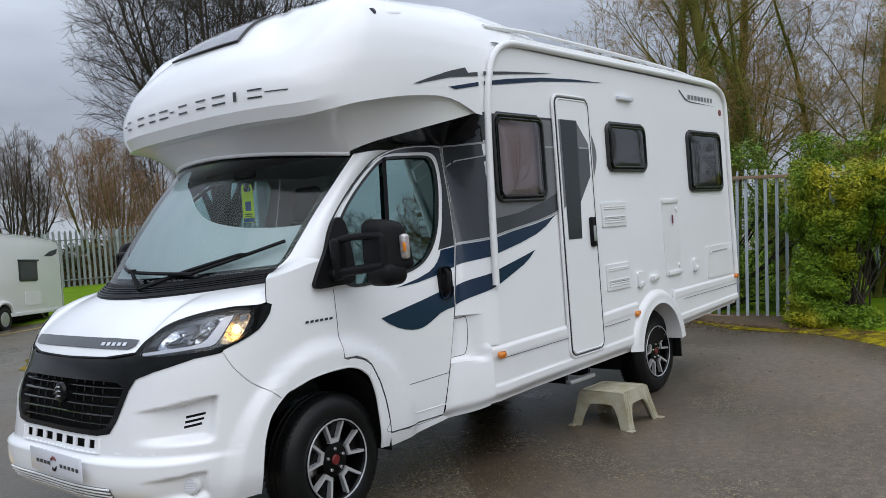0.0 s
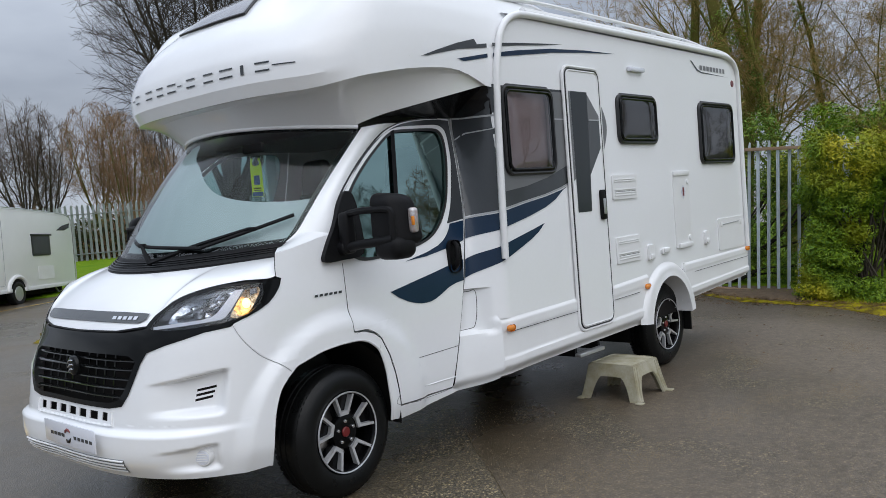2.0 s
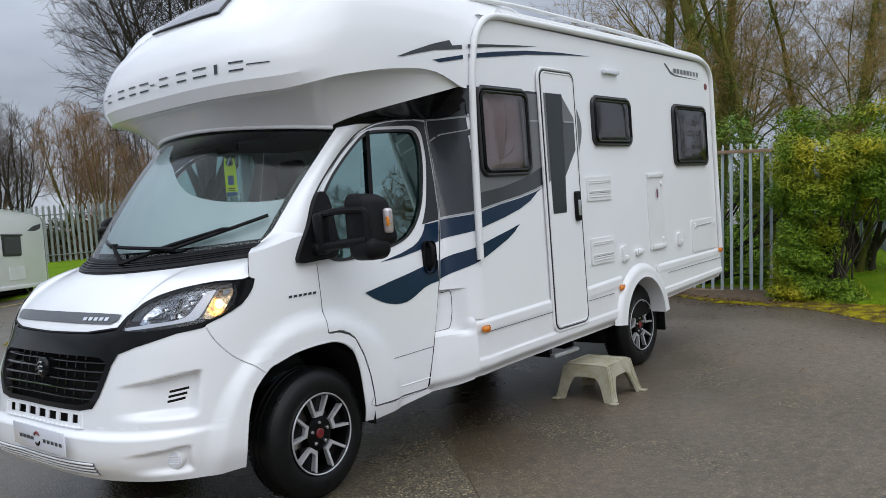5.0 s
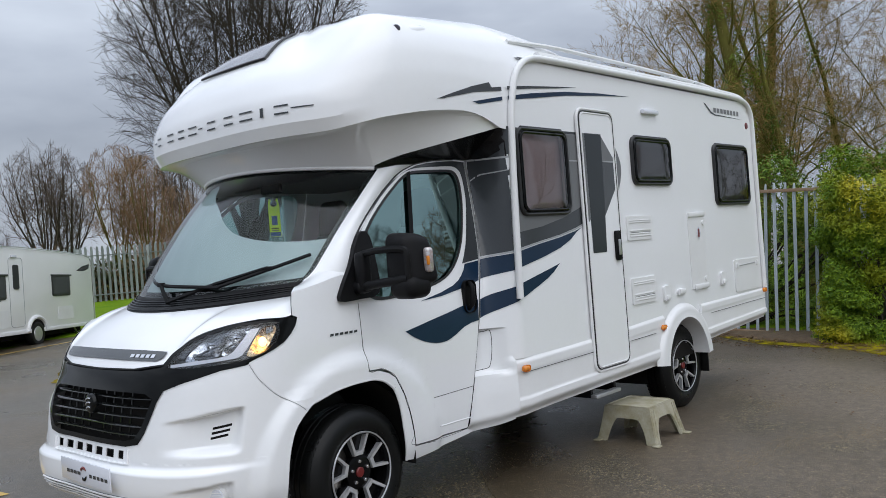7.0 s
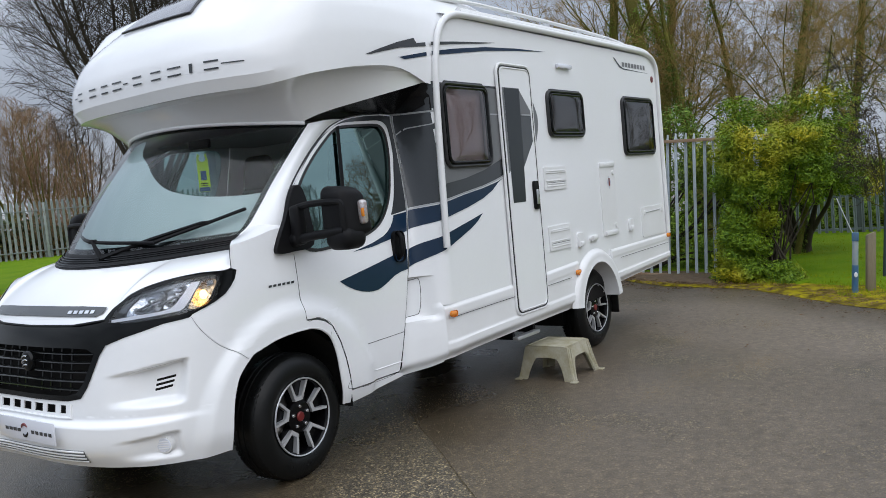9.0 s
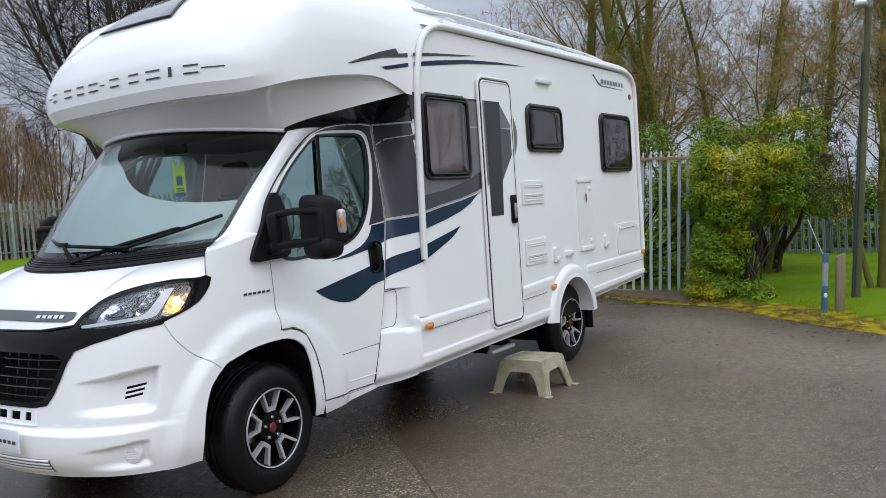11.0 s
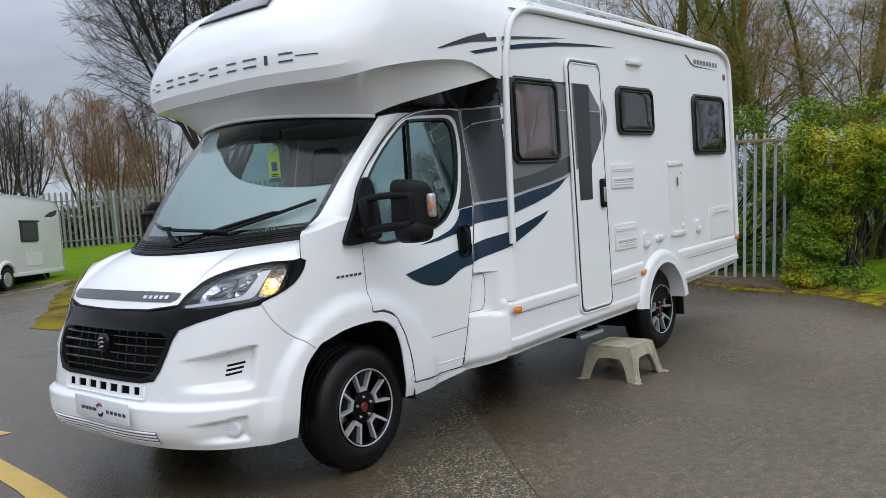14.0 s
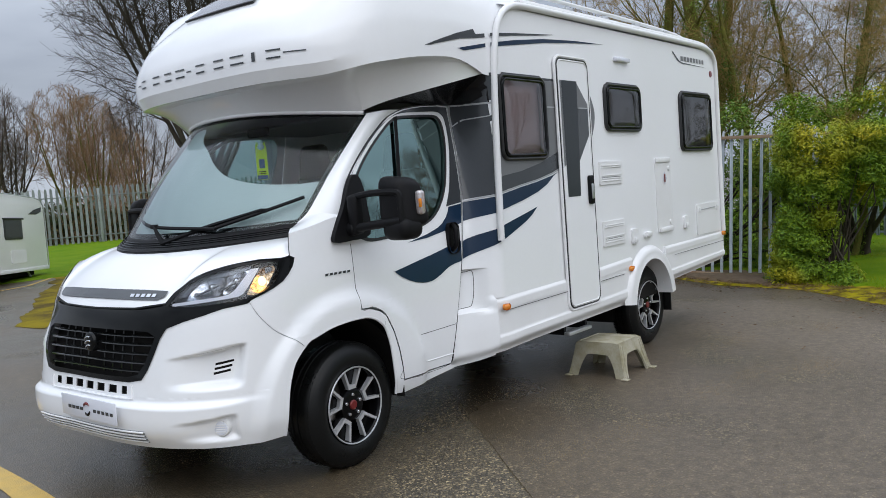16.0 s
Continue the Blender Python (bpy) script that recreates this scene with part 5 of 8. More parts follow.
def pod_ring(u, z):
    a, b = 0.0, 1.0
    for _ in range(30):
        v = (a + b) / 2
        q = pod(u, v)
        a, b = (v, b) if q.z < z else (a, v)
    return q, v


def pod_side(x, z, out=0.0):
    """Place on the side of the pod or, behind it, on the wall."""
    if x > 1.31:
        return x, -out, z
    lo, hi = -1.0, 0.9
    for _ in range(30):
        u = (lo + hi) / 2
        q, _v = pod_ring(u, z)
        lo, hi = (u, hi) if q.x > x else (lo, u)
    return q.x, q.y - out, q.z


film("swoosh_film", [(0.47, 2.385), (0.62, 2.435), (0.80, 2.495), (0.98, 2.550), (1.155, 2.592), (1.18, 2.560), (1.28, 2.575), (1.28, 2.548), (1.0, 2.515), (0.75, 2.462)], GREY_DECAL, 0.004, "graphite swoosh", 0.03, pod_side)
film("swoosh_film", [(1.33, 2.582), (1.6, 2.607), (1.9, 2.63), (2.16, 2.648), (1.9, 2.618), (1.6, 2.59), (1.33, 2.558)], GREY_DECAL, 0.004, "graphite swoosh", 0, pod_side)
film("swoosh_film", [(0.35, 2.325), (0.58, 2.372), (0.80, 2.418), (1.05, 2.468), (1.28, 2.510), (1.28, 2.485), (1.05, 2.445), (0.80, 2.400), (0.58, 2.358)], NAVY_DECAL, 0.004, "navy swoosh", 0.03, pod_side)
film("swoosh_film", [(1.33, 2.518), (1.6, 2.558), (2.0, 2.603), (2.45, 2.630), (2.92, 2.642), (2.45, 2.612), (2.0, 2.575), (1.6, 2.525), (1.33, 2.492)], NAVY_DECAL, 0.004, "navy swoosh", 0, pod_side)
# lettering across the pod as plain bars
for y0, y1, tall in ((1.86, 1.80, 0), (1.785, 1.715, 1), (1.605, 1.515, 1), (1.45, 1.37, 1), (1.32, 1.22, 1), (1.20, 1.15, 0), (1.10, 1.01, 1), (0.92, 0.83, 1), (0.77, 0.66, 1), (0.60, 0.576, 1), (0.50, 0.41, 1), (0.395, 0.275, 0)):
    lift = lambda y, z: pod_at(MID - y, z) + Vector((-0.005, -0.002, 0))
    for low, high in (((2.374, 2.384), (2.417, 2.427)) if tall and y0 - y1 > 0.05 else ((2.374, 2.427),) if tall else ((2.398, 2.405),)):
        part("letter_bar", panel([(y1, low), (y0, low), (y0, high), (y1, high)], lift, 0, (), 0, 0.03), GREY_DECAL, van)
# skylight on the slope of the pod
def skylight_at(f, k, out=0.012):
    h = (-0.33 + 0.17 * k) * (1 - f) + (0.392 - 0.118 * k) * f
    return pod_at(h, 2.772 + 0.012 * (1 - f) + 0.225 * k) + Vector((-out, 0, out))


skylight = part("skylight", clean(sheet(skylight_at, span(0, 1, 24), span(0, 1, 14))), SKYLIGHT, van, "smoked skylight in the pod")
part("skylight_seal", tube([skylight_at(f, 0, 0.008) for f in span(0, 1, 24)] + [skylight_at(1, k, 0.008) for k in span(0, 1, 12)[1:]], 0.008, 6), SEAL, skylight, "black rubber seal")


# small fairing with a round opening on the pod's shoulder
bump = bmesh.new()
bmesh.ops.create_uvsphere(bump, u_segments=24, v_segments=14, radius=1.0)
for v in bump.verts:
    v.co = Vector((0.60 + 0.17 * v.co.x, 0.145 + 0.07 * v.co.y, 2.862 + 0.05 * v.co.z + 0.03 * v.co.x))
fairing = part("fairing", bump, WHITE, van, "small white fairing on the pod")
part("fairing_hole", tube([(0.452, 0.10, 2.856), (0.44, 0.093, 2.855)], [0.026, 0.022], 16), SKYLIGHT, fairing)


def wall_window(x0, z0, x1, z1, blind):
    """Top-hung acrylic window: a domed tinted pane on a rounded black frame, proud of the wall."""
    w = part("window", panel(rounded(x0, z0, x1, z1, 0.07, 8), None, 0.016, [rounded(x0 + 0.035, z0 + 0.035, x1 - 0.035, z1 - 0.035, 0.05, 8)]), SEAL, van, "black framed tinted acrylic window")
    ring = rounded(x0 + 0.010, z0 + 0.010, x1 - 0.010, z1 - 0.010, 0.065, 8)
    part("window_frame", clean(tube([(x, -0.016, z) for x, z in ring + ring[:1]], 0.0125, 8)), SEAL, w, "rounded black rubber frame")
    bead = rounded(x0 + 0.036, z0 + 0.036, x1 - 0.036, z1 - 0.036, 0.05, 8)
    part("window_bead", clean(tube([(x, -0.026, z) for x, z in bead + bead[:1]], 0.011, 8)), GLOSS_BLACK, w)
    cx, cz, hx, hz = (x0 + x1) / 2, (z0 + z1) / 2, (x1 - x0) / 2 - 0.035, (z1 - z0) / 2 - 0.035
    part("pane", sheet(lambda a, b: (cx + hx * a, -0.026 - 0.010 * (1 - a**4) * (1 - b**4), cz + hz * b), span(-1, 1, 18), span(-1, 1, 18)), TINTED, w)
    part("blind", box((x0 + 0.02, 0.035, z0 + 0.02), (x1 - 0.02, 0.045, z1 - 0.02)), blind, w)
    part("window_head", box((x0 + 0.06, -0.022, z1 - 0.012), (x1 - 0.06, 0.0, z1 + 0.009), 0.007, 3), SEAL, w)


wall_window(*W1, CURTAIN)
wall_window(*W2, SMOKE)
wall_window(*W3, SMOKE)

# entrance door
x0, z0, x1, z1 = DOOR
hab = part("entrance_door", panel(rounded(x0, z0, x1, z1, 0.06, 8), None, 0.028), WHITE_PANEL, van, "white entrance door with graphite film")
seal = rounded(x0, z0, x1, z1, 0.06, 8)
part("door_seal", tube([(x, -0.0275, z) for x, z in seal + seal[:1]], 0.0055, 6), SEAL, hab)
inner = rounded(x0 + 0.014, z0 + 0.014, x1 - 0.014, z1 - 0.014, 0.05, 8)
part("door_edge", tube([(x, -0.029, z) for x, z in inner + inner[:1]], 0.005, 6), WHITE_PLASTIC, hab)
outer = rounded(x0 - 0.016, z0 - 0.016, x1 + 0.016, z1 + 0.016, 0.07, 8)
part("door_frame", tube([(x, -0.018, z) for x, z in outer + outer[:1]], 0.012, 8), WHITE_PLASTIC, hab, "white door frame")
part("black_film", panel([(2.175, 1.432), (2.36, 1.432), (2.375, 1.72), (2.395, 2.312), (2.168, 2.312)], lambda x, z: (x, -0.0305, z)), DOOR_FILM, hab, "near black film on the door")
part("grey_film", panel([(2.394, 2.30), (2.545, 2.14), (2.545, 2.108), (2.388, 2.108)], lambda x, z: (x, -0.0300, z)), MID_DECAL, hab)
part("dark_film", panel([(2.388, 2.106), (2.545, 2.106), (2.545, 1.90), (2.375, 1.70)], lambda x, z: (x, -0.0300, z)), DARK_DECAL, hab)
part("grey_film", panel([(2.145, 1.66), (2.172, 1.68), (2.166, 2.312), (2.145, 2.312)], lambda x, z: (x, -0.0300, z)), MID_DECAL, hab)
part("silver_line", panel([(2.40, 2.103), (2.545, 2.103), (2.545, 2.113), (2.40, 2.113)], lambda x, z: (x, -0.0325, z)), SILVER_DECAL, hab)
film("grey_film", smooth_loop([(2.60, 1.86), (2.66, 1.93), (2.70, 2.04), (2.685, 2.14), (2.60, 2.24)], 3), MID_DECAL, 0.004)
hb = part("door_handle", box((2.475, -0.05, 1.36), (2.545, -0.028, 1.585), 0.02, 3), BLACK_PLASTIC, hab, "black door handle with silver lever")
part("lever", box((2.495, -0.062, 1.40), (2.525, -0.045, 1.52), 0.008), ALUMINIUM, hb)

# awning rail over the side and the corner moulding
rail = [(1.284, 1.19), (1.30, 1.70), (1.315, 2.05), (1.335, 2.35), (1.365, 2.52), (1.41, 2.65), (1.48, 2.735), (1.58, 2.785), (1.72, 2.803), (2.2, 2.806), (3.0, 2.808), (4.0, 2.808), (4.8, 2.803), (5.08, 2.79), (5.22, 2.755), (5.295, 2.69), (5.325, 2.60), (5.33, 2.3), (5.332, 1.5), (5.335, 0.9)]
part("awning_rail", tube(path_points([(x, -0.014, z) for x, z in rail], 160), 0.024, 10), WHITE_PLASTIC, van, "white curved awning rail")
part("rail_gutter", tube(path_points([(x, 0.02, z + 0.03) for x, z in rail[8:18]], 60), 0.03, 8), WHITE_PLASTIC, van)
for y in (0.10, 0.40):
    part("roof_rail", tube(path_points([(1.5, y, 2.91 + 0.1 * y), (2.0, y, 2.935 + 0.1 * y), (2.5, y, 2.935 + 0.1 * y), (3.6, y, 2.922 + 0.1 * y), (4.6, y, 2.89 + 0.1 * y), (5.0, y, 2.83)], 40), 0.017, 8), WHITE_PLASTIC, van, "white roof rail")
for x in (2.5, 3.1, 3.7, 4.3):
    part("roof_rail_foot", box((x, 0.075, 2.80), (x + 0.10, 0.125, 2.915), 0.01), ALUMINIUM, van)
part("roof_vent", box((2.2, 0.7, 2.84), (2.9, 1.4, 2.93), 0.03), WHITE_PLASTIC, van)
part("solar_panel", box((3.1, 0.35, 2.86), (4.4, 1.0, 2.90), 0.006), SKYLIGHT, van, "dark roof solar panel")


def hatch(name, a, b, c, d, out, r, label, mat=WHITE_PLASTIC):
    return part(name, panel(rounded(a, b, c, d, r, 4), None, out), mat, van, label)


for a, b, c, d in ((2.715, 1.50, 3.105, 1.69), (2.72, 0.995, 3.10, 1.20)):
    v = hatch("fridge_vent", a, b, c, d, 0.012, 0.012, "white louvred fridge vent")
    for k, z in ((0, d - 0.035), (1, d - 0.05), (2, b + 0.075), (3, b + 0.05), (4, b + 0.03)):
        part("louvre", box((a + 0.03, -0.017, z - 0.004), (c - 0.03, -0.010, z + 0.004), 0.0015), WHITE_PLASTIC, v)
    # thin dark strip painted in as the shade between the louvres
    part("vent_gap", box((a + 0.03, -0.0135, b + 0.058), (c - 0.03, -0.0115, b + 0.061)), SEAL, v)
gas = hatch("locker_door", 3.76, 1.02, 4.07, 1.695, 0.008, 0.012, "white service locker door with red warning label")
part("locker_ledge", box((3.76, -0.02, 1.655), (4.08, -0.006, 1.70), 0.008), WHITE_PLASTIC, gas)
part("locker_ledge", box((3.80, -0.024, 1.015), (4.07, -0.006, 1.06), 0.01), WHITE_PLASTIC, gas)
part("warning_label", panel([(3.90, 1.51), (3.945, 1.575), (3.99, 1.51), (3.945, 1.445)], lambda x, z: (x, -0.011, z)), PLATE_WHITE, gas, "white diamond label")
part("warning_mark", panel([(3.93, 1.475), (3.96, 1.475), (3.96, 1.55), (3.93, 1.55)], lambda x, z: (x, -0.0125, z)), RED, gas)
part("locker_latch", lathe([(0.0, -0.02), (0.02, -0.018), (0.024, -0.008)], (4.04, 0, 1.60), "y", 16), WHITE_PLASTIC, gas)
part("locker_latch", lathe([(0.0, -0.02), (0.02, -0.018), (0.024, -0.008)], (4.03, 0, 1.10), "y", 16), WHITE_PLASTIC, gas)
lk = hatch("battery_hatch", 4.66, 0.915, 5.26, 1.22, 0.010, 0.02, "white rear locker hatch")
part("hatch_line", tube([(4.74, -0.012, 1.16), (5.14, -0.012, 1.17)], 0.005, 6), SILVER_DECAL, lk)
for a in (4.73, 5.20):
    part("hatch_catch", box((a - 0.02, -0.02, 1.14), (a + 0.02, -0.008, 1.19), 0.006), WHITE_PLASTIC, lk)
for a, b, c, d in ((3.22, 0.97, 3.32, 1.10), (3.46, 1.00, 3.60, 1.05), (4.33, 1.01, 4.42, 1.13)):
    s = hatch("service_socket", a, b, c, d, 0.022, 0.02, "white capped service socket")
    part("socket_cap", box((a + 0.02, -0.034, b + 0.01), (c - 0.02, -0.02, b + 0.05), 0.006), WHITE_PLASTIC, s)
part("awning_lamp", box((3.08, -0.035, 2.52), (3.33, 0.0, 2.555), 0.008), PLATE_WHITE, van, "slim white awning lamp")
# model lettering near the rear as bars
badge = film("badge_line", [(4.30, 2.70), (4.42, 2.63), (4.50, 2.61), (5.13, 2.595), (4.50, 2.598), (4.40, 2.615), (4.27, 2.70)], GREY_DECAL, 0.003, "grey flick mark")
for k in range(8):
    a = 4.47 + 0.075 * k
    w = 0.055 if k < 5 else 0.045
    part("letter_bar", panel([(a, 2.627), (a + w, 2.625), (a + w, 2.668), (a, 2.670)], lambda x, z: (x, -0.003, z)), MID_DECAL, van)
part("rear_emblem", lathe([(0.0, -0.006), (0.03, -0.006), (0.034, 0.0)], (5.215, 0, 2.54), "y", 20), RED, van, "small red and white round emblem")
for a, z in ((1.245, 0.735), (3.12, 0.765), (5.27, 0.88)):
    y = side(a + 0.04, 0.8)[1] - 0.022
    m = part("marker_light", box((a, y - 0.016, z - 0.022), (a + 0.075, y + 0.01, z + 0.022), 0.0215, 6), AMBER, van, "amber side marker light")
# lines in the skirt
part("skirt_line", tube([(1.30, -0.021, 0.712), (2.10, -0.021, 0.722)], 0.0022, 5), SEAM, van)
part("skirt_line", tube([(2.60, -0.021, 0.728), (3.02, -0.021, 0.735)], 0.0022, 5), SEAM, van)
part("skirt_line", tube([(4.06, -0.021, 0.785), (5.32, -0.021, 0.80)], 0.0022, 5), SEAM, van)
part("mud_flap", box((4.02, 0.03, 0.26), (4.04, 0.28, 0.56), 0.004), RUBBER, van, "black rubber mud flap")
# retractable entrance step, tank and exhaust under the floor
step = part("entrance_step", box((2.10, -0.010, 0.376), (2.44, 0.05, 0.402), 0.006), ALUMINIUM, van, "folded aluminium entrance step")
part("step_bracket", box((2.10, 0.04, 0.38), (2.13, 0.5, 0.46)), BLACK_PLASTIC, step)
part("step_bracket", box((2.42, 0.04, 0.38), (2.45, 0.5, 0.46)), BLACK_PLASTIC, step)
# unseen underfloor parts, added to block light and darken the ground below
part("waste_tank", box((1.35, 0.55, 0.26), (3.1, 1.9, 0.46), 0.03), UNDERBODY, van)
part("fresh_water_tank", box((4.15, 0.55, 0.46), (5.0, 1.9, 0.64), 0.03), UNDERBODY, van)
part("engine_tray", box((-0.45, 0.60, 0.29), (1.2, 1.76, 0.40), 0.03), UNDERBODY, van)
part("axle", tube([(3.70, 0.25, 0.36), (3.70, 2.1, 0.36)], 0.05, 10), UNDERBODY, van)
part("axle", tube([(0.0, 0.3, 0.36), (0.0, 2.05, 0.36)], 0.05, 10), UNDERBODY, van)
for y in (0.5, 1.86):
    part("chassis_rail", box((-0.6, y - 0.04, 0.38), (4.15, y + 0.04, 0.50)), UNDERBODY, van)


# the far front corner stands squarer than a plain mirror image
for ob in [c for c in van.children_recursive if c.type == "MESH" and c.parent.name.split(".")[0] not in ("wheel", "number_plate") and c.name != "number_plate" and c.matrix_basis == Matrix.Identity(4)]:
    for v in ob.data.vertices:
        if v.co.z > 1.27 and v.co.y > MID + 0.72 and ob.name in ("bonnet", "front_wing.001"):
            v.co.z += (1.27 + (v.co.z - 1.27) * 0.2 - v.co.z) * ease(MID + 0.72, MID + 0.86, v.co.y)
        if v.co.y > MID + 0.1 and v.co.x < -0.35:
            v.co.x -= 0.065 * ease(MID + 0.1, MID + 0.75, v.co.y) * ease(1.02, 0.78, v.co.z) * ease(-0.35, -0.65, v.co.x)

# ---- step stool ----
CREAM = material("weathered_cream_plastic", (0.42, 0.395, 0.31), 0.5, second=(0.24, 0.21, 0.10), scale=11, amount=0.75, fine=70, bump=0.05, bump_scale=80, rough_var=0.1)


def stool():
    """Moulded step stool: flat top, four splayed channel legs joined by arched aprons."""
    s = thing("step_stool", "weathered cream plastic step stool standing on the tarmac", "step stool", (2.61, -0.055, 0))
    c = Vector((2.61, -0.055, 0))
    top_h, t, b = 0.265, (0.188, 0.188), (0.236, 0.25)

    def ring(k, inset=0.0):
        """Half sizes at height fraction k from the foot."""
        f = k ** 0.85
        return b[0] + (t[0] - b[0]) * f - inset, b[1] + (t[1] - b[1]) * f - inset

    hx, hy = ring(1)
    bm = box((c.x - hx, c.y - hy, top_h - 0.022), (c.x + hx, c.y + hy, top_h), 0.020, 4)
    part("top", bm, CREAM, s)
    rim = rounded(c.x - hx + 0.012, c.y - hy + 0.012, c.x + hx - 0.012, c.y + hy - 0.012, 0.03, 5)
    part("top_rim", clean(tube([(x, y, top_h) for x, y in rim + rim[:1]], 0.0045, 6)), CREAM, s)
    for sx, sy in ((1, 1), (1, -1), (-1, 1), (-1, -1)):
        bm = bmesh.new()
        for inset in (0.0, 0.009):
            def leg(u, k, inset=inset):
                ax, ay = ring(k, inset)
                w = 0.074 + 0.13 * k ** 3
                # u runs along an L-shaped channel round the corner
                if u < 0.5:
                    return c + Vector((sx * (ax - w * (0.5 - u) * 2), sy * ay, top_h * k - 0.004 * (1 - k)))
                return c + Vector((sx * ax, sy * (ay - w * (u - 0.5) * 2), top_h * k - 0.004 * (1 - k)))
            sheet(leg, [0, 0.15, 0.3, 0.42, 0.5, 0.58, 0.7, 0.85, 1], span(0.013, 0.97, 10), bm)
        part("leg", clean(bm, 0.00001), CREAM, s)
        for off in (0.016, 0.05):
            rows = [ring(k) for k in span(0.02, 0.93, 8)]
            part("leg_rib", tube([c + Vector((sx * (ax - off), sy * (ay + 0.002), top_h * k)) for (ax, ay), k in zip(rows, span(0.02, 0.93, 8))], 0.004, 5), CREAM, s)
        fx, fy = ring(0.02)
        part("foot", box((c.x + sx * fx - 0.045, c.y + sy * fy - 0.045, 0.0), (c.x + sx * fx + 0.012, c.y + sy * fy + 0.012, 0.012), 0.005), CREAM, s)
    for axis, sgn in (("x", -1), ("x", 1), ("y", -1), ("y", 1)):
        bm = bmesh.new()
        for inset in (0.002, 0.011):
            def apron(a, k, inset=inset):
                # a from -1 to 1 across the span, k from the arch line up to the top
                low = 0.20 + 0.46 * (1 - abs(a) ** 4)
                kk = low + (0.99 - low) * k
                hx, hy = ring(kk, inset)
                if axis == "x":
                    return c + Vector((sgn * hx, a * hy * 0.97, top_h * kk))
                return c + Vector((a * hx * 0.97, sgn * hy, top_h * kk))
            sheet(apron, span(-1, 1, 21), span(0, 1, 5), bm)
        part("apron", bm, CREAM, s)
    return s


stool()

# ---- ground ----


def tarmac():
    """Worn wet tarmac: stones of several greys and browns, damp patches that shine."""
    m = bpy.data.materials.new("wet_worn_tarmac")
    m.use_nodes = True
    n, l = m.node_tree.nodes, m.node_tree.links
    p = n["Principled BSDF"]
    coord = n.new("ShaderNodeTexCoord")
    cells, patch, damp, fleck = (n.new(k) for k in ("ShaderNodeTexVoronoi", "ShaderNodeTexNoise", "ShaderNodeTexNoise", "ShaderNodeTexNoise"))
    cells.inputs["Scale"].default_value = 95
    patch.inputs["Scale"].default_value, patch.inputs["Detail"].default_value = 0.85, 8
    damp.inputs["Scale"].default_value, damp.inputs["Detail"].default_value = 0.3, 5
    fleck.inputs["Scale"].default_value, fleck.inputs["Detail"].default_value = 14, 6
    for t in (cells, patch, damp, fleck):
        l.new(coord.outputs["Object"], t.inputs["Vector"])
    stone = n.new("ShaderNodeValToRGB")
    e = stone.color_ramp.elements
    e[0].position, e[0].color = 0.0, (0.040, 0.032, 0.022, 1)
    e[1].position, e[1].color = 1.0, (0.46, 0.36, 0.20, 1)
    for at, col in ((0.45, (0.070, 0.058, 0.040, 1)), (0.72, (0.13, 0.104, 0.062, 1)), (0.9, (0.24, 0.19, 0.11, 1))):
        k = e.new(at)
        k.color = col
    sep = n.new("ShaderNodeSeparateColor")
    l.new(cells.outputs["Color"], sep.inputs["Color"])
    l.new(sep.outputs["Red"], stone.inputs["Fac"])
    # worn areas bare the stones, the rest keeps a smooth dark binder
    worn = n.new("ShaderNodeMapRange")
    worn.inputs["From Min"].default_value, worn.inputs["From Max"].default_value = 0.55, 0.70
    worn.inputs["To Min"].default_value, worn.inputs["To Max"].default_value = 0.22, 0.95
    l.new(patch.outputs["Fac"], worn.inputs["Value"])
    # the older lay on this side of the seam has lost its binder and shows brown grit; the newer one is smooth, darker along the seam
    axes, lay, lay_mix, bare = n.new("ShaderNodeVectorMath"), n.new("ShaderNodeMapRange"), n.new("ShaderNodeMath"), n.new("ShaderNodeMix")
    axes.operation = "DOT_PRODUCT"
    axes.inputs[1].default_value = (0.757, -0.654, 0)
    l.new(coord.outputs["Object"], axes.inputs[0])
    lay.inputs["From Min"].default_value, lay.inputs["From Max"].default_value = 0.655, 0.685
    l.new(axes.outputs["Value"], lay.inputs["Value"])
    fade, near = n.new("ShaderNodeMapRange"), n.new("ShaderNodeMath")
    fade.inputs["From Min"].default_value, fade.inputs["From Max"].default_value = -0.35, 0.25
    fade.inputs["To Min"].default_value, fade.inputs["To Max"].default_value = 0.0, 0.72
    l.new(axes.outputs["Value"], fade.inputs["Value"])
    near.operation = "MULTIPLY"
    older = n.new("ShaderNodeMath")
    older.operation = "SUBTRACT"
    older.inputs[0].default_value = 1.0
    l.new(lay.outputs["Result"], older.inputs[1])
    l.new(older.outputs["Value"], near.inputs[0])
    l.new(fade.outputs["Result"], near.inputs[1])
    lay_mix.operation = "MULTIPLY_ADD"
    l.new(near.outputs["Value"], lay_mix.inputs[0])
    lay_mix.inputs[1].default_value = 1.0
    lay_mix.use_clamp = True
    l.new(worn.outputs["Result"], lay_mix.inputs[2])
    bare.data_type = "RGBA"
    bare.inputs["A"].default_value, bare.inputs["B"].default_value = (0.078, 0.058, 0.036, 1), (0.136, 0.109, 0.085, 1)
    newer = n.new("ShaderNodeValToRGB")
    ce = newer.color_ramp.elements
    ce[0].position, ce[0].color = 0.16, (0.0, 0.0, 0.0, 1)
    ce[1].position, ce[1].color = 1.0, (1, 1, 1, 1)
    for at, g in ((0.18, 0.0), (0.45, 0.35)):
        ce.new(at).color = (g, g, g, 1)
    far_off = n.new("ShaderNodeMapRange")
    far_off.inputs["From Min"].default_value, far_off.inputs["From Max"].default_value = 0.0, 4.0
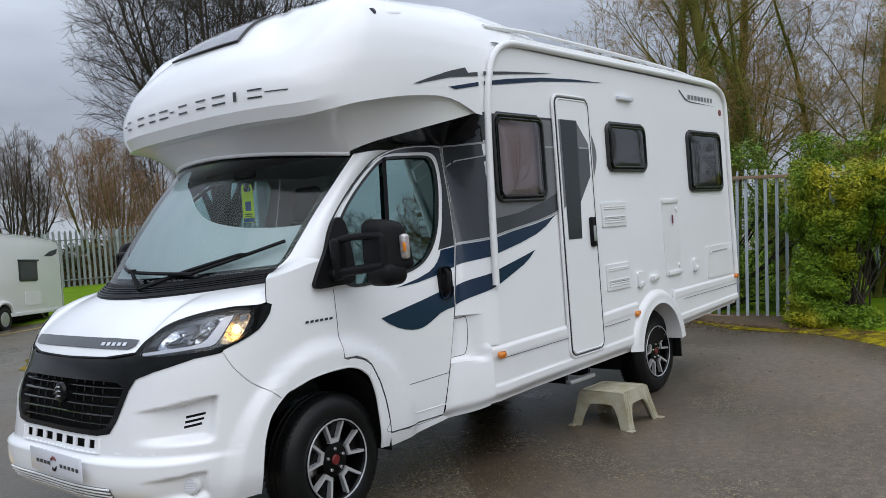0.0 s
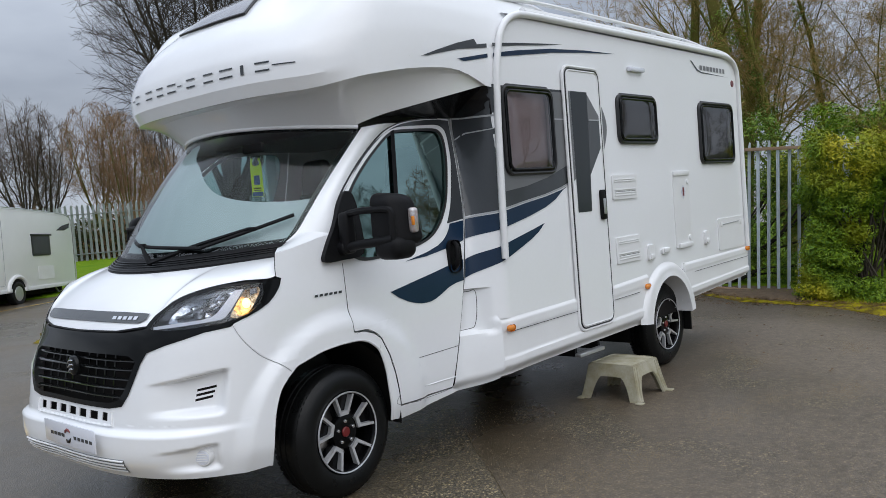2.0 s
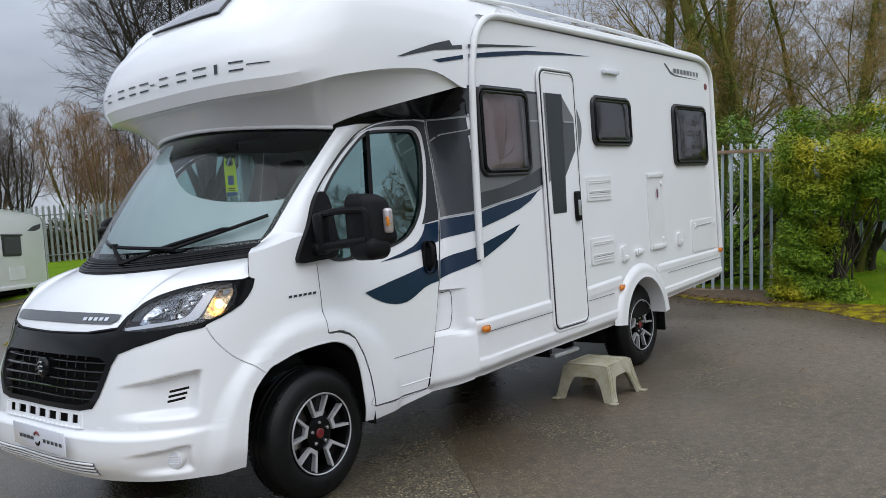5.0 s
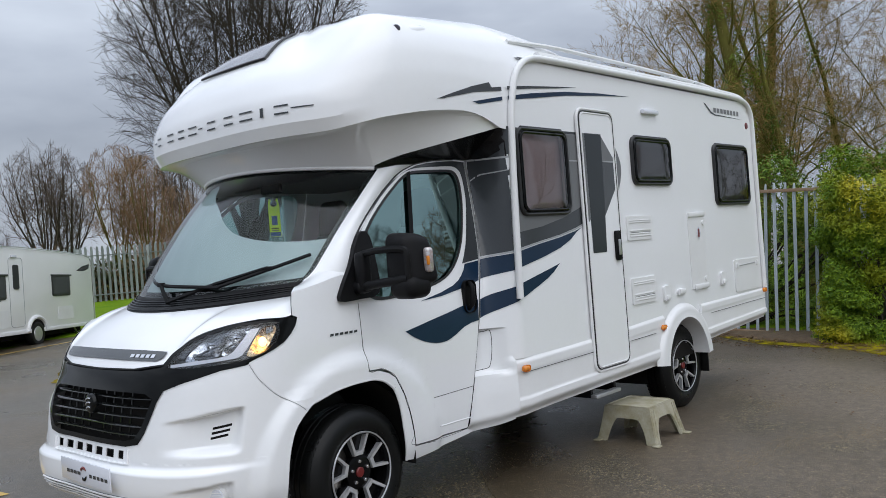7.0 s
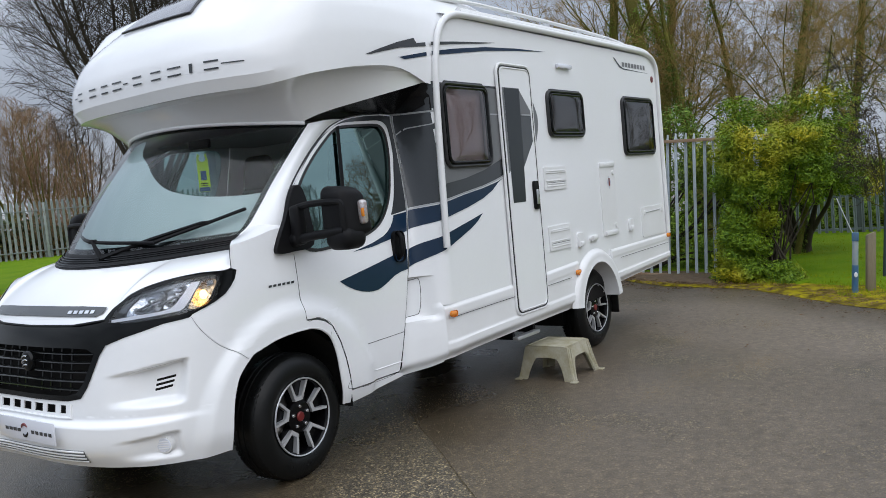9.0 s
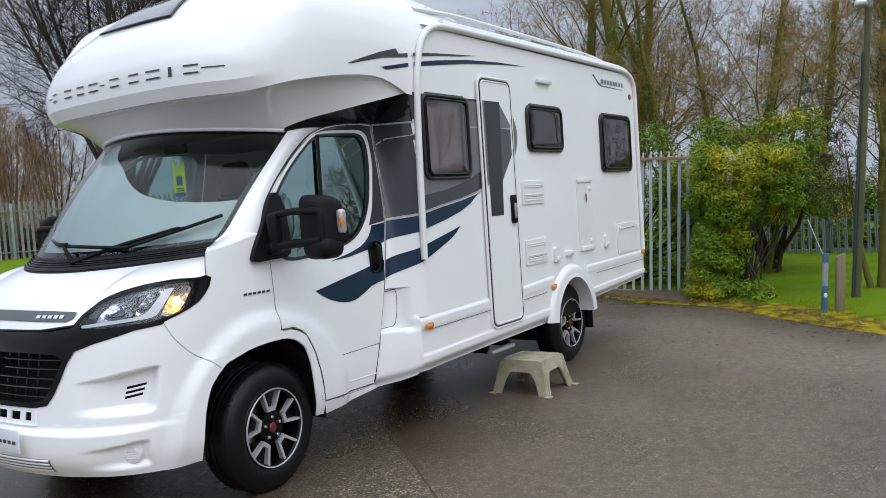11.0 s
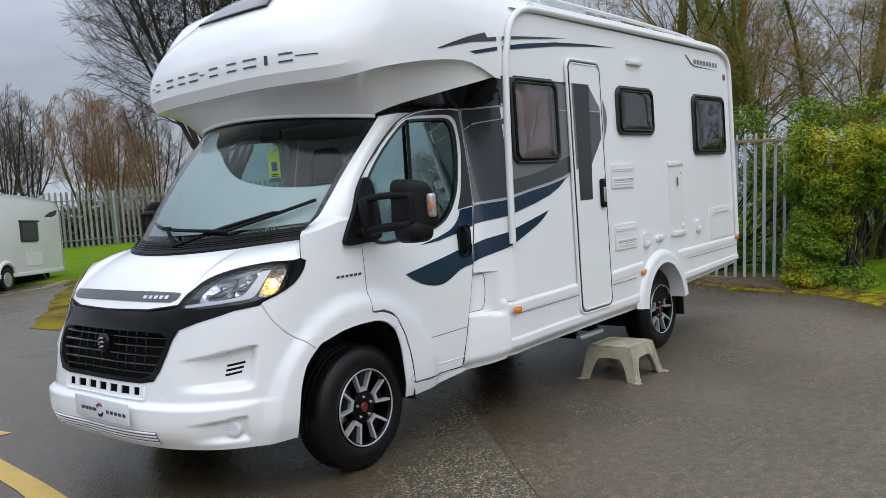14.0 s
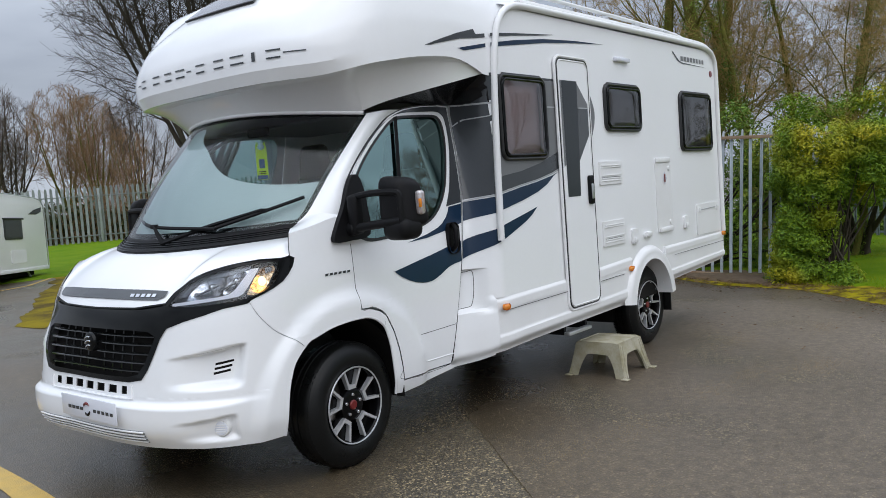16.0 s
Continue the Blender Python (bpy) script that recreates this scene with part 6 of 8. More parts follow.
    l.new(axes.outputs["Value"], far_off.inputs["Value"])
    l.new(far_off.outputs["Result"], newer.inputs["Fac"])
    l.new(newer.outputs["Color"], bare.inputs["Factor"])
    mix = n.new("ShaderNodeMix")
    mix.data_type = "RGBA"
    l.new(bare.outputs["Result"], mix.inputs["A"])
    l.new(lay_mix.outputs["Value"], mix.inputs["Factor"])
    l.new(stone.outputs["Color"], mix.inputs["B"])
    hue = n.new("ShaderNodeHueSaturation")
    val = n.new("ShaderNodeMapRange")
    val.inputs["From Min"].default_value, val.inputs["From Max"].default_value = 0.3, 0.7
    val.inputs["To Min"].default_value, val.inputs["To Max"].default_value = 0.75, 1.25
    l.new(fleck.outputs["Fac"], val.inputs["Value"])
    l.new(val.outputs["Result"], hue.inputs["Value"])
    l.new(mix.outputs["Result"], hue.inputs["Color"])
    dark = n.new("ShaderNodeHueSaturation")
    dv = n.new("ShaderNodeMapRange")
    dv.inputs["From Min"].default_value, dv.inputs["From Max"].default_value = 0.36, 0.62
    dv.inputs["To Min"].default_value, dv.inputs["To Max"].default_value = 0.58, 1.12
    l.new(damp.outputs["Fac"], dv.inputs["Value"])
    l.new(dv.outputs["Result"], dark.inputs["Value"])
    l.new(hue.outputs["Color"], dark.inputs["Color"])
    l.new(dark.outputs["Color"], p.inputs["Base Color"])
    wet = n.new("ShaderNodeMapRange")
    wet.inputs["From Min"].default_value, wet.inputs["From Max"].default_value = 0.38, 0.62
    wet.inputs["To Min"].default_value, wet.inputs["To Max"].default_value = 0.24, 0.50
    l.new(damp.outputs["Fac"], wet.inputs["Value"])
    l.new(wet.outputs["Result"], p.inputs["Roughness"])
    b = n.new("ShaderNodeBump")
    b.inputs["Distance"].default_value = 0.008
    l.new(lay_mix.outputs["Value"], b.inputs["Strength"])
    l.new(cells.outputs["Distance"], b.inputs["Height"])
    l.new(b.outputs["Normal"], p.inputs["Normal"])
    return m


def grass_material(name, a, b, c):
    m = material(name, a, 0.8, second=b, scale=1.7, amount=0.9, fine=160, bump=0.8, bump_scale=120, spec=0.04)
    return m


TARMAC = tarmac()
LAWN = grass_material("winter_lawn", (0.085, 0.175, 0.006), (0.15, 0.22, 0.010), None)
VERGE = material("mossy_verge", (0.30, 0.25, 0.010), 0.85, spec=0.05, second=(0.09, 0.065, 0.015), scale=5, amount=1.0, sharp=0.12, fine=120, bump=0.7, bump_scale=90)
SOIL = material("leaf_litter", (0.07, 0.045, 0.025), 0.9, second=(0.13, 0.09, 0.05), scale=14, amount=0.9, fine=120, bump=0.7, bump_scale=70)
YELLOW = material("worn_yellow_paint", (0.56, 0.36, 0.07), 0.55, second=(0.38, 0.27, 0.09), scale=9, amount=0.7, fine=150, bump=0.25, bump_scale=150)
single("ground", sheet(lambda x, y: (x, y, -25 * ease(28, 180, x) * ease(34, 8, y)), (-400, -100, -30, 0, 15, 28, 36, 48, 64, 85, 110, 140, 180, 250, 400), (-400, -100, -30, -10, 0, 8, 14, 20, 27, 34, 80, 400)), TARMAC, "wet worn grey-brown tarmac yard", "ground", kind="structure")


def flat(outline, z, bm=None):
    """A level sheet with the given (x, y) outline."""
    bm = bm or bmesh.new()
    loop = [Vector((x, y, 0)) for x, y in outline]
    vs = [bm.verts.new((x, y, z)) for x, y in outline]
    for tri in mathutils.geometry.tessellate_polygon([loop]):
        bm.faces.new([vs[i] for i in tri])
    bmesh.ops.recalc_face_normals(bm, faces=bm.faces)
    for f in bm.faces:
        if f.normal.z < 0:
            f.normal_flip()
    return bm


def bank(outline, rise, edge_z=-0.01, step=0.0):
    """A raised bed: a sheet with a soft, uneven edge that comes up out of the ground."""
    bm = flat(outline, 0)
    if step:
        xs, ys = [p[0] for p in outline], [p[1] for p in outline]
        for k, (lo, hi) in enumerate(((min(xs), max(xs)), (min(ys), max(ys)))):
            for i in range(1, int((hi - lo) / step)):
                at, no = Vector((0, 0, 0)), Vector((0, 0, 0))
                at[k], no[k] = lo + i * step, 1
                bmesh.ops.bisect_plane(bm, geom=bm.verts[:] + bm.edges[:] + bm.faces[:], plane_co=at, plane_no=no)
    edge = {v for e in bm.edges if e.is_boundary for v in e.verts}
    for v in bm.verts:
        v.co.z = edge_z if v in edge else rise(v.co.x, v.co.y)
    return bm


# painted arrow and bay line
single("road_arrow", flat([(-1.48, -1.2), (-1.237, 1.2), (-1.178, 1.76), (-1.139, 2.265), (-1.098, 2.835), (-1.058, 3.28), (-0.788, 3.235), (-0.84, 3.60), (-0.966, 4.40), (-1.03, 4.80), (-1.25, 4.1), (-1.45, 3.40), (-1.173, 3.34), (-1.272, 2.50), (-1.327, 1.80), (-1.385, 1.40), (-1.64, -1.2)], 0.004), YELLOW, "worn yellow painted arrow on the tarmac", "road marking", kind="structure", smooth=False)

single("bay_line", flat([(2.2, 15.10), (5.3, 16.65), (6.75, 18.45), (6.67, 18.5), (5.24, 16.73), (2.16, 15.19)], 0.004), YELLOW, "thin yellow bay line", "road marking", kind="structure", smooth=False)

STONE_DARK = material("seam_grit", (0.040, 0.033, 0.024), 0.9, spec=0.1, second=(0.13, 0.105, 0.065), scale=40, amount=0.9)
# seam between two surfacings, with grit gathered along it
rnd = random.Random(5)
seam_line = path_points([(1.31, 0.475, 0), (1.10, 0.24, 0), (0.98, 0.12, 0), (0.84, -0.07, 0), (0.72, -0.20, 0), (0.57, -0.38, 0), (0.375, -0.60, 0), (0.18, -0.83, 0), (0.07, -0.96, 0), (-0.2, -1.27, 0)], 120)
bm = bmesh.new()
rows = [(bm.verts.new((p.x - 0.002 + rnd.uniform(-0.006, 0.002), p.y + 0.002 + rnd.uniform(-0.004, 0.004), 0.0025)), bm.verts.new((p.x + 0.002 + rnd.uniform(-0.003, 0.005), p.y - 0.002, 0.0025))) for p in seam_line]
for a, b in zip(rows, rows[1:]):
    bm.faces.new((a[0], a[1], b[1], b[0]))
single("tarmac_seam", bm, STONE_DARK, "dark open seam between two tarmac lays", "seam", kind="structure", smooth=False)
# loose stones
STONE = material("loose_grit", (0.27, 0.21, 0.13), 0.8, spec=0.1, second=(0.15, 0.12, 0.08), scale=30, amount=0.9)
verts, faces = [], []
GRIT = [(3.36, -1.47), (3.2, -1.4), (2.86, -1.09), (2.3, -1.0), (4.07, -0.57), (4.9, -1.08), (0.75, -0.75), (1.3, -0.9)]
for _ in range(7000):
    k = rnd.random()
    if k < 0.6:
        g = rnd.choice(GRIT)
        x, y = g[0] + rnd.gauss(0, 0.16) + rnd.gauss(0, 0.1), g[1] + rnd.gauss(0, 0.10)
    elif k < 0.9:
        p = rnd.choice(seam_line)
        x, y = p.x + rnd.gauss(-0.1, 0.5), p.y + rnd.gauss(0, 0.5)
    else:
        x, y = rnd.uniform(-1.2, 4.5), rnd.uniform(-2.6, 0.3)
    r = rnd.uniform(0.002, 0.005)
    i = len(verts)
    a = rnd.uniform(0, 3)
    verts += [(x + r * math.cos(a + t), y + r * math.sin(a + t), 0.0) for t in (0, 2.1, 4.2)] + [(x, y, r * 0.7)]
    faces += [(i, i + 1, i + 3), (i + 1, i + 2, i + 3), (i + 2, i, i + 3)]


def raw(name, verts, faces, mat, label, category, kind="stuff", smooth=False):
    me = bpy.data.meshes.new(name)
    me.from_pydata(verts, [], faces)
    me.materials.append(mat)
    if smooth:
        me.polygons.foreach_set("use_smooth", [True] * len(me.polygons))
    return tagged(new(name, me), label, category, "", kind)


raw("loose_stones", verts, faces, STONE, "small brown stones scattered on the tarmac", "gravel")

# verge and lawn beyond the yard's edge
EDGE = [(9.6, 4.2), (8.35, 2.2), (7.75, 1.35), (7.36, 0.86), (7.30, 0.26), (7.12, -0.3), (6.62, -0.9), (6.12, -1.45), (5.75, -1.98), (5.2, -2.75), (4.5, -3.9), (3.9, -5.5), (3.5, -9), (3.4, -16)]


def edge_wobble(p, q, n=16):
    out = []
    for i in range(n):
        t = i / n
        x, y = p[0] + (q[0] - p[0]) * t, p[1] + (q[1] - p[1]) * t
        k = 0.07 * noise.noise((x * 3.1, y * 3.1, 0.3)) + 0.045 * noise.noise((x * 11, y * 11, 0.7))
        out.append((x + k, y + k * 0.5))
    return out


edge_line = [r for a, b in zip(EDGE, EDGE[1:]) for r in edge_wobble(a, b)]
single("verge", bank(edge_line + [(9, -16), (9, -9), (8.5, -5), (8.3, -3), (8.5, -1), (9.3, 1), (10, 4.2)], lambda x, y: 0.022 + 0.012 * noise.noise((x * 2, y * 2, 0)), 0.004, step=0.35), VERGE, "yellow mossy verge with leaf litter", "verge", kind="structure")
single("lawn", bank([(x + 0.55, y - 0.15) for x, y in edge_line[8:]] + [(28, -20), (28, 8), (12.5, 8), (9.6, 4.0)], lambda x, y: 0.055 + 0.02 * noise.noise((x, y, 0)), step=1.2), LAWN, "green winter lawn", "lawn", kind="structure")
FENCE_C, FENCE_D = Vector((13.1, 30.0, 0)), Vector((math.cos(radians(154)), math.sin(radians(154)), 0))


def left_rise(x, y):
    """The far grass climbs gently to the boundary fence."""
    d = (x - 6.5) * math.cos(radians(64)) + (y - 17) * math.sin(radians(64))
    return 0.02 + 0.40 * ease(0, 16, d) + 0.03 * noise.noise((x * 0.7, y * 0.7, 0))


left_edge = [(48, 52), (24, 18), (10.6, 5.6), (6.4, 8.4), (4.6, 10.6), (5.0, 13.0), (6.2, 15.4), (7.2, 17.9), (5.8, 18.2), (4.4, 17.4), (3.0, 16.6), (0, 18.5), (-14, 30)]
left_line = [r for a, b in zip(left_edge, left_edge[1:]) for r in edge_wobble(a, b, 6)]
single("far_grass", bank(left_line + [(-60, 60), (-60, 140), (140, 140)], left_rise, step=4.0), LAWN, "green grass bank up to the boundary fence", "grass", kind="structure")
MOSSY = material("brown_moss", (0.20, 0.155, 0.012), 0.9, spec=0.05, second=(0.075, 0.055, 0.018), scale=1.6, amount=1.0, fine=40, sharp=0.1)


def rough_edge(p, q, n=50):
    """A ragged line of moss between two corners."""
    out = []
    for i in range(n):
        x, y = p[0] + (q[0] - p[0]) * i / n, p[1] + (q[1] - p[1]) * i / n
        out.append((x + 0.28 * noise.noise((x * 1.1, y * 1.1, 4)) + 0.05 * noise.noise((x * 5, y * 5, 9)), y + 0.12 * noise.noise((x * 2, y * 2, 2))))
    return out



MOSS = [(6.7, 18.3), (5.4, 15.9), (4.0, 13.3), (2.45, 10.3), (1.95, 9.3), (2.1, 8.6), (2.9, 9.4), (5.6, 11.2), (6.4, 14.0), (7.5, 17.6)]
single("moss_patch", flat([r for a, b in zip(MOSS, MOSS[1:] + MOSS[:1]) for r in rough_edge(a, b)], 0.006), MOSSY, "brown mossy verge at the bay end", "verge", kind="structure")
# leaf litter along the fence foot
single("leaf_litter", bank([(7.35, 0.2), (7.6, 0.95), (8.0, 1.6), (8.5, 2.6), (8.75, 2.5), (8.6, 1.0), (8.4, 0.1), (8.0, -0.1)], lambda x, y: 0.062 + 0.02 * noise.noise((x * 6, y * 6, 0)), step=0.2), SOIL, "brown leaf litter at the fence foot", "soil", kind="structure")
# grass blades on verge and lawn
BLADE = material("grass_blade", (0.13, 0.24, 0.010), 0.7, spec=0.05, second=(0.30, 0.28, 0.02), scale=2.5, amount=0.9)
verts, faces = [], []


def blades(count, place, low, high, z0):
    for _ in range(count):
        x, y = place()
        if not place_ok(x, y):
            continue
        h, a, w = rnd.uniform(low, high), rnd.uniform(0, 6.28), rnd.uniform(0.003, 0.006)
        lx, ly = rnd.gauss(0, h * 0.35), rnd.gauss(0, h * 0.35)
        i = len(verts)
        verts.extend([(x - w * math.cos(a), y - w * math.sin(a), z0), (x + w * math.cos(a), y + w * math.sin(a), z0), (x + lx, y + ly, z0 + h)])
        faces.append((i, i + 1, i + 2))


def place_ok(x, y):
    k = curve_at([(-16, 3.4), (-9, 3.5), (-5.5, 3.9), (-3.9, 4.5), (-2.75, 5.2), (-1.98, 5.75), (-1.45, 6.12), (-0.9, 6.62), (-0.3, 7.12), (0.26, 7.3), (0.86, 7.36), (1.35, 7.75), (2.2, 8.35)], y)
    return x > k + 0.55 + 0.5 * noise.noise((x * 1.5, y * 1.5, 3))


blades(26000, lambda: (rnd.uniform(5.2, 10.5), rnd.uniform(-4.0, 0.6)), 0.012, 0.032, 0.035)
blades(12000, lambda: (rnd.uniform(7.0, 14), rnd.uniform(-6.0, 1.5)), 0.015, 0.04, 0.045)
LEAF = material("fallen_leaves", (0.20, 0.11, 0.04), 0.7, second=(0.09, 0.055, 0.025), scale=9, amount=1.0)
raw("grass_blades", verts, faces, BLADE, "short winter grass blades on verge and lawn", "grass")
# fallen leaves along the verge, at the fence foot and a few on the tarmac
verts, faces = [], []
for _ in range(2600):
    if rnd.random() < 0.75:
        p = rnd.choice(edge_line[:150])
        x, y = p[0] + rnd.gauss(0.12, 0.22), p[1] + rnd.gauss(0, 0.15)
    else:
        x, y = rnd.uniform(7.3, 8.6), rnd.uniform(0.0, 2.4)
    z, w, a = rnd.uniform(0.03, 0.045) if place_ok(x + 0.6, y) else 0.006, rnd.uniform(0.010, 0.024), rnd.uniform(0, 6.28)
    c, d = math.cos(a) * w, math.sin(a) * w
    i = len(verts)
    verts += [(x - c, y - d, z), (x + d * 0.5, y - c * 0.5, z + 0.006), (x + c, y + d, z + 0.004), (x - d * 0.5, y + c * 0.5, z + 0.008)]
    faces += [(i, i + 1, i + 2), (i, i + 2, i + 3)]
for _ in range(60):
    x, y = rnd.uniform(3.0, 6.5), rnd.uniform(-2.5, 1.0)
    if place_ok(x, y):
        continue
    w, a = rnd.uniform(0.012, 0.035), rnd.uniform(0, 6.28)
    c, d = math.cos(a) * w, math.sin(a) * w
    i = len(verts)
    verts += [(x - c, y - d, 0.003), (x + d * 0.3, y - c * 0.3, 0.009), (x + c, y + d, 0.005), (x - d * 0.3, y + c * 0.3, 0.008)]
    faces += [(i, i + 1, i + 2), (i, i + 2, i + 3)]
raw("fallen_leaves", verts, faces, LEAF, "brown fallen leaves along the mossy verge", "leaves")

# ---- fences ----
GALV = material("galvanised_steel", (0.58, 0.63, 0.66), 0.5, metal=0.2, second=(0.46, 0.50, 0.53), scale=7, amount=0.8, per_piece=0.12)
GALV_DARK = material("weathered_green_steel", (0.17, 0.20, 0.21), 0.5, metal=0.3, second=(0.13, 0.17, 0.16), scale=5, amount=0.8, per_piece=0.15)


GALV_OLD = material("dull_galvanised_steel", (0.30, 0.325, 0.33), 0.55, metal=0.25, second=(0.21, 0.235, 0.22), scale=3, amount=0.9, per_piece=0.2)
RUST = material("rusty_flat_bar", (0.22, 0.13, 0.07), 0.8, second=(0.30, 0.22, 0.15), scale=6, amount=0.9)


def pale_mesh(h, w, name, mat):
    """A pressed palisade pale: a shallow W-section with a pointed, notched top."""
    bm = bmesh.new()
    sec = [(-w / 2, 0.012), (-w * 0.28, -0.006), (0, 0.008), (w * 0.28, -0.006), (w / 2, 0.012)]
    tops = [h - 0.13, h - 0.03, h - 0.02, h - 0.03, h - 0.13]
    for dy in (0.0, 0.003):
        lo = [bm.verts.new((x, y + dy, 0)) for x, y in sec]
        hi = [bm.verts.new((x, y + dy, t)) for (x, y), t in zip(sec, tops)]
        for i in range(4):
            bm.faces.new((lo[i], lo[i + 1], hi[i + 1], hi[i]))
    return mesh_of(bm, name, mat, False)


def fence(label, start, way, count, pitch, h, w, mat, base, rails, group, post_every=12, rail_mat=None):
    """A run of palisade from start along way."""
    f = thing("palisade_fence", label, "fence", tuple(start), group)
    d = Vector(way).normalized()
    ang = math.atan2(d.y, d.x)
    me = pale_mesh(h, w, "pale", mat)
    r = random.Random(count)
    for i in range(count):
        ob = new("pale", me)
        ob.parent = f
        p = d * (i * pitch)
        ob.matrix_basis = pose(p.x, p.y, base(Vector(start) + p) + r.uniform(-0.012, 0.012), r.uniform(-0.6, 0.6), r.uniform(-0.5, 0.5), math.degrees(ang))
    length = (count - 1) * pitch
    mid = d * length / 2
    nrm = Vector((-d.y, d.x, 0))
    for z in rails:
        part("rail", box((-length / 2 - 0.1, 0.012, z - 0.022), (length / 2 + 0.1, 0.045, z + 0.022), 0.003), rail_mat or mat, f).matrix_basis = Matrix.Translation(Vector(start) + mid + Vector((0, 0, base(Vector(start) + mid)))) @ Matrix.Rotation(ang, 4, "Z")
    for i in range(0, count, post_every):
        p = Vector(start) + d * (i * pitch + pitch / 2)
        part("post", box((-0.05, 0.05, 0), (0.05, 0.12, h - 0.1), 0.004), mat, f).matrix_basis = Matrix.Translation(p + Vector((0, 0, base(p)))) @ Matrix.Rotation(ang, 4, "Z")
    return f


LEAN = 3.3         # the yard falls across: what stands outside it leans by this much from the yard's own upright
fence("galvanised steel palisade fence beside the shrub", (8.28, -0.20, 0), (0, 1, 0), 30, 0.135, 2.13, 0.044, GALV, lambda p: 0.0, (0.06, 2.0), "boundary fences", 28, RUST).matrix_basis = pose(8.28, -0.20, -0.095, LEAN, 0, 0)
left_start = FENCE_C - FENCE_D * 12
fence("grey steel palisade boundary fence behind the caravan", tuple(left_start), FENCE_D, 150, 0.21, 2.4, 0.105, GALV_OLD, lambda p: left_rise(p.x, p.y) - 0.05, (0.35, 2.0), "boundary fences", 13)
fence("weathered green-grey palisade fence beyond the lawn", (14.0, 2.2, 0), (-0.03, -1, 0), 90, 0.13, 0.98, 0.062, GALV_DARK, lambda p: -0.08, (0.20, 0.84), "boundary fences", 20)

# ---- posts and pole on the verge ----
WOOD = material("weathered_post_wood", (0.24, 0.20, 0.13), 0.85, second=(0.14, 0.12, 0.08), scale=8, amount=0.9, stretch=(1, 1, 0.15), bump=0.4, bump_scale=60)
POLE = material("mossy_pole_wood", (0.055, 0.065, 0.035), 0.85, second=(0.11, 0.115, 0.04), scale=3, amount=0.9, stretch=(1, 1, 0.3), bump=0.4, bump_scale=40)
BLUE = material("chipped_blue_paint", (0.035, 0.13, 0.28), 0.5, second=(0.10, 0.15, 0.18), scale=12, amount=0.7)
DUCT = material("weathered_duct_plastic", (0.020, 0.032, 0.042), 0.55, second=(0.035, 0.045, 0.05), scale=6, amount=0.8)
PALE_BLUE = material("faded_blue_grey_paint", (0.20, 0.27, 0.32), 0.55, second=(0.32, 0.34, 0.35), scale=12, amount=0.8)

post = thing("bollard", "chipped blue and white metal post with a thin whip rod", "bollard", (6.93, -1.555, 0.02))
part("shaft", lathe([(0.0, 0.0), (0.058, 0.0), (0.058, 0.36), (0.0, 0.36)], (6.93, -1.555, 0.02), "z", 14), BLUE, post)
part("shaft_upper", lathe([(0.0, 0.36), (0.055, 0.36), (0.054, 0.66), (0.05, 0.68), (0.0, 0.68)], (6.93, -1.555, 0.02), "z", 14), PALE_BLUE, post, "faded pale upper part")
part("reflector", lathe([(0.0, -0.068), (0.03, -0.066), (0.034, -0.054)], (6.90, -1.555, 0.26), "y", 14), PLATE_WHITE, post).matrix_basis = Matrix.Translation((6.9, -1.555, 0.26)) @ Matrix.Rotation(radians(-60), 4, "Z") @ Matrix.Translation((-6.9, 1.555, -0.26))
part("cap", box((6.875, -1.61, 0.69), (6.985, -1.50, 0.80), 0.01), BLUE, post)
part("whip_rod", tube([(6.93, -1.555, 0.72), (7.0, -1.36, 1.0), (7.06, -1.20, 1.24)], 0.008, 6), ALUMINIUM, post, "thin leaning rod")
post.matrix_basis = pose(6.74, -1.565, 0.02, LEAN, 0, 0) @ Matrix.Diagonal((0.58, 0.58, 0.86, 1))
wood = box((-0.05, -0.045, 0), (0.05, 0.045, 0.66), 0.01)
for v in wood.verts:
    v.co.x += 0.03 * v.co.z
    if v.co.z > 0.55:
        v.co.z += 0.05 * noise.noise(v.co * 9)
single("wooden_post", wood, WOOD, "weathered square wooden post on the verge", "post").matrix_basis = pose(6.88, -1.70, 0.0, LEAN, 0, 20)

pole = thing("utility_pole", "dark mossy wooden utility pole on the lawn", "utility pole", (7.82, -1.775, 0))
part("pole_shaft", tube([(7.82, -1.755 - 0.07 * z, z) for z in (0, 1.2, 2.5, 4, 7.5)], [0.042, 0.040, 0.038, 0.036, 0.033], 16), POLE, pole)
part("cable_cover", tube([(7.79, -1.712 - 0.07 * z, z) for z in (0.02, 1.0, 2.0, 2.05, 3.0)], [0.019, 0.018, 0.017, 0.011, 0.010], 8), DUCT, pole, "dark blue-black cable cover")
part("band", lathe([(0.036, 3.50), (0.047, 3.51), (0.047, 3.59), (0.036, 3.60)], (7.82, -2.0, 0), "z", 18), GALV_DARK, pole, "steel band")
lantern = part("lantern", box((7.70, -2.0, 3.52), (7.84, -1.86, 3.60), 0.03, 3), ALUMINIUM, pole, "pale lantern on a short arm")
part("bracket", tube([(7.82, -2.03, 3.54), (7.80, -1.95, 3.56)], 0.016, 8), GALV_DARK, lantern)

# ---- touring caravan ----
CARAVAN_WHITE = material("caravan_white", (0.82, 0.825, 0.82), 0.3, second=(0.74, 0.745, 0.735), scale=1.2, amount=0.6)


CARAVAN_PANE = material("grey_tinted_acrylic", (0.085, 0.095, 0.10), 0.15, second=(0.06, 0.068, 0.072), scale=2, coat=0.4)


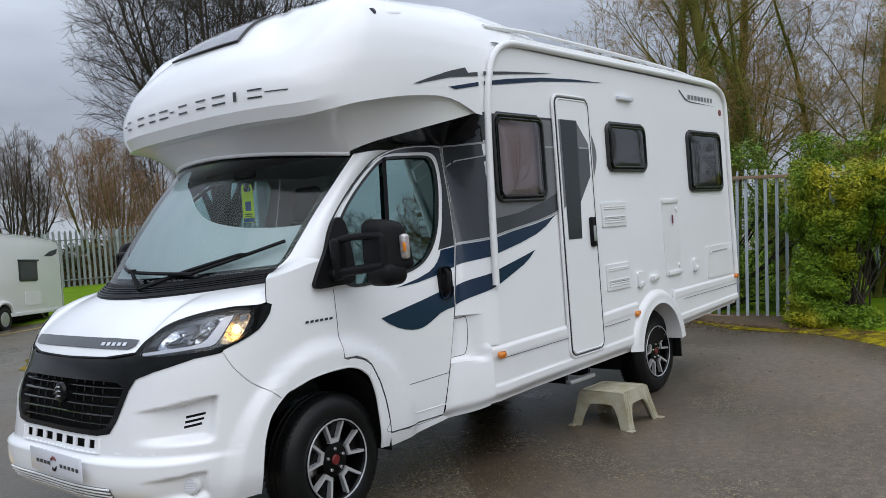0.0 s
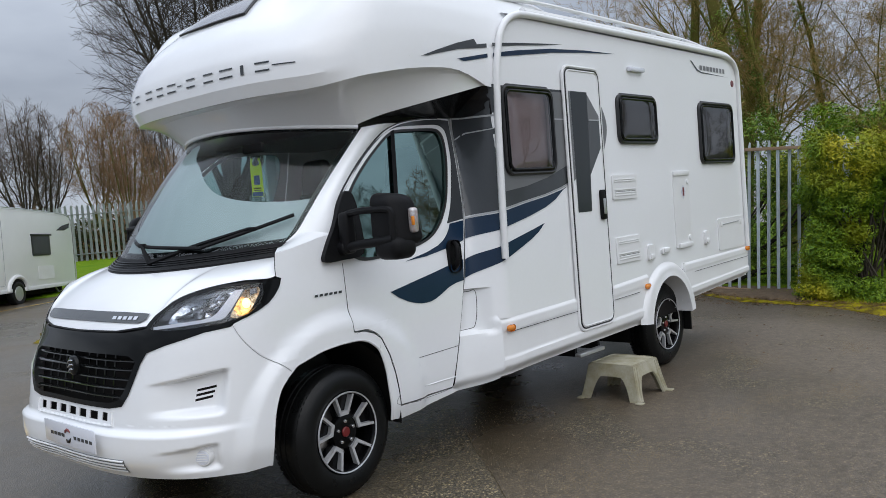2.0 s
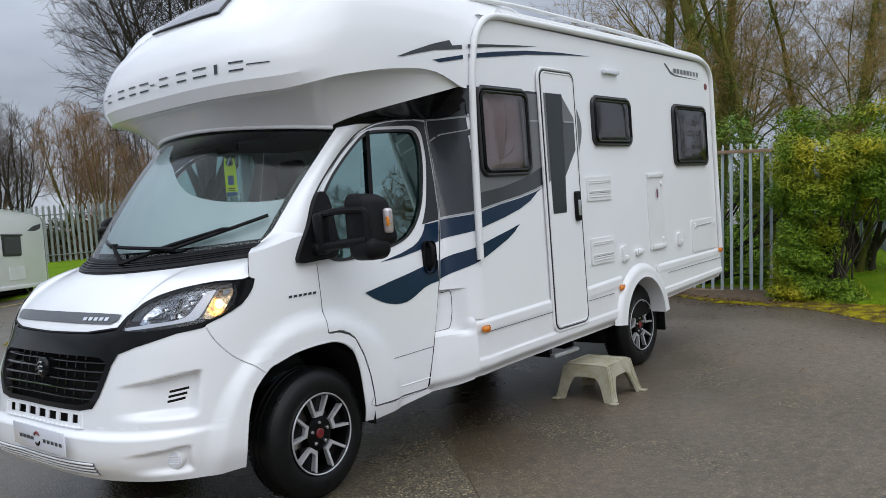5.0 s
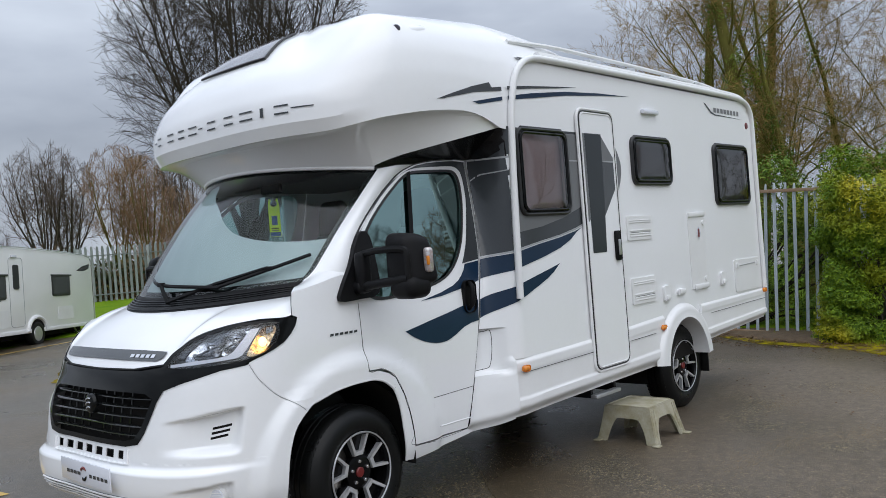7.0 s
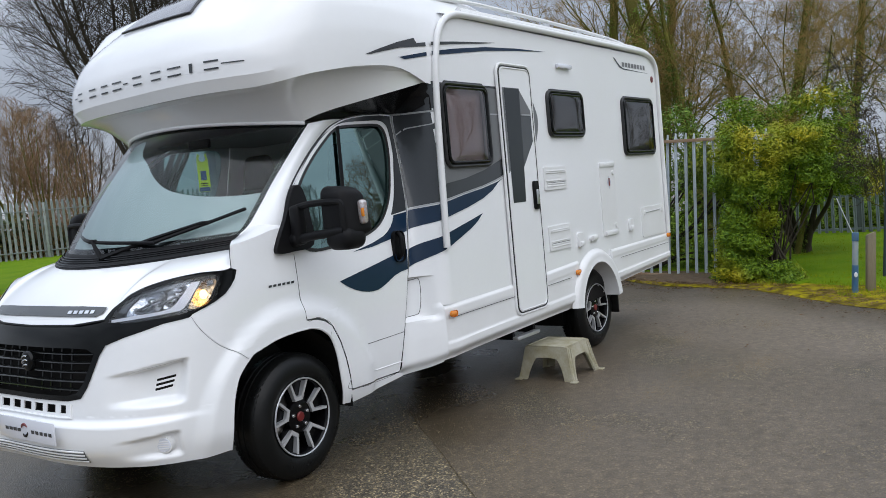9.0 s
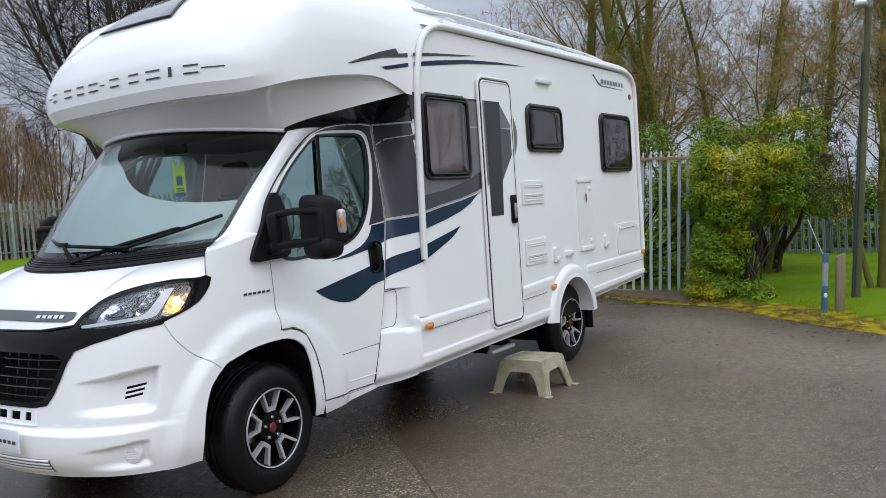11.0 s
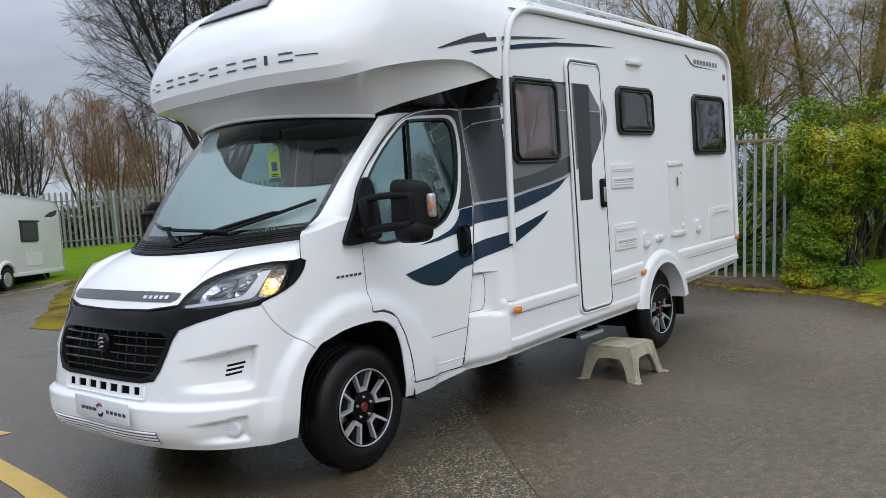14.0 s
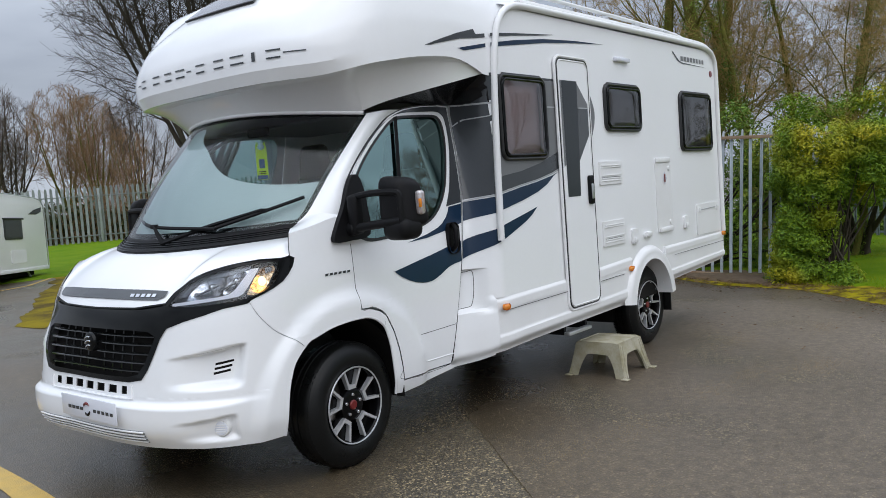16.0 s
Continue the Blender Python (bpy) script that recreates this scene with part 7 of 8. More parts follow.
def caravan():
    """Single-axle touring caravan, its long side towards the yard; local x runs from nose to tail."""
    c = thing("touring_caravan", "white single-axle touring caravan with dark side windows", "caravan", (0, 0, 0))
    side_line = [(0.05, 0.42), (0.0, 0.75), (0.06, 1.1), (0.22, 1.5), (0.45, 1.9), (0.75, 2.25), (1.1, 2.47), (1.6, 2.57), (2.6, 2.58), (4.5, 2.53), (5.9, 2.46), (6.2, 2.40), (6.32, 2.25), (6.36, 1.9), (6.36, 0.42)]
    body = panel(side_line, None, -2.2)
    bmesh.ops.bevel(body, geom=[e for e in body.edges if e.is_manifold and abs(e.calc_face_angle(0)) > 1.2], offset=0.05, segments=3, profile=0.5, affect="EDGES")
    part("body", body, CARAVAN_WHITE, c, "white caravan body")
    part("trim_rail", tube([(x, -0.008, z) for x, z in side_line], 0.016, 6), SILVER_DECAL, c)
    part("chassis", box((0.3, 0.3, 0.22), (6.1, 1.9, 0.42)), UNDERBODY, c)
    for a, b, e, d in ((0.97, 1.25, 1.94, 1.86), (4.05, 1.28, 4.98, 1.86)):
        w = part("window", panel(rounded(a, b, e, d, 0.07), None, 0.02), SEAL, c, "dark acrylic window")
        part("pane", panel(rounded(a + 0.06, b + 0.06, e - 0.06, d - 0.06, 0.05), lambda x, z: (x, -0.022, z)), CARAVAN_PANE, w)
        part("window_head", box((a - 0.03, -0.03, d - 0.03), (e + 0.1, 0, d + 0.02), 0.006), SEAL, w)
    part("door_window", panel(rounded(2.27, 1.50, 2.51, 2.12, 0.06), None, 0.016), SEAL, c)
    part("door_line", tube([(x, -0.004, z) for x, z in rounded(2.10, 0.55, 2.70, 2.3, 0.1) + rounded(2.10, 0.55, 2.70, 2.3, 0.1)[:1]], 0.006, 5), SILVER_DECAL, c)
    part("swoosh_film", panel([(0.35, 0.90), (1.25, 1.02), (1.75, 1.24), (1.1, 1.22), (0.55, 1.18)], lambda x, z: (x, -0.005, z)), GREY_DECAL, c, "grey swoosh")
    part("swoosh_film", panel([(5.4, 1.98), (5.85, 1.98), (6.15, 2.06), (6.2, 2.2), (5.75, 2.12)], lambda x, z: (x, -0.005, z)), GREY_DECAL, c, "grey swoosh")
    for k in range(4):
        part("letter_bar", panel([(0.72 + 0.11 * k, 1.09), (0.80 + 0.11 * k, 1.10), (0.80 + 0.11 * k, 1.15), (0.72 + 0.11 * k, 1.14)], lambda x, z: (x, -0.009, z)), PLATE_WHITE, c)
    part("locker_hatch", panel(rounded(4.3, 0.62, 5.1, 0.98, 0.03), None, 0.012), WHITE_PLASTIC, c)
    part("vent_hatch", panel(rounded(1.45, 0.55, 2.0, 0.98, 0.03), None, 0.012), WHITE_PLASTIC, c)
    part("lamp", box((2.2, -0.04, 2.30), (2.42, 0, 2.36), 0.01), PLATE_WHITE, c)
    part("skirt", box((0.3, -0.02, 0.36), (6.34, 0.02, 0.46), 0.008), WHITE_PLASTIC, c)
    # front window band
    part("front_window", panel(rounded(0.22, 1.02, 1.98, 1.75, 0.1), lambda y, z: (curve_at([(0.7, -0.022), (1.1, 0.038), (1.5, 0.198), (1.9, 0.428)], z), y, z)), SKYLIGHT, c, "dark panoramic front window")
    for y in (-0.03, 2.0):
        wheel = part("wheel", lathe([(0.0, 0.0), (0.10, -0.01), (0.19, 0.0), (0.20, 0.02), (0.20, 0.12), (0.0, 0.12)], (3.22, y, 0.32), "y", 28), ALUMINIUM, c, "alloy wheel")
        part("tyre", lathe([(0.195, 0.005), (0.25, -0.01), (0.30, 0.005), (0.32, 0.04), (0.32, 0.14), (0.29, 0.17), (0.19, 0.16)], (3.22, y, 0.32), "y", 32), RUBBER, wheel)
    part("wheel_spat", tube([(3.22 + 0.42 * math.cos(a), -0.01, 0.40 + 0.36 * math.sin(a)) for a in span(0, math.pi, 20)], 0.055, 8), WHITE_PLASTIC, c)
    part("wheel_well", panel([(3.22 + 0.40 * math.cos(a), 0.36 + 0.36 * math.sin(a)) for a in span(0, math.pi, 20)], lambda x, z: (x, -0.006, z)), UNDERBODY, c)
    for x in (0.75, 5.6):
        leg = part("corner_steady", tube([(x, 0.25, 0.36), (x + 0.25, 0.2, 0.02)], 0.025, 6), ALUMINIUM, c)
        part("steady_foot", box((x + 0.17, 0.12, 0.0), (x + 0.33, 0.28, 0.03)), ALUMINIUM, leg)
    part("tow_frame", tube([(-1.1, 1.1, 0.42), (0.4, 0.5, 0.38)], 0.035, 6), STEEL, c)
    part("tow_frame", tube([(-1.1, 1.1, 0.42), (0.4, 1.7, 0.38)], 0.035, 6), STEEL, c)
    part("roof_light", box((2.8, 0.8, 2.56), (3.4, 1.4, 2.68), 0.03), WHITE_PLASTIC, c)
    c.matrix_basis = pose(2.33, 15.22, 0.07, 0, 2.0, 42) @ Matrix.Diagonal((1, 1, 0.92, 1))
    return c


caravan()

# ---- trees ----
BARK = material("grey_brown_bark", (0.066, 0.053, 0.042), 0.9, spec=0.1, second=(0.045, 0.042, 0.030), scale=5, amount=0.9, bump=0.4, bump_scale=40)
BARK_GREEN = material("algae_green_bark", (0.115, 0.100, 0.030), 0.9, spec=0.1, second=(0.16, 0.155, 0.035), scale=4, amount=0.9, bump=0.4, bump_scale=40)
TWIG = material("purple_brown_twigs", (0.15, 0.115, 0.090), 0.9, spec=0.1, second=(0.075, 0.06, 0.05), scale=3, amount=0.9)
BARK_RED = material("russet_twigs", (0.27, 0.17, 0.095), 0.9, spec=0.1, second=(0.19, 0.12, 0.07), scale=3, amount=0.9)
BARK_GOLD = material("golden_twigs", (0.36, 0.24, 0.08), 0.9, spec=0.1, second=(0.22, 0.15, 0.06), scale=3, amount=0.9)


def branch(verts, faces, pts, radii, sides):
    """Adds a tapered limb."""
    base = len(verts)
    for i, p in enumerate(pts):
        d = (pts[min(i + 1, len(pts) - 1)] - pts[max(i - 1, 0)]).normalized()
        s = d.cross(Vector((0.31, 0.2, 0.93))).normalized()
        u = d.cross(s)
        for k in range(sides):
            a = 2 * math.pi * k / sides
            verts.append(p + radii[i] * (math.cos(a) * s + math.sin(a) * u))
    for i in range(len(pts) - 1):
        for k in range(sides):
            a, b = base + i * sides + k, base + i * sides + (k + 1) % sides
            faces.append((a, b, b + sides, a + sides))


def grow(out, r, start, way, length, radius, level, spec):
    """Grows a limb and what springs from it; spec rows: (children, length ratio, spread degrees, rise)."""
    n = (7, 6, 5, 3, 1)[min(level, 4)]
    pts, radii, p, d = [start], [radius], start.copy(), way.normalized()
    kids, ratio, spread, rise = spec[min(level, len(spec) - 1)][:4]
    slim = spec[0][4]
    for i in range(n):
        wob = (0.08, 0.15, 0.15, 0.16, 0.16)[min(level, 4)]
        d = (d + Vector((r.gauss(0, wob), r.gauss(0, wob), r.gauss(0, wob) + rise))).normalized()
        p = p + d * (length / n)
        pts.append(p.copy())
        radii.append(max(radius * (1 - 0.80 * (i + 1) / n), 0.0018))
    n = len(pts) - 1
    if n < 1:
        return
    branch(*out[0 if level < 3 else 1], pts, radii, (9, 6, 4, 3, 3)[min(level, 4)])
    if level >= len(spec) - 1:
        return
    for k in range(kids):
        t = r.uniform(0.28 if level else 0.22, 1.0)
        f = t * n
        i = min(int(f), n - 1)
        at = pts[i].lerp(pts[i + 1], f - i)
        along = (pts[i + 1] - pts[i]).normalized()
        a = r.uniform(0, 2 * math.pi)
        s = along.cross(Vector((0.2, 0.4, 0.9))).normalized()
        out_way = math.cos(a) * s + math.sin(a) * along.cross(s)
        ang = radians(spread * r.uniform(0.6, 1.3))
        grow(out, r, at, along * math.cos(ang) + out_way * math.sin(ang), length * ratio * r.uniform(0.6, 1.15) * (1.15 - 0.5 * t), max(radii[i] * (slim, 0.5, 0.55, 0.6)[min(level, 3)], 0.0028), level + 1, spec)


def leaf_cloud(count, r, clumps, size):
    """Small folded leaves in clumps: rows of (centre, radii)."""
    verts, faces = [], []
    for _ in range(count):
        c, rad = r.choice(clumps)
        v = Vector((r.gauss(0, 1), r.gauss(0, 1), r.gauss(0, 1))).normalized() * (r.random() ** 0.3)
        p = Vector(c) + Vector((v.x * rad[0], v.y * rad[1], v.z * rad[2]))
        p += Vector((noise.noise(p * 2.3), noise.noise(p * 2.3 + Vector((9, 0, 0))), noise.noise(p * 2.3 + Vector((0, 9, 0))))) * 0.25 * rad[0]
        nrm = (v + Vector((r.gauss(0, 0.6), r.gauss(0, 0.6), r.gauss(0.5, 0.5)))).normalized()
        a = nrm.cross(Vector((r.gauss(0, 1), r.gauss(0, 1), r.gauss(-0.8, 0.6)))).normalized()
        b = nrm.cross(a)
        s = size * r.uniform(0.6, 1.3)
        i = len(verts)
        verts.extend([p - a * s * 0.6, p + b * s * 0.22 + nrm * s * 0.08, p + a * s * 0.8, p - b * s * 0.22 + nrm * s * 0.08])
        faces.extend([(i, i + 1, i + 2), (i, i + 2, i + 3)])
    return verts, faces


def leaf_material(name, a, b, c):
    m = bpy.data.materials.new(name)
    m.use_nodes = True
    n, l = m.node_tree.nodes, m.node_tree.links
    p = n["Principled BSDF"]
    geo, ramp, coord, patch, mix = (n.new(k) for k in ("ShaderNodeNewGeometry", "ShaderNodeValToRGB", "ShaderNodeTexCoord", "ShaderNodeTexNoise", "ShaderNodeMix"))
    ramp.color_ramp.elements[0].color, ramp.color_ramp.elements[1].color = (*a, 1), (*b, 1)
    l.new(geo.outputs["Random Per Island"], ramp.inputs["Fac"])
    patch.inputs["Scale"].default_value = 1.1
    l.new(coord.outputs["Object"], patch.inputs["Vector"])
    rr = n.new("ShaderNodeMapRange")
    rr.inputs["From Min"].default_value, rr.inputs["From Max"].default_value = 0.48, 0.68
    l.new(patch.outputs["Fac"], rr.inputs["Value"])
    mix.data_type = "RGBA"
    l.new(rr.outputs["Result"], mix.inputs["Factor"])
    l.new(ramp.outputs["Color"], mix.inputs["A"])
    mix.inputs["B"].default_value = (*c, 1)
    l.new(mix.outputs["Result"], p.inputs["Base Color"])
    p.inputs["Roughness"].default_value = 0.6
    p.inputs["Specular IOR Level"].default_value = 0.3
    p.inputs["Subsurface Weight"].default_value = 0.0
    return m


IVY = leaf_material("ivy_leaves", (0.05, 0.11, 0.010), (0.15, 0.24, 0.02), (0.22, 0.24, 0.015))
HEDGE = leaf_material("dark_hedge_leaves", (0.022, 0.036, 0.010), (0.06, 0.08, 0.02), (0.07, 0.06, 0.02))
SHRUB = leaf_material("shrub_leaves", (0.055, 0.125, 0.006), (0.20, 0.31, 0.012), (0.42, 0.36, 0.010))



def mesh_raw(name, verts, faces, mat):
    me = bpy.data.meshes.new(name)
    me.from_pydata([tuple(v) for v in verts], [], faces)
    me.materials.append(mat)
    me.polygons.foreach_set("use_smooth", [True] * len(me.polygons))
    return me


def child(name, me, parent, label=""):
    ob = new(name, me)
    ob.parent = parent
    return tagged(ob, label)


def bare_tree(seed, height, trunk, spec, label, bark, twigs, lean=(0, 0), ivy=0, group="bare trees", trunk_share=0.55):
    """A leafless tree at the origin: trunk with limbs, and its crown of fine twigs; ivy up the trunk where asked."""
    r = random.Random(seed)
    t = thing("tree", label, "tree", (0, 0, 0), group)
    wood, fine = ([], []), ([], [])
    grow((wood, fine), r, Vector((0, 0, -0.1)), Vector((lean[0], lean[1], 1)), height * trunk_share, trunk, 0, spec)
    child("trunk", mesh_raw("trunk", *wood, bark), t, "")
    child("crown", mesh_raw("crown", *fine, twigs), t, "bare twigs")
    if ivy:
        core = [sum(wood[0][9 * k:9 * k + 9], Vector()) / 9 for k in range(8)]
        clumps = []
        for _ in range(60):
            f = r.uniform(0.1, 6.4)
            at = core[int(f)].lerp(core[int(f) + 1], f - int(f))
            clumps.append((tuple(at + Vector((r.gauss(0, 0.08), r.gauss(0, 0.08), 0))), (r.uniform(0.14, 0.26), r.uniform(0.14, 0.26), r.uniform(0.25, 0.5))))
        child("ivy", mesh_raw("ivy", *leaf_cloud(ivy, r, clumps, 0.048), IVY), t, "ivy climbing the trunk")
    return t


def fan_tree(seed, height, girth, half, low, label, bark, twigs, counts=(9, 22, 8, 4), twig=0.006, droop=0.0, group="bare trees"):
    """A leafless tree whose limbs fan out from a short trunk and end on a rounded crown from the height low to the top."""
    r = random.Random(seed)
    t = thing("tree", label, "tree", (0, 0, 0), group)
    wood, fine = ([], []), ([], [])
    zc, rz = (height + low) / 2, (height - low) / 2

    def out(p):
        return (p.x * p.x + p.y * p.y) / half ** 2 + ((p.z - zc) / rz) ** 2 > r.uniform(0.88, 1.08)

    def shoot(start, way, length, r0, r1, steps, rise, wob, sides):
        pts, d = [start], way.normalized()
        for _ in range(steps):
            d = (d + Vector((r.gauss(0, wob), r.gauss(0, wob), r.gauss(0, wob) + rise))).normalized()
            p = pts[-1] + d * (length / steps)
            if out(p):
                break
            pts.append(p)
        if len(pts) > 1:
            m = len(pts) - 1
            branch(*fine, pts, [r0 + (r1 - r0) * i / m for i in range(m + 1)], sides)
        return pts

    def spring(pts, f, angle):
        i = min(int(f * (len(pts) - 1)), len(pts) - 2)
        at = pts[i].lerp(pts[i + 1], f * (len(pts) - 1) - i)
        along = (pts[i + 1] - pts[i]).normalized()
        a = r.uniform(0, 2 * math.pi)
        s = along.cross(Vector((0.21, 0.4, 0.89))).normalized()
        side_way = math.cos(a) * s + math.sin(a) * along.cross(s)
        k = radians(angle * r.uniform(0.7, 1.3))
        return at, along * math.cos(k) + side_way * math.sin(k)

    branch(*wood, [Vector((0, 0, -0.1)), Vector((0.01, 0, height * 0.1)), Vector((0.0, 0.03, height * 0.24))], [girth * 1.15, girth * 0.9, girth * 0.6], 9)
    n = counts[0]
    for k in range(n):
        polar = radians((18, 52, 74, 40, 62, 30)[k % 6] * r.uniform(0.85, 1.1))
        az = 2.4 * k + r.uniform(-0.3, 0.3)
        end = Vector((half * math.sin(polar) * math.cos(az), half * math.sin(polar) * math.sin(az), zc + rz * math.cos(polar))) * 0.98
        a = Vector((0, 0, height * r.uniform(0.08, 0.23)))
        mid = Vector((end.x * 0.62, end.y * 0.62, a.z + (end.z - a.z) * (0.34 + droop)))
        limb = []
        for i in range(12):
            f = i / 11
            q = a * (1 - f) ** 2 + mid * 2 * f * (1 - f) + end * f * f
            limb.append(q + Vector((r.gauss(0, 1), r.gauss(0, 1), 0)) * 0.012 * height * f * (1 - f))
        branch(*wood, limb, [girth * (0.42 - 0.38 * i / 11) for i in range(12)], 6)
        for _ in range(counts[1]):
            f = r.uniform(0.25, 1.0)
            at, way = spring(limb, f, 44)
            second = shoot(at, way, 0.30 * height * (1.05 - 0.6 * f) * r.uniform(0.6, 1.15), girth * 0.05 + twig * 1.5, twig * 1.5, 7, 0.10 - droop, 0.13, 4)
            if len(second) < 2:
                continue
            for _ in range(counts[2]):
                third = shoot(*spring(second, r.uniform(0.15, 1.0), 42), 0.115 * height * r.uniform(0.5, 1.1), twig * 1.4, twig, 4, 0.09 - droop, 0.17, 3)
                if len(third) < 2:
                    continue
                for _ in range(counts[3]):
                    shoot(*spring(third, r.uniform(0.1, 1.0), 40), 0.06 * height * r.uniform(0.5, 1.1), twig, twig * 0.6, 2, 0.08 - droop, 0.16, 3)
    child("trunk", mesh_raw("trunk", *wood, bark), t, "")
    child("crown", mesh_raw("crown", *fine, twigs), t, "bare twigs")
    return t


def plant(tree, x, y, z=0.0, turn=0.0, size=1.0, first=False):
    """Sets the built tree at its place, or a copy of it."""
    m = Matrix.Translation((x, y, z)) @ Matrix.Rotation(radians(turn), 4, "Z") @ Matrix.Scale(size, 4)
    if first:
        tree.matrix_basis = m
        return tree
    t = copy_thing(tree, Matrix.Translation((x, y, z)) @ Matrix.Rotation(radians(turn), 4, "Z"))
    t.scale = (size, size, size)
    return t


TALL = [(21, 0.43, 44, 0.06, 0.20), (12, 0.46, 44, 0.05), (9, 0.52, 44, 0.04), (4, 0.62, 42, 0.02), (0, 0, 0, 0.0)]
OPEN = [(9, 0.55, 46, 0.09, 0.26), (8, 0.55, 42, 0.05), (7, 0.52, 42, 0.02), (4, 0.6, 40, 0.0), (0, 0, 0, 0.0)]
# tall ivy-clad trees behind the near fence
ivy_tree = plant(bare_tree(11, 17, 0.19, TALL, "tall bare tree with an ivy-clad trunk behind the fence", BARK_GREEN, BARK_GOLD, (0.01, 0.02), 9000), 12.2, 2.75, 0.05, 0, 1.0, True)
gold_tree = plant(bare_tree(23, 14, 0.12, TALL, "tall bare tree with golden twigs", BARK_GREEN, BARK_GOLD, (0.05, -0.03), 4200), 13.6, 1.0, 0.05, 0, 1.0, True)
plant(ivy_tree, 13.0, 3.5, 0.05, 250, 0.85)
plant(gold_tree, 16.5, 0.2, 0.05, 20, 1.1)
plant(ivy_tree, 16.2, 4.3, 0.05, 130, 1.0)
plant(gold_tree, 14.5, 2.3, 0.05, 150, 1.0)
plant(gold_tree, 15.0, 1.6, 0.05, 200, 0.8)
plant(gold_tree, 12.0, 1.7, 0.05, 95, 0.8)
plant(gold_tree, 18.0, -1.0, 0.05, 40, 0.9)
plant(gold_tree, 14.6, -1.3, 0.05, 260, 0.85)
plant(gold_tree, 16.8, -2.2, 0.05, 170, 0.9)
plant(gold_tree, 20.5, -2.0, 0.05, 80, 0.8)
# leaning tree on the lawn
plant(bare_tree(37, 4.6, 0.085, OPEN, "bare forked tree on the lawn beside the pole", BARK_GREEN, BARK, (0.03, -0.05), 0), 8.80, -1.93, 0.03, 0, 1.0, True)
plant(bare_tree(38, 3.6, 0.045, OPEN, "slim bare tree on the lawn leaning towards the shrub", BARK_GREEN, BARK, (0.0, 0.30), 0), 8.74, -1.83, 0.03, 0, 1.0, True)
plant(gold_tree, 10.63, -0.07, 0.03, 300, 0.45)
# broad tree beyond the motorhome
plant(fan_tree(41, 13.0, 0.22, 4.15, 2.4, "broad bare tree beyond the motorhome", BARK, BARK, (16, 21, 9, 4), 0.0048, 0.07), 10.9, 17.2, 0.1, 0, 1.0, True)
# far trees behind the boundary fence
vase = plant(fan_tree(53, 9.6, 0.20, 2.5, 1.5, "bare round-headed tree behind the boundary fence", BARK, TWIG, (10, 13, 6, 3), 0.0058), 15.9, 45.2, 0.2, 0, 1.0, True)
red = plant(fan_tree(61, 8.6, 0.15, 2.1, 1.2, "bare russet-twigged tree behind the boundary fence", BARK_GREEN, BARK_RED, (10, 13, 6, 3), 0.0060), 17.8, 40.0, 0.2, 0, 1.0, True)
for x, y, a, s, t in ((16.9, 44.8, 140, 0.95, vase), (18.4, 38.2, 120, 0.92, red), (17.3, 35.8, 200, 0.86, red), (18.9, 34.4, 90, 0.80, vase), (16.6, 31.6, 210, 0.62, red), (15.4, 51.7, 30, 0.52, vase), (13.6, 51.0, 310, 0.46, red), (11.8, 52.5, 70, 0.50, vase)):
    plant(t, x, y, 0.2, a, s)
# trees behind the camera, seen in the windows
for x, y, a, s, t in ((4, -19, 20, 0.9, vase), (9, -17, 140, 1.0, red), (-2, -22, 70, 1.0, vase), (14, -15, 260, 0.9, vase), (19, -13, 40, 1.0, red)):
    plant(t, x, y, 0.0, a, s)

# hedge of brushwood behind the boundary fence, and scrub
r = random.Random(77)
verts, faces = [], []
for i in range(8500):
    k = r.uniform(-16, 26)
    p = FENCE_C + FENCE_D * k * -1 + Vector((0.44, 0.9, 0)) * r.uniform(0.8, 6.0)
    h = r.uniform(1.0, 3.6) * (0.65 + 0.5 * noise.noise((k * 0.35, 0, 0)))
    p.z = 0.3
    top = p + Vector((r.gauss(0, 0.75), r.gauss(0, 0.75), max(h, 0.5)))
    branch(verts, faces, [p, p.lerp(top, 0.5) + Vector((r.gauss(0, 0.12), r.gauss(0, 0.12), 0)), top], [0.018, 0.012, 0.005], 3)
raw("brushwood", verts, faces, BARK_RED, "russet bare brushwood behind the boundary fence", "brushwood")
clumps = []
for i in range(200):
    p = FENCE_C - FENCE_D * r.uniform(-14, 22) + Vector((0.44, 0.9, 0)) * r.uniform(0.7, 2.4)
    clumps.append(((p.x, p.y, 0.4 + r.uniform(0.1, 1.4)), (r.uniform(0.6, 1.1), r.uniform(0.5, 0.8), r.uniform(0.4, 0.8))))
v, f = leaf_cloud(26000, r, clumps, 0.2)
raw("hedge", v, f, HEDGE, "dark green hedge behind the boundary fence", "hedge")

# overgrown shrub on the fence, and ivy behind the pales


def shrub(seed, base, clumps, count, size, mat, label, name="shrub", every=2, girth=0.03):
    r = random.Random(seed)
    s = thing(name, label, "shrub", base)
    b = Vector(base)
    wood = ([], [])
    for c, rad in clumps[::every]:
        tip = Vector(c)
        branch(*wood, [b + Vector((r.gauss(0, 0.12), r.gauss(0, 0.12), 0)), b.lerp(tip, 0.5) + Vector((r.gauss(0, 0.1), r.gauss(0, 0.1), 0.1)), tip], [girth, girth * 0.6, 0.008], 5)
    inv = Matrix.Translation(-b)
    child("stem", mesh_raw("stem", [inv @ p for p in wood[0]], wood[1], BARK), s)
    v, f = leaf_cloud(count, r, clumps, size)
    child("foliage", mesh_raw("foliage", [inv @ p for p in v], f, mat), s, "dense small leaves")
    return s


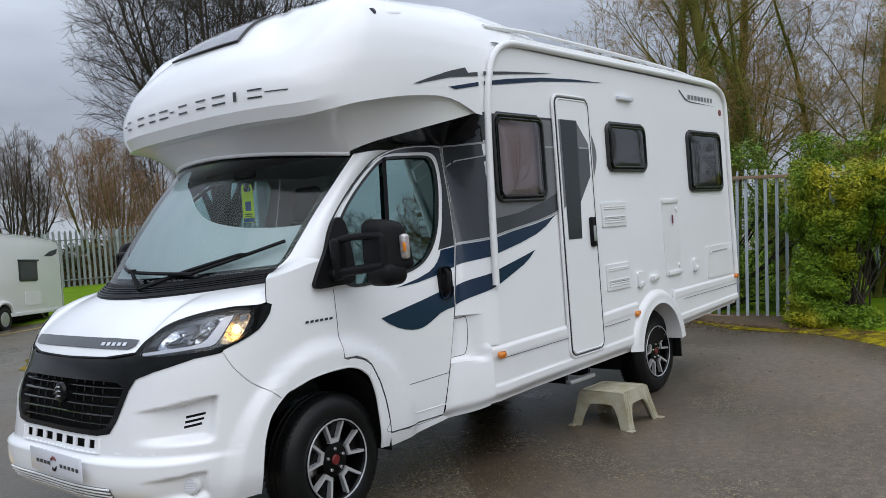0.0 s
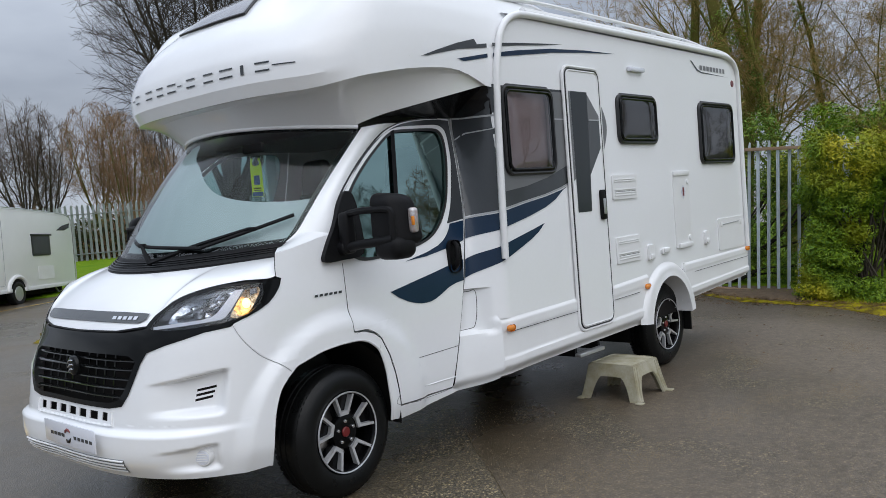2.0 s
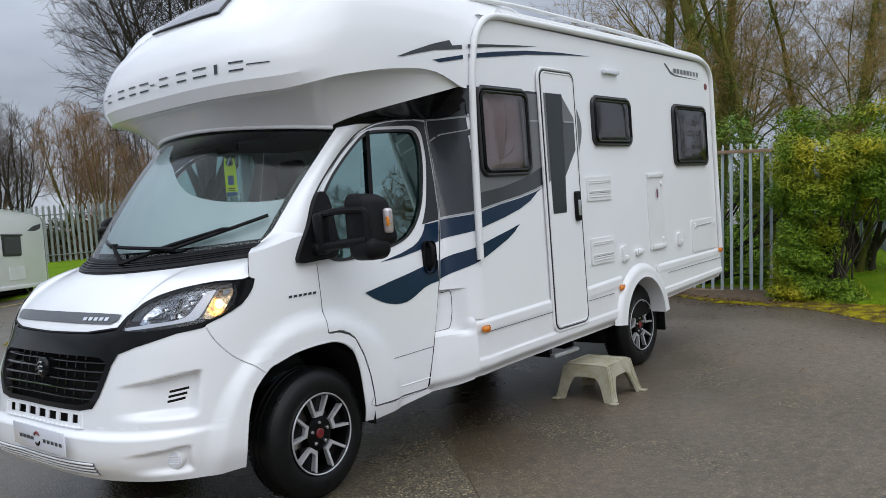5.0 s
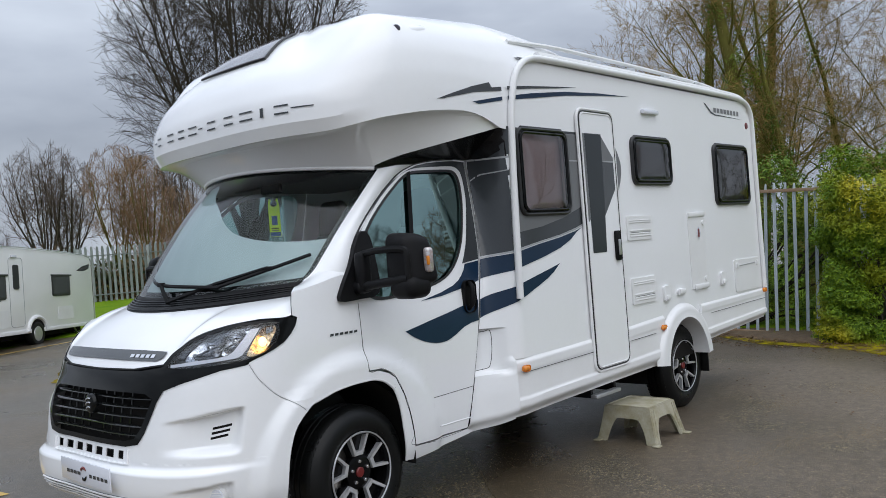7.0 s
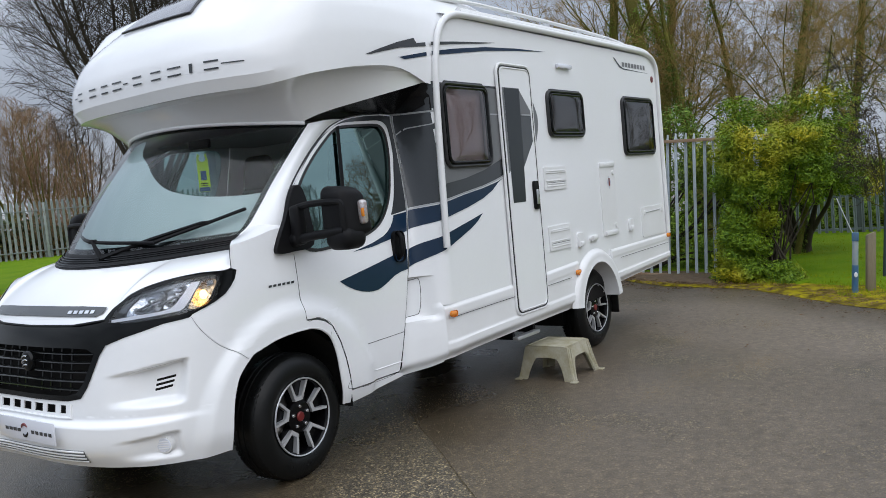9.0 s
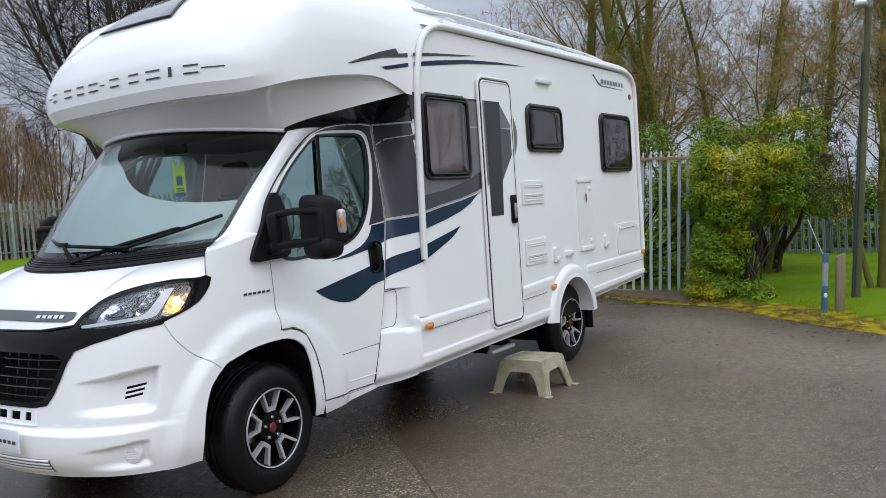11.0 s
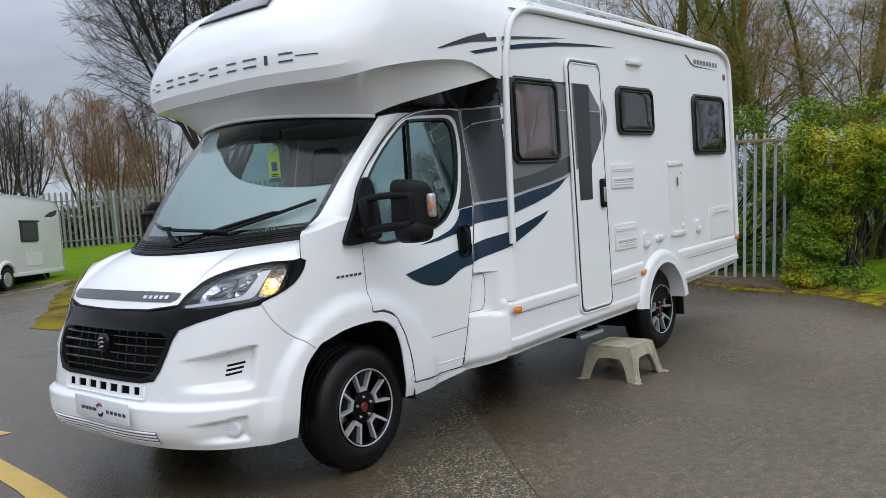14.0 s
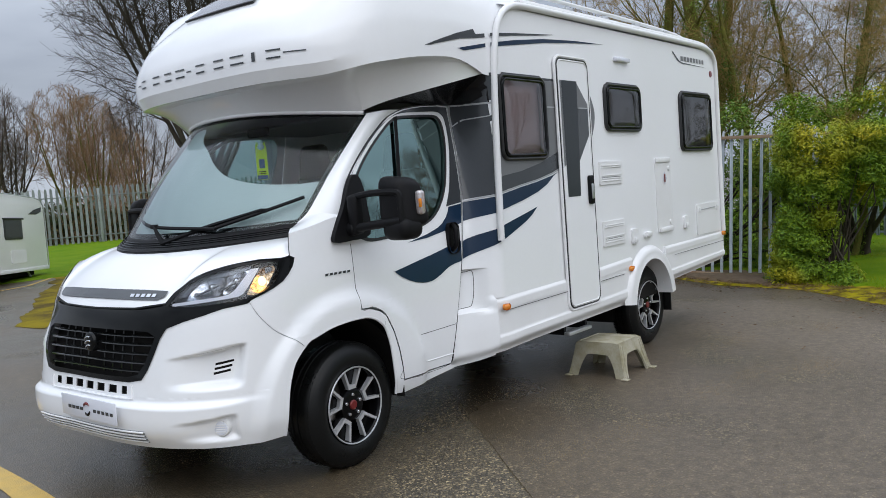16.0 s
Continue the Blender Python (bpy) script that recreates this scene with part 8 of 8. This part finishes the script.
r = random.Random(91)
clumps = []
for i in range(165):
    z = r.uniform(0.2, 1.95)
    w = 0.20 + 0.14 * z
    a, q = r.uniform(0, 6.28), r.uniform(0.25, 1.0) ** 0.5
    clumps.append(((8.05 + 0.55 * q * math.cos(a), -0.02 - 0.115 * z + w * q * math.sin(a), z), (r.uniform(0.13, 0.23), r.uniform(0.13, 0.23), r.uniform(0.10, 0.20))))
for i in range(30):
    clumps.append(((8.2 + r.gauss(0, 0.25), r.uniform(-1.05, -0.55), r.uniform(1.25, 2.05)), (r.uniform(0.10, 0.2), r.uniform(0.10, 0.2), r.uniform(0.08, 0.16))))
for i in range(26):
    clumps.append(((7.78 + r.gauss(0, 0.2), r.uniform(-0.72, 0.22), r.uniform(0.02, 0.22)), (0.2, 0.2, 0.10)))
shrub(7, (8.1, -0.4, 0.03), clumps, 90000, 0.036, SHRUB, "overgrown green shrub on the end of the fence", every=5, girth=0.016)
clumps = [((8.75 + r.uniform(0, 0.7), r.uniform(0.0, 4.0), r.uniform(0.1, 2.3)), (r.uniform(0.25, 0.4), r.uniform(0.25, 0.4), r.uniform(0.2, 0.4))) for _ in range(75)]
shrub(8, (9.1, 1.8, 0.03), clumps, 34000, 0.05, IVY, "dark ivy hedge behind the fence pales", "ivy_hedge")
clumps = []
for i in range(110):
    z = r.uniform(1.0, 2.50)
    clumps.append(((10.6 + r.uniform(-0.8, 1.0), r.uniform(-0.95, 0.9) - 0.12 * (2.2 - z) ** 2, z), (r.uniform(0.18, 0.34), r.uniform(0.18, 0.34), r.uniform(0.14, 0.26))))
shrub(9, (10.93, -0.08, 0.03), clumps, 30000, 0.055, SHRUB, "tall leaning green bush behind the fence end", "shrub", 18, 0.055)
clumps = [((15.4 + r.uniform(-0.5, 0.9), r.uniform(-10.0, 1.5), r.uniform(0.0, 0.72)), (r.uniform(0.4, 0.7), r.uniform(0.4, 0.7), r.uniform(0.2, 0.35))) for _ in range(90)]
shrub(10, (15.6, -4.0, 0.03), clumps, 14000, 0.12, IVY, "low dark hedge beyond the lawn fence", "low_hedge")
clumps = [((25.5 + r.uniform(-1.0, 1.5), r.uniform(-16.0, 7.0), r.uniform(0.0, 1.0)), (r.uniform(0.7, 1.2), r.uniform(0.7, 1.2), r.uniform(0.3, 0.5))) for _ in range(90)]
shrub(12, (25.5, -5.0, 0.0), clumps, 12000, 0.22, IVY, "distant dark hedge at the end of the field", "far_hedge")
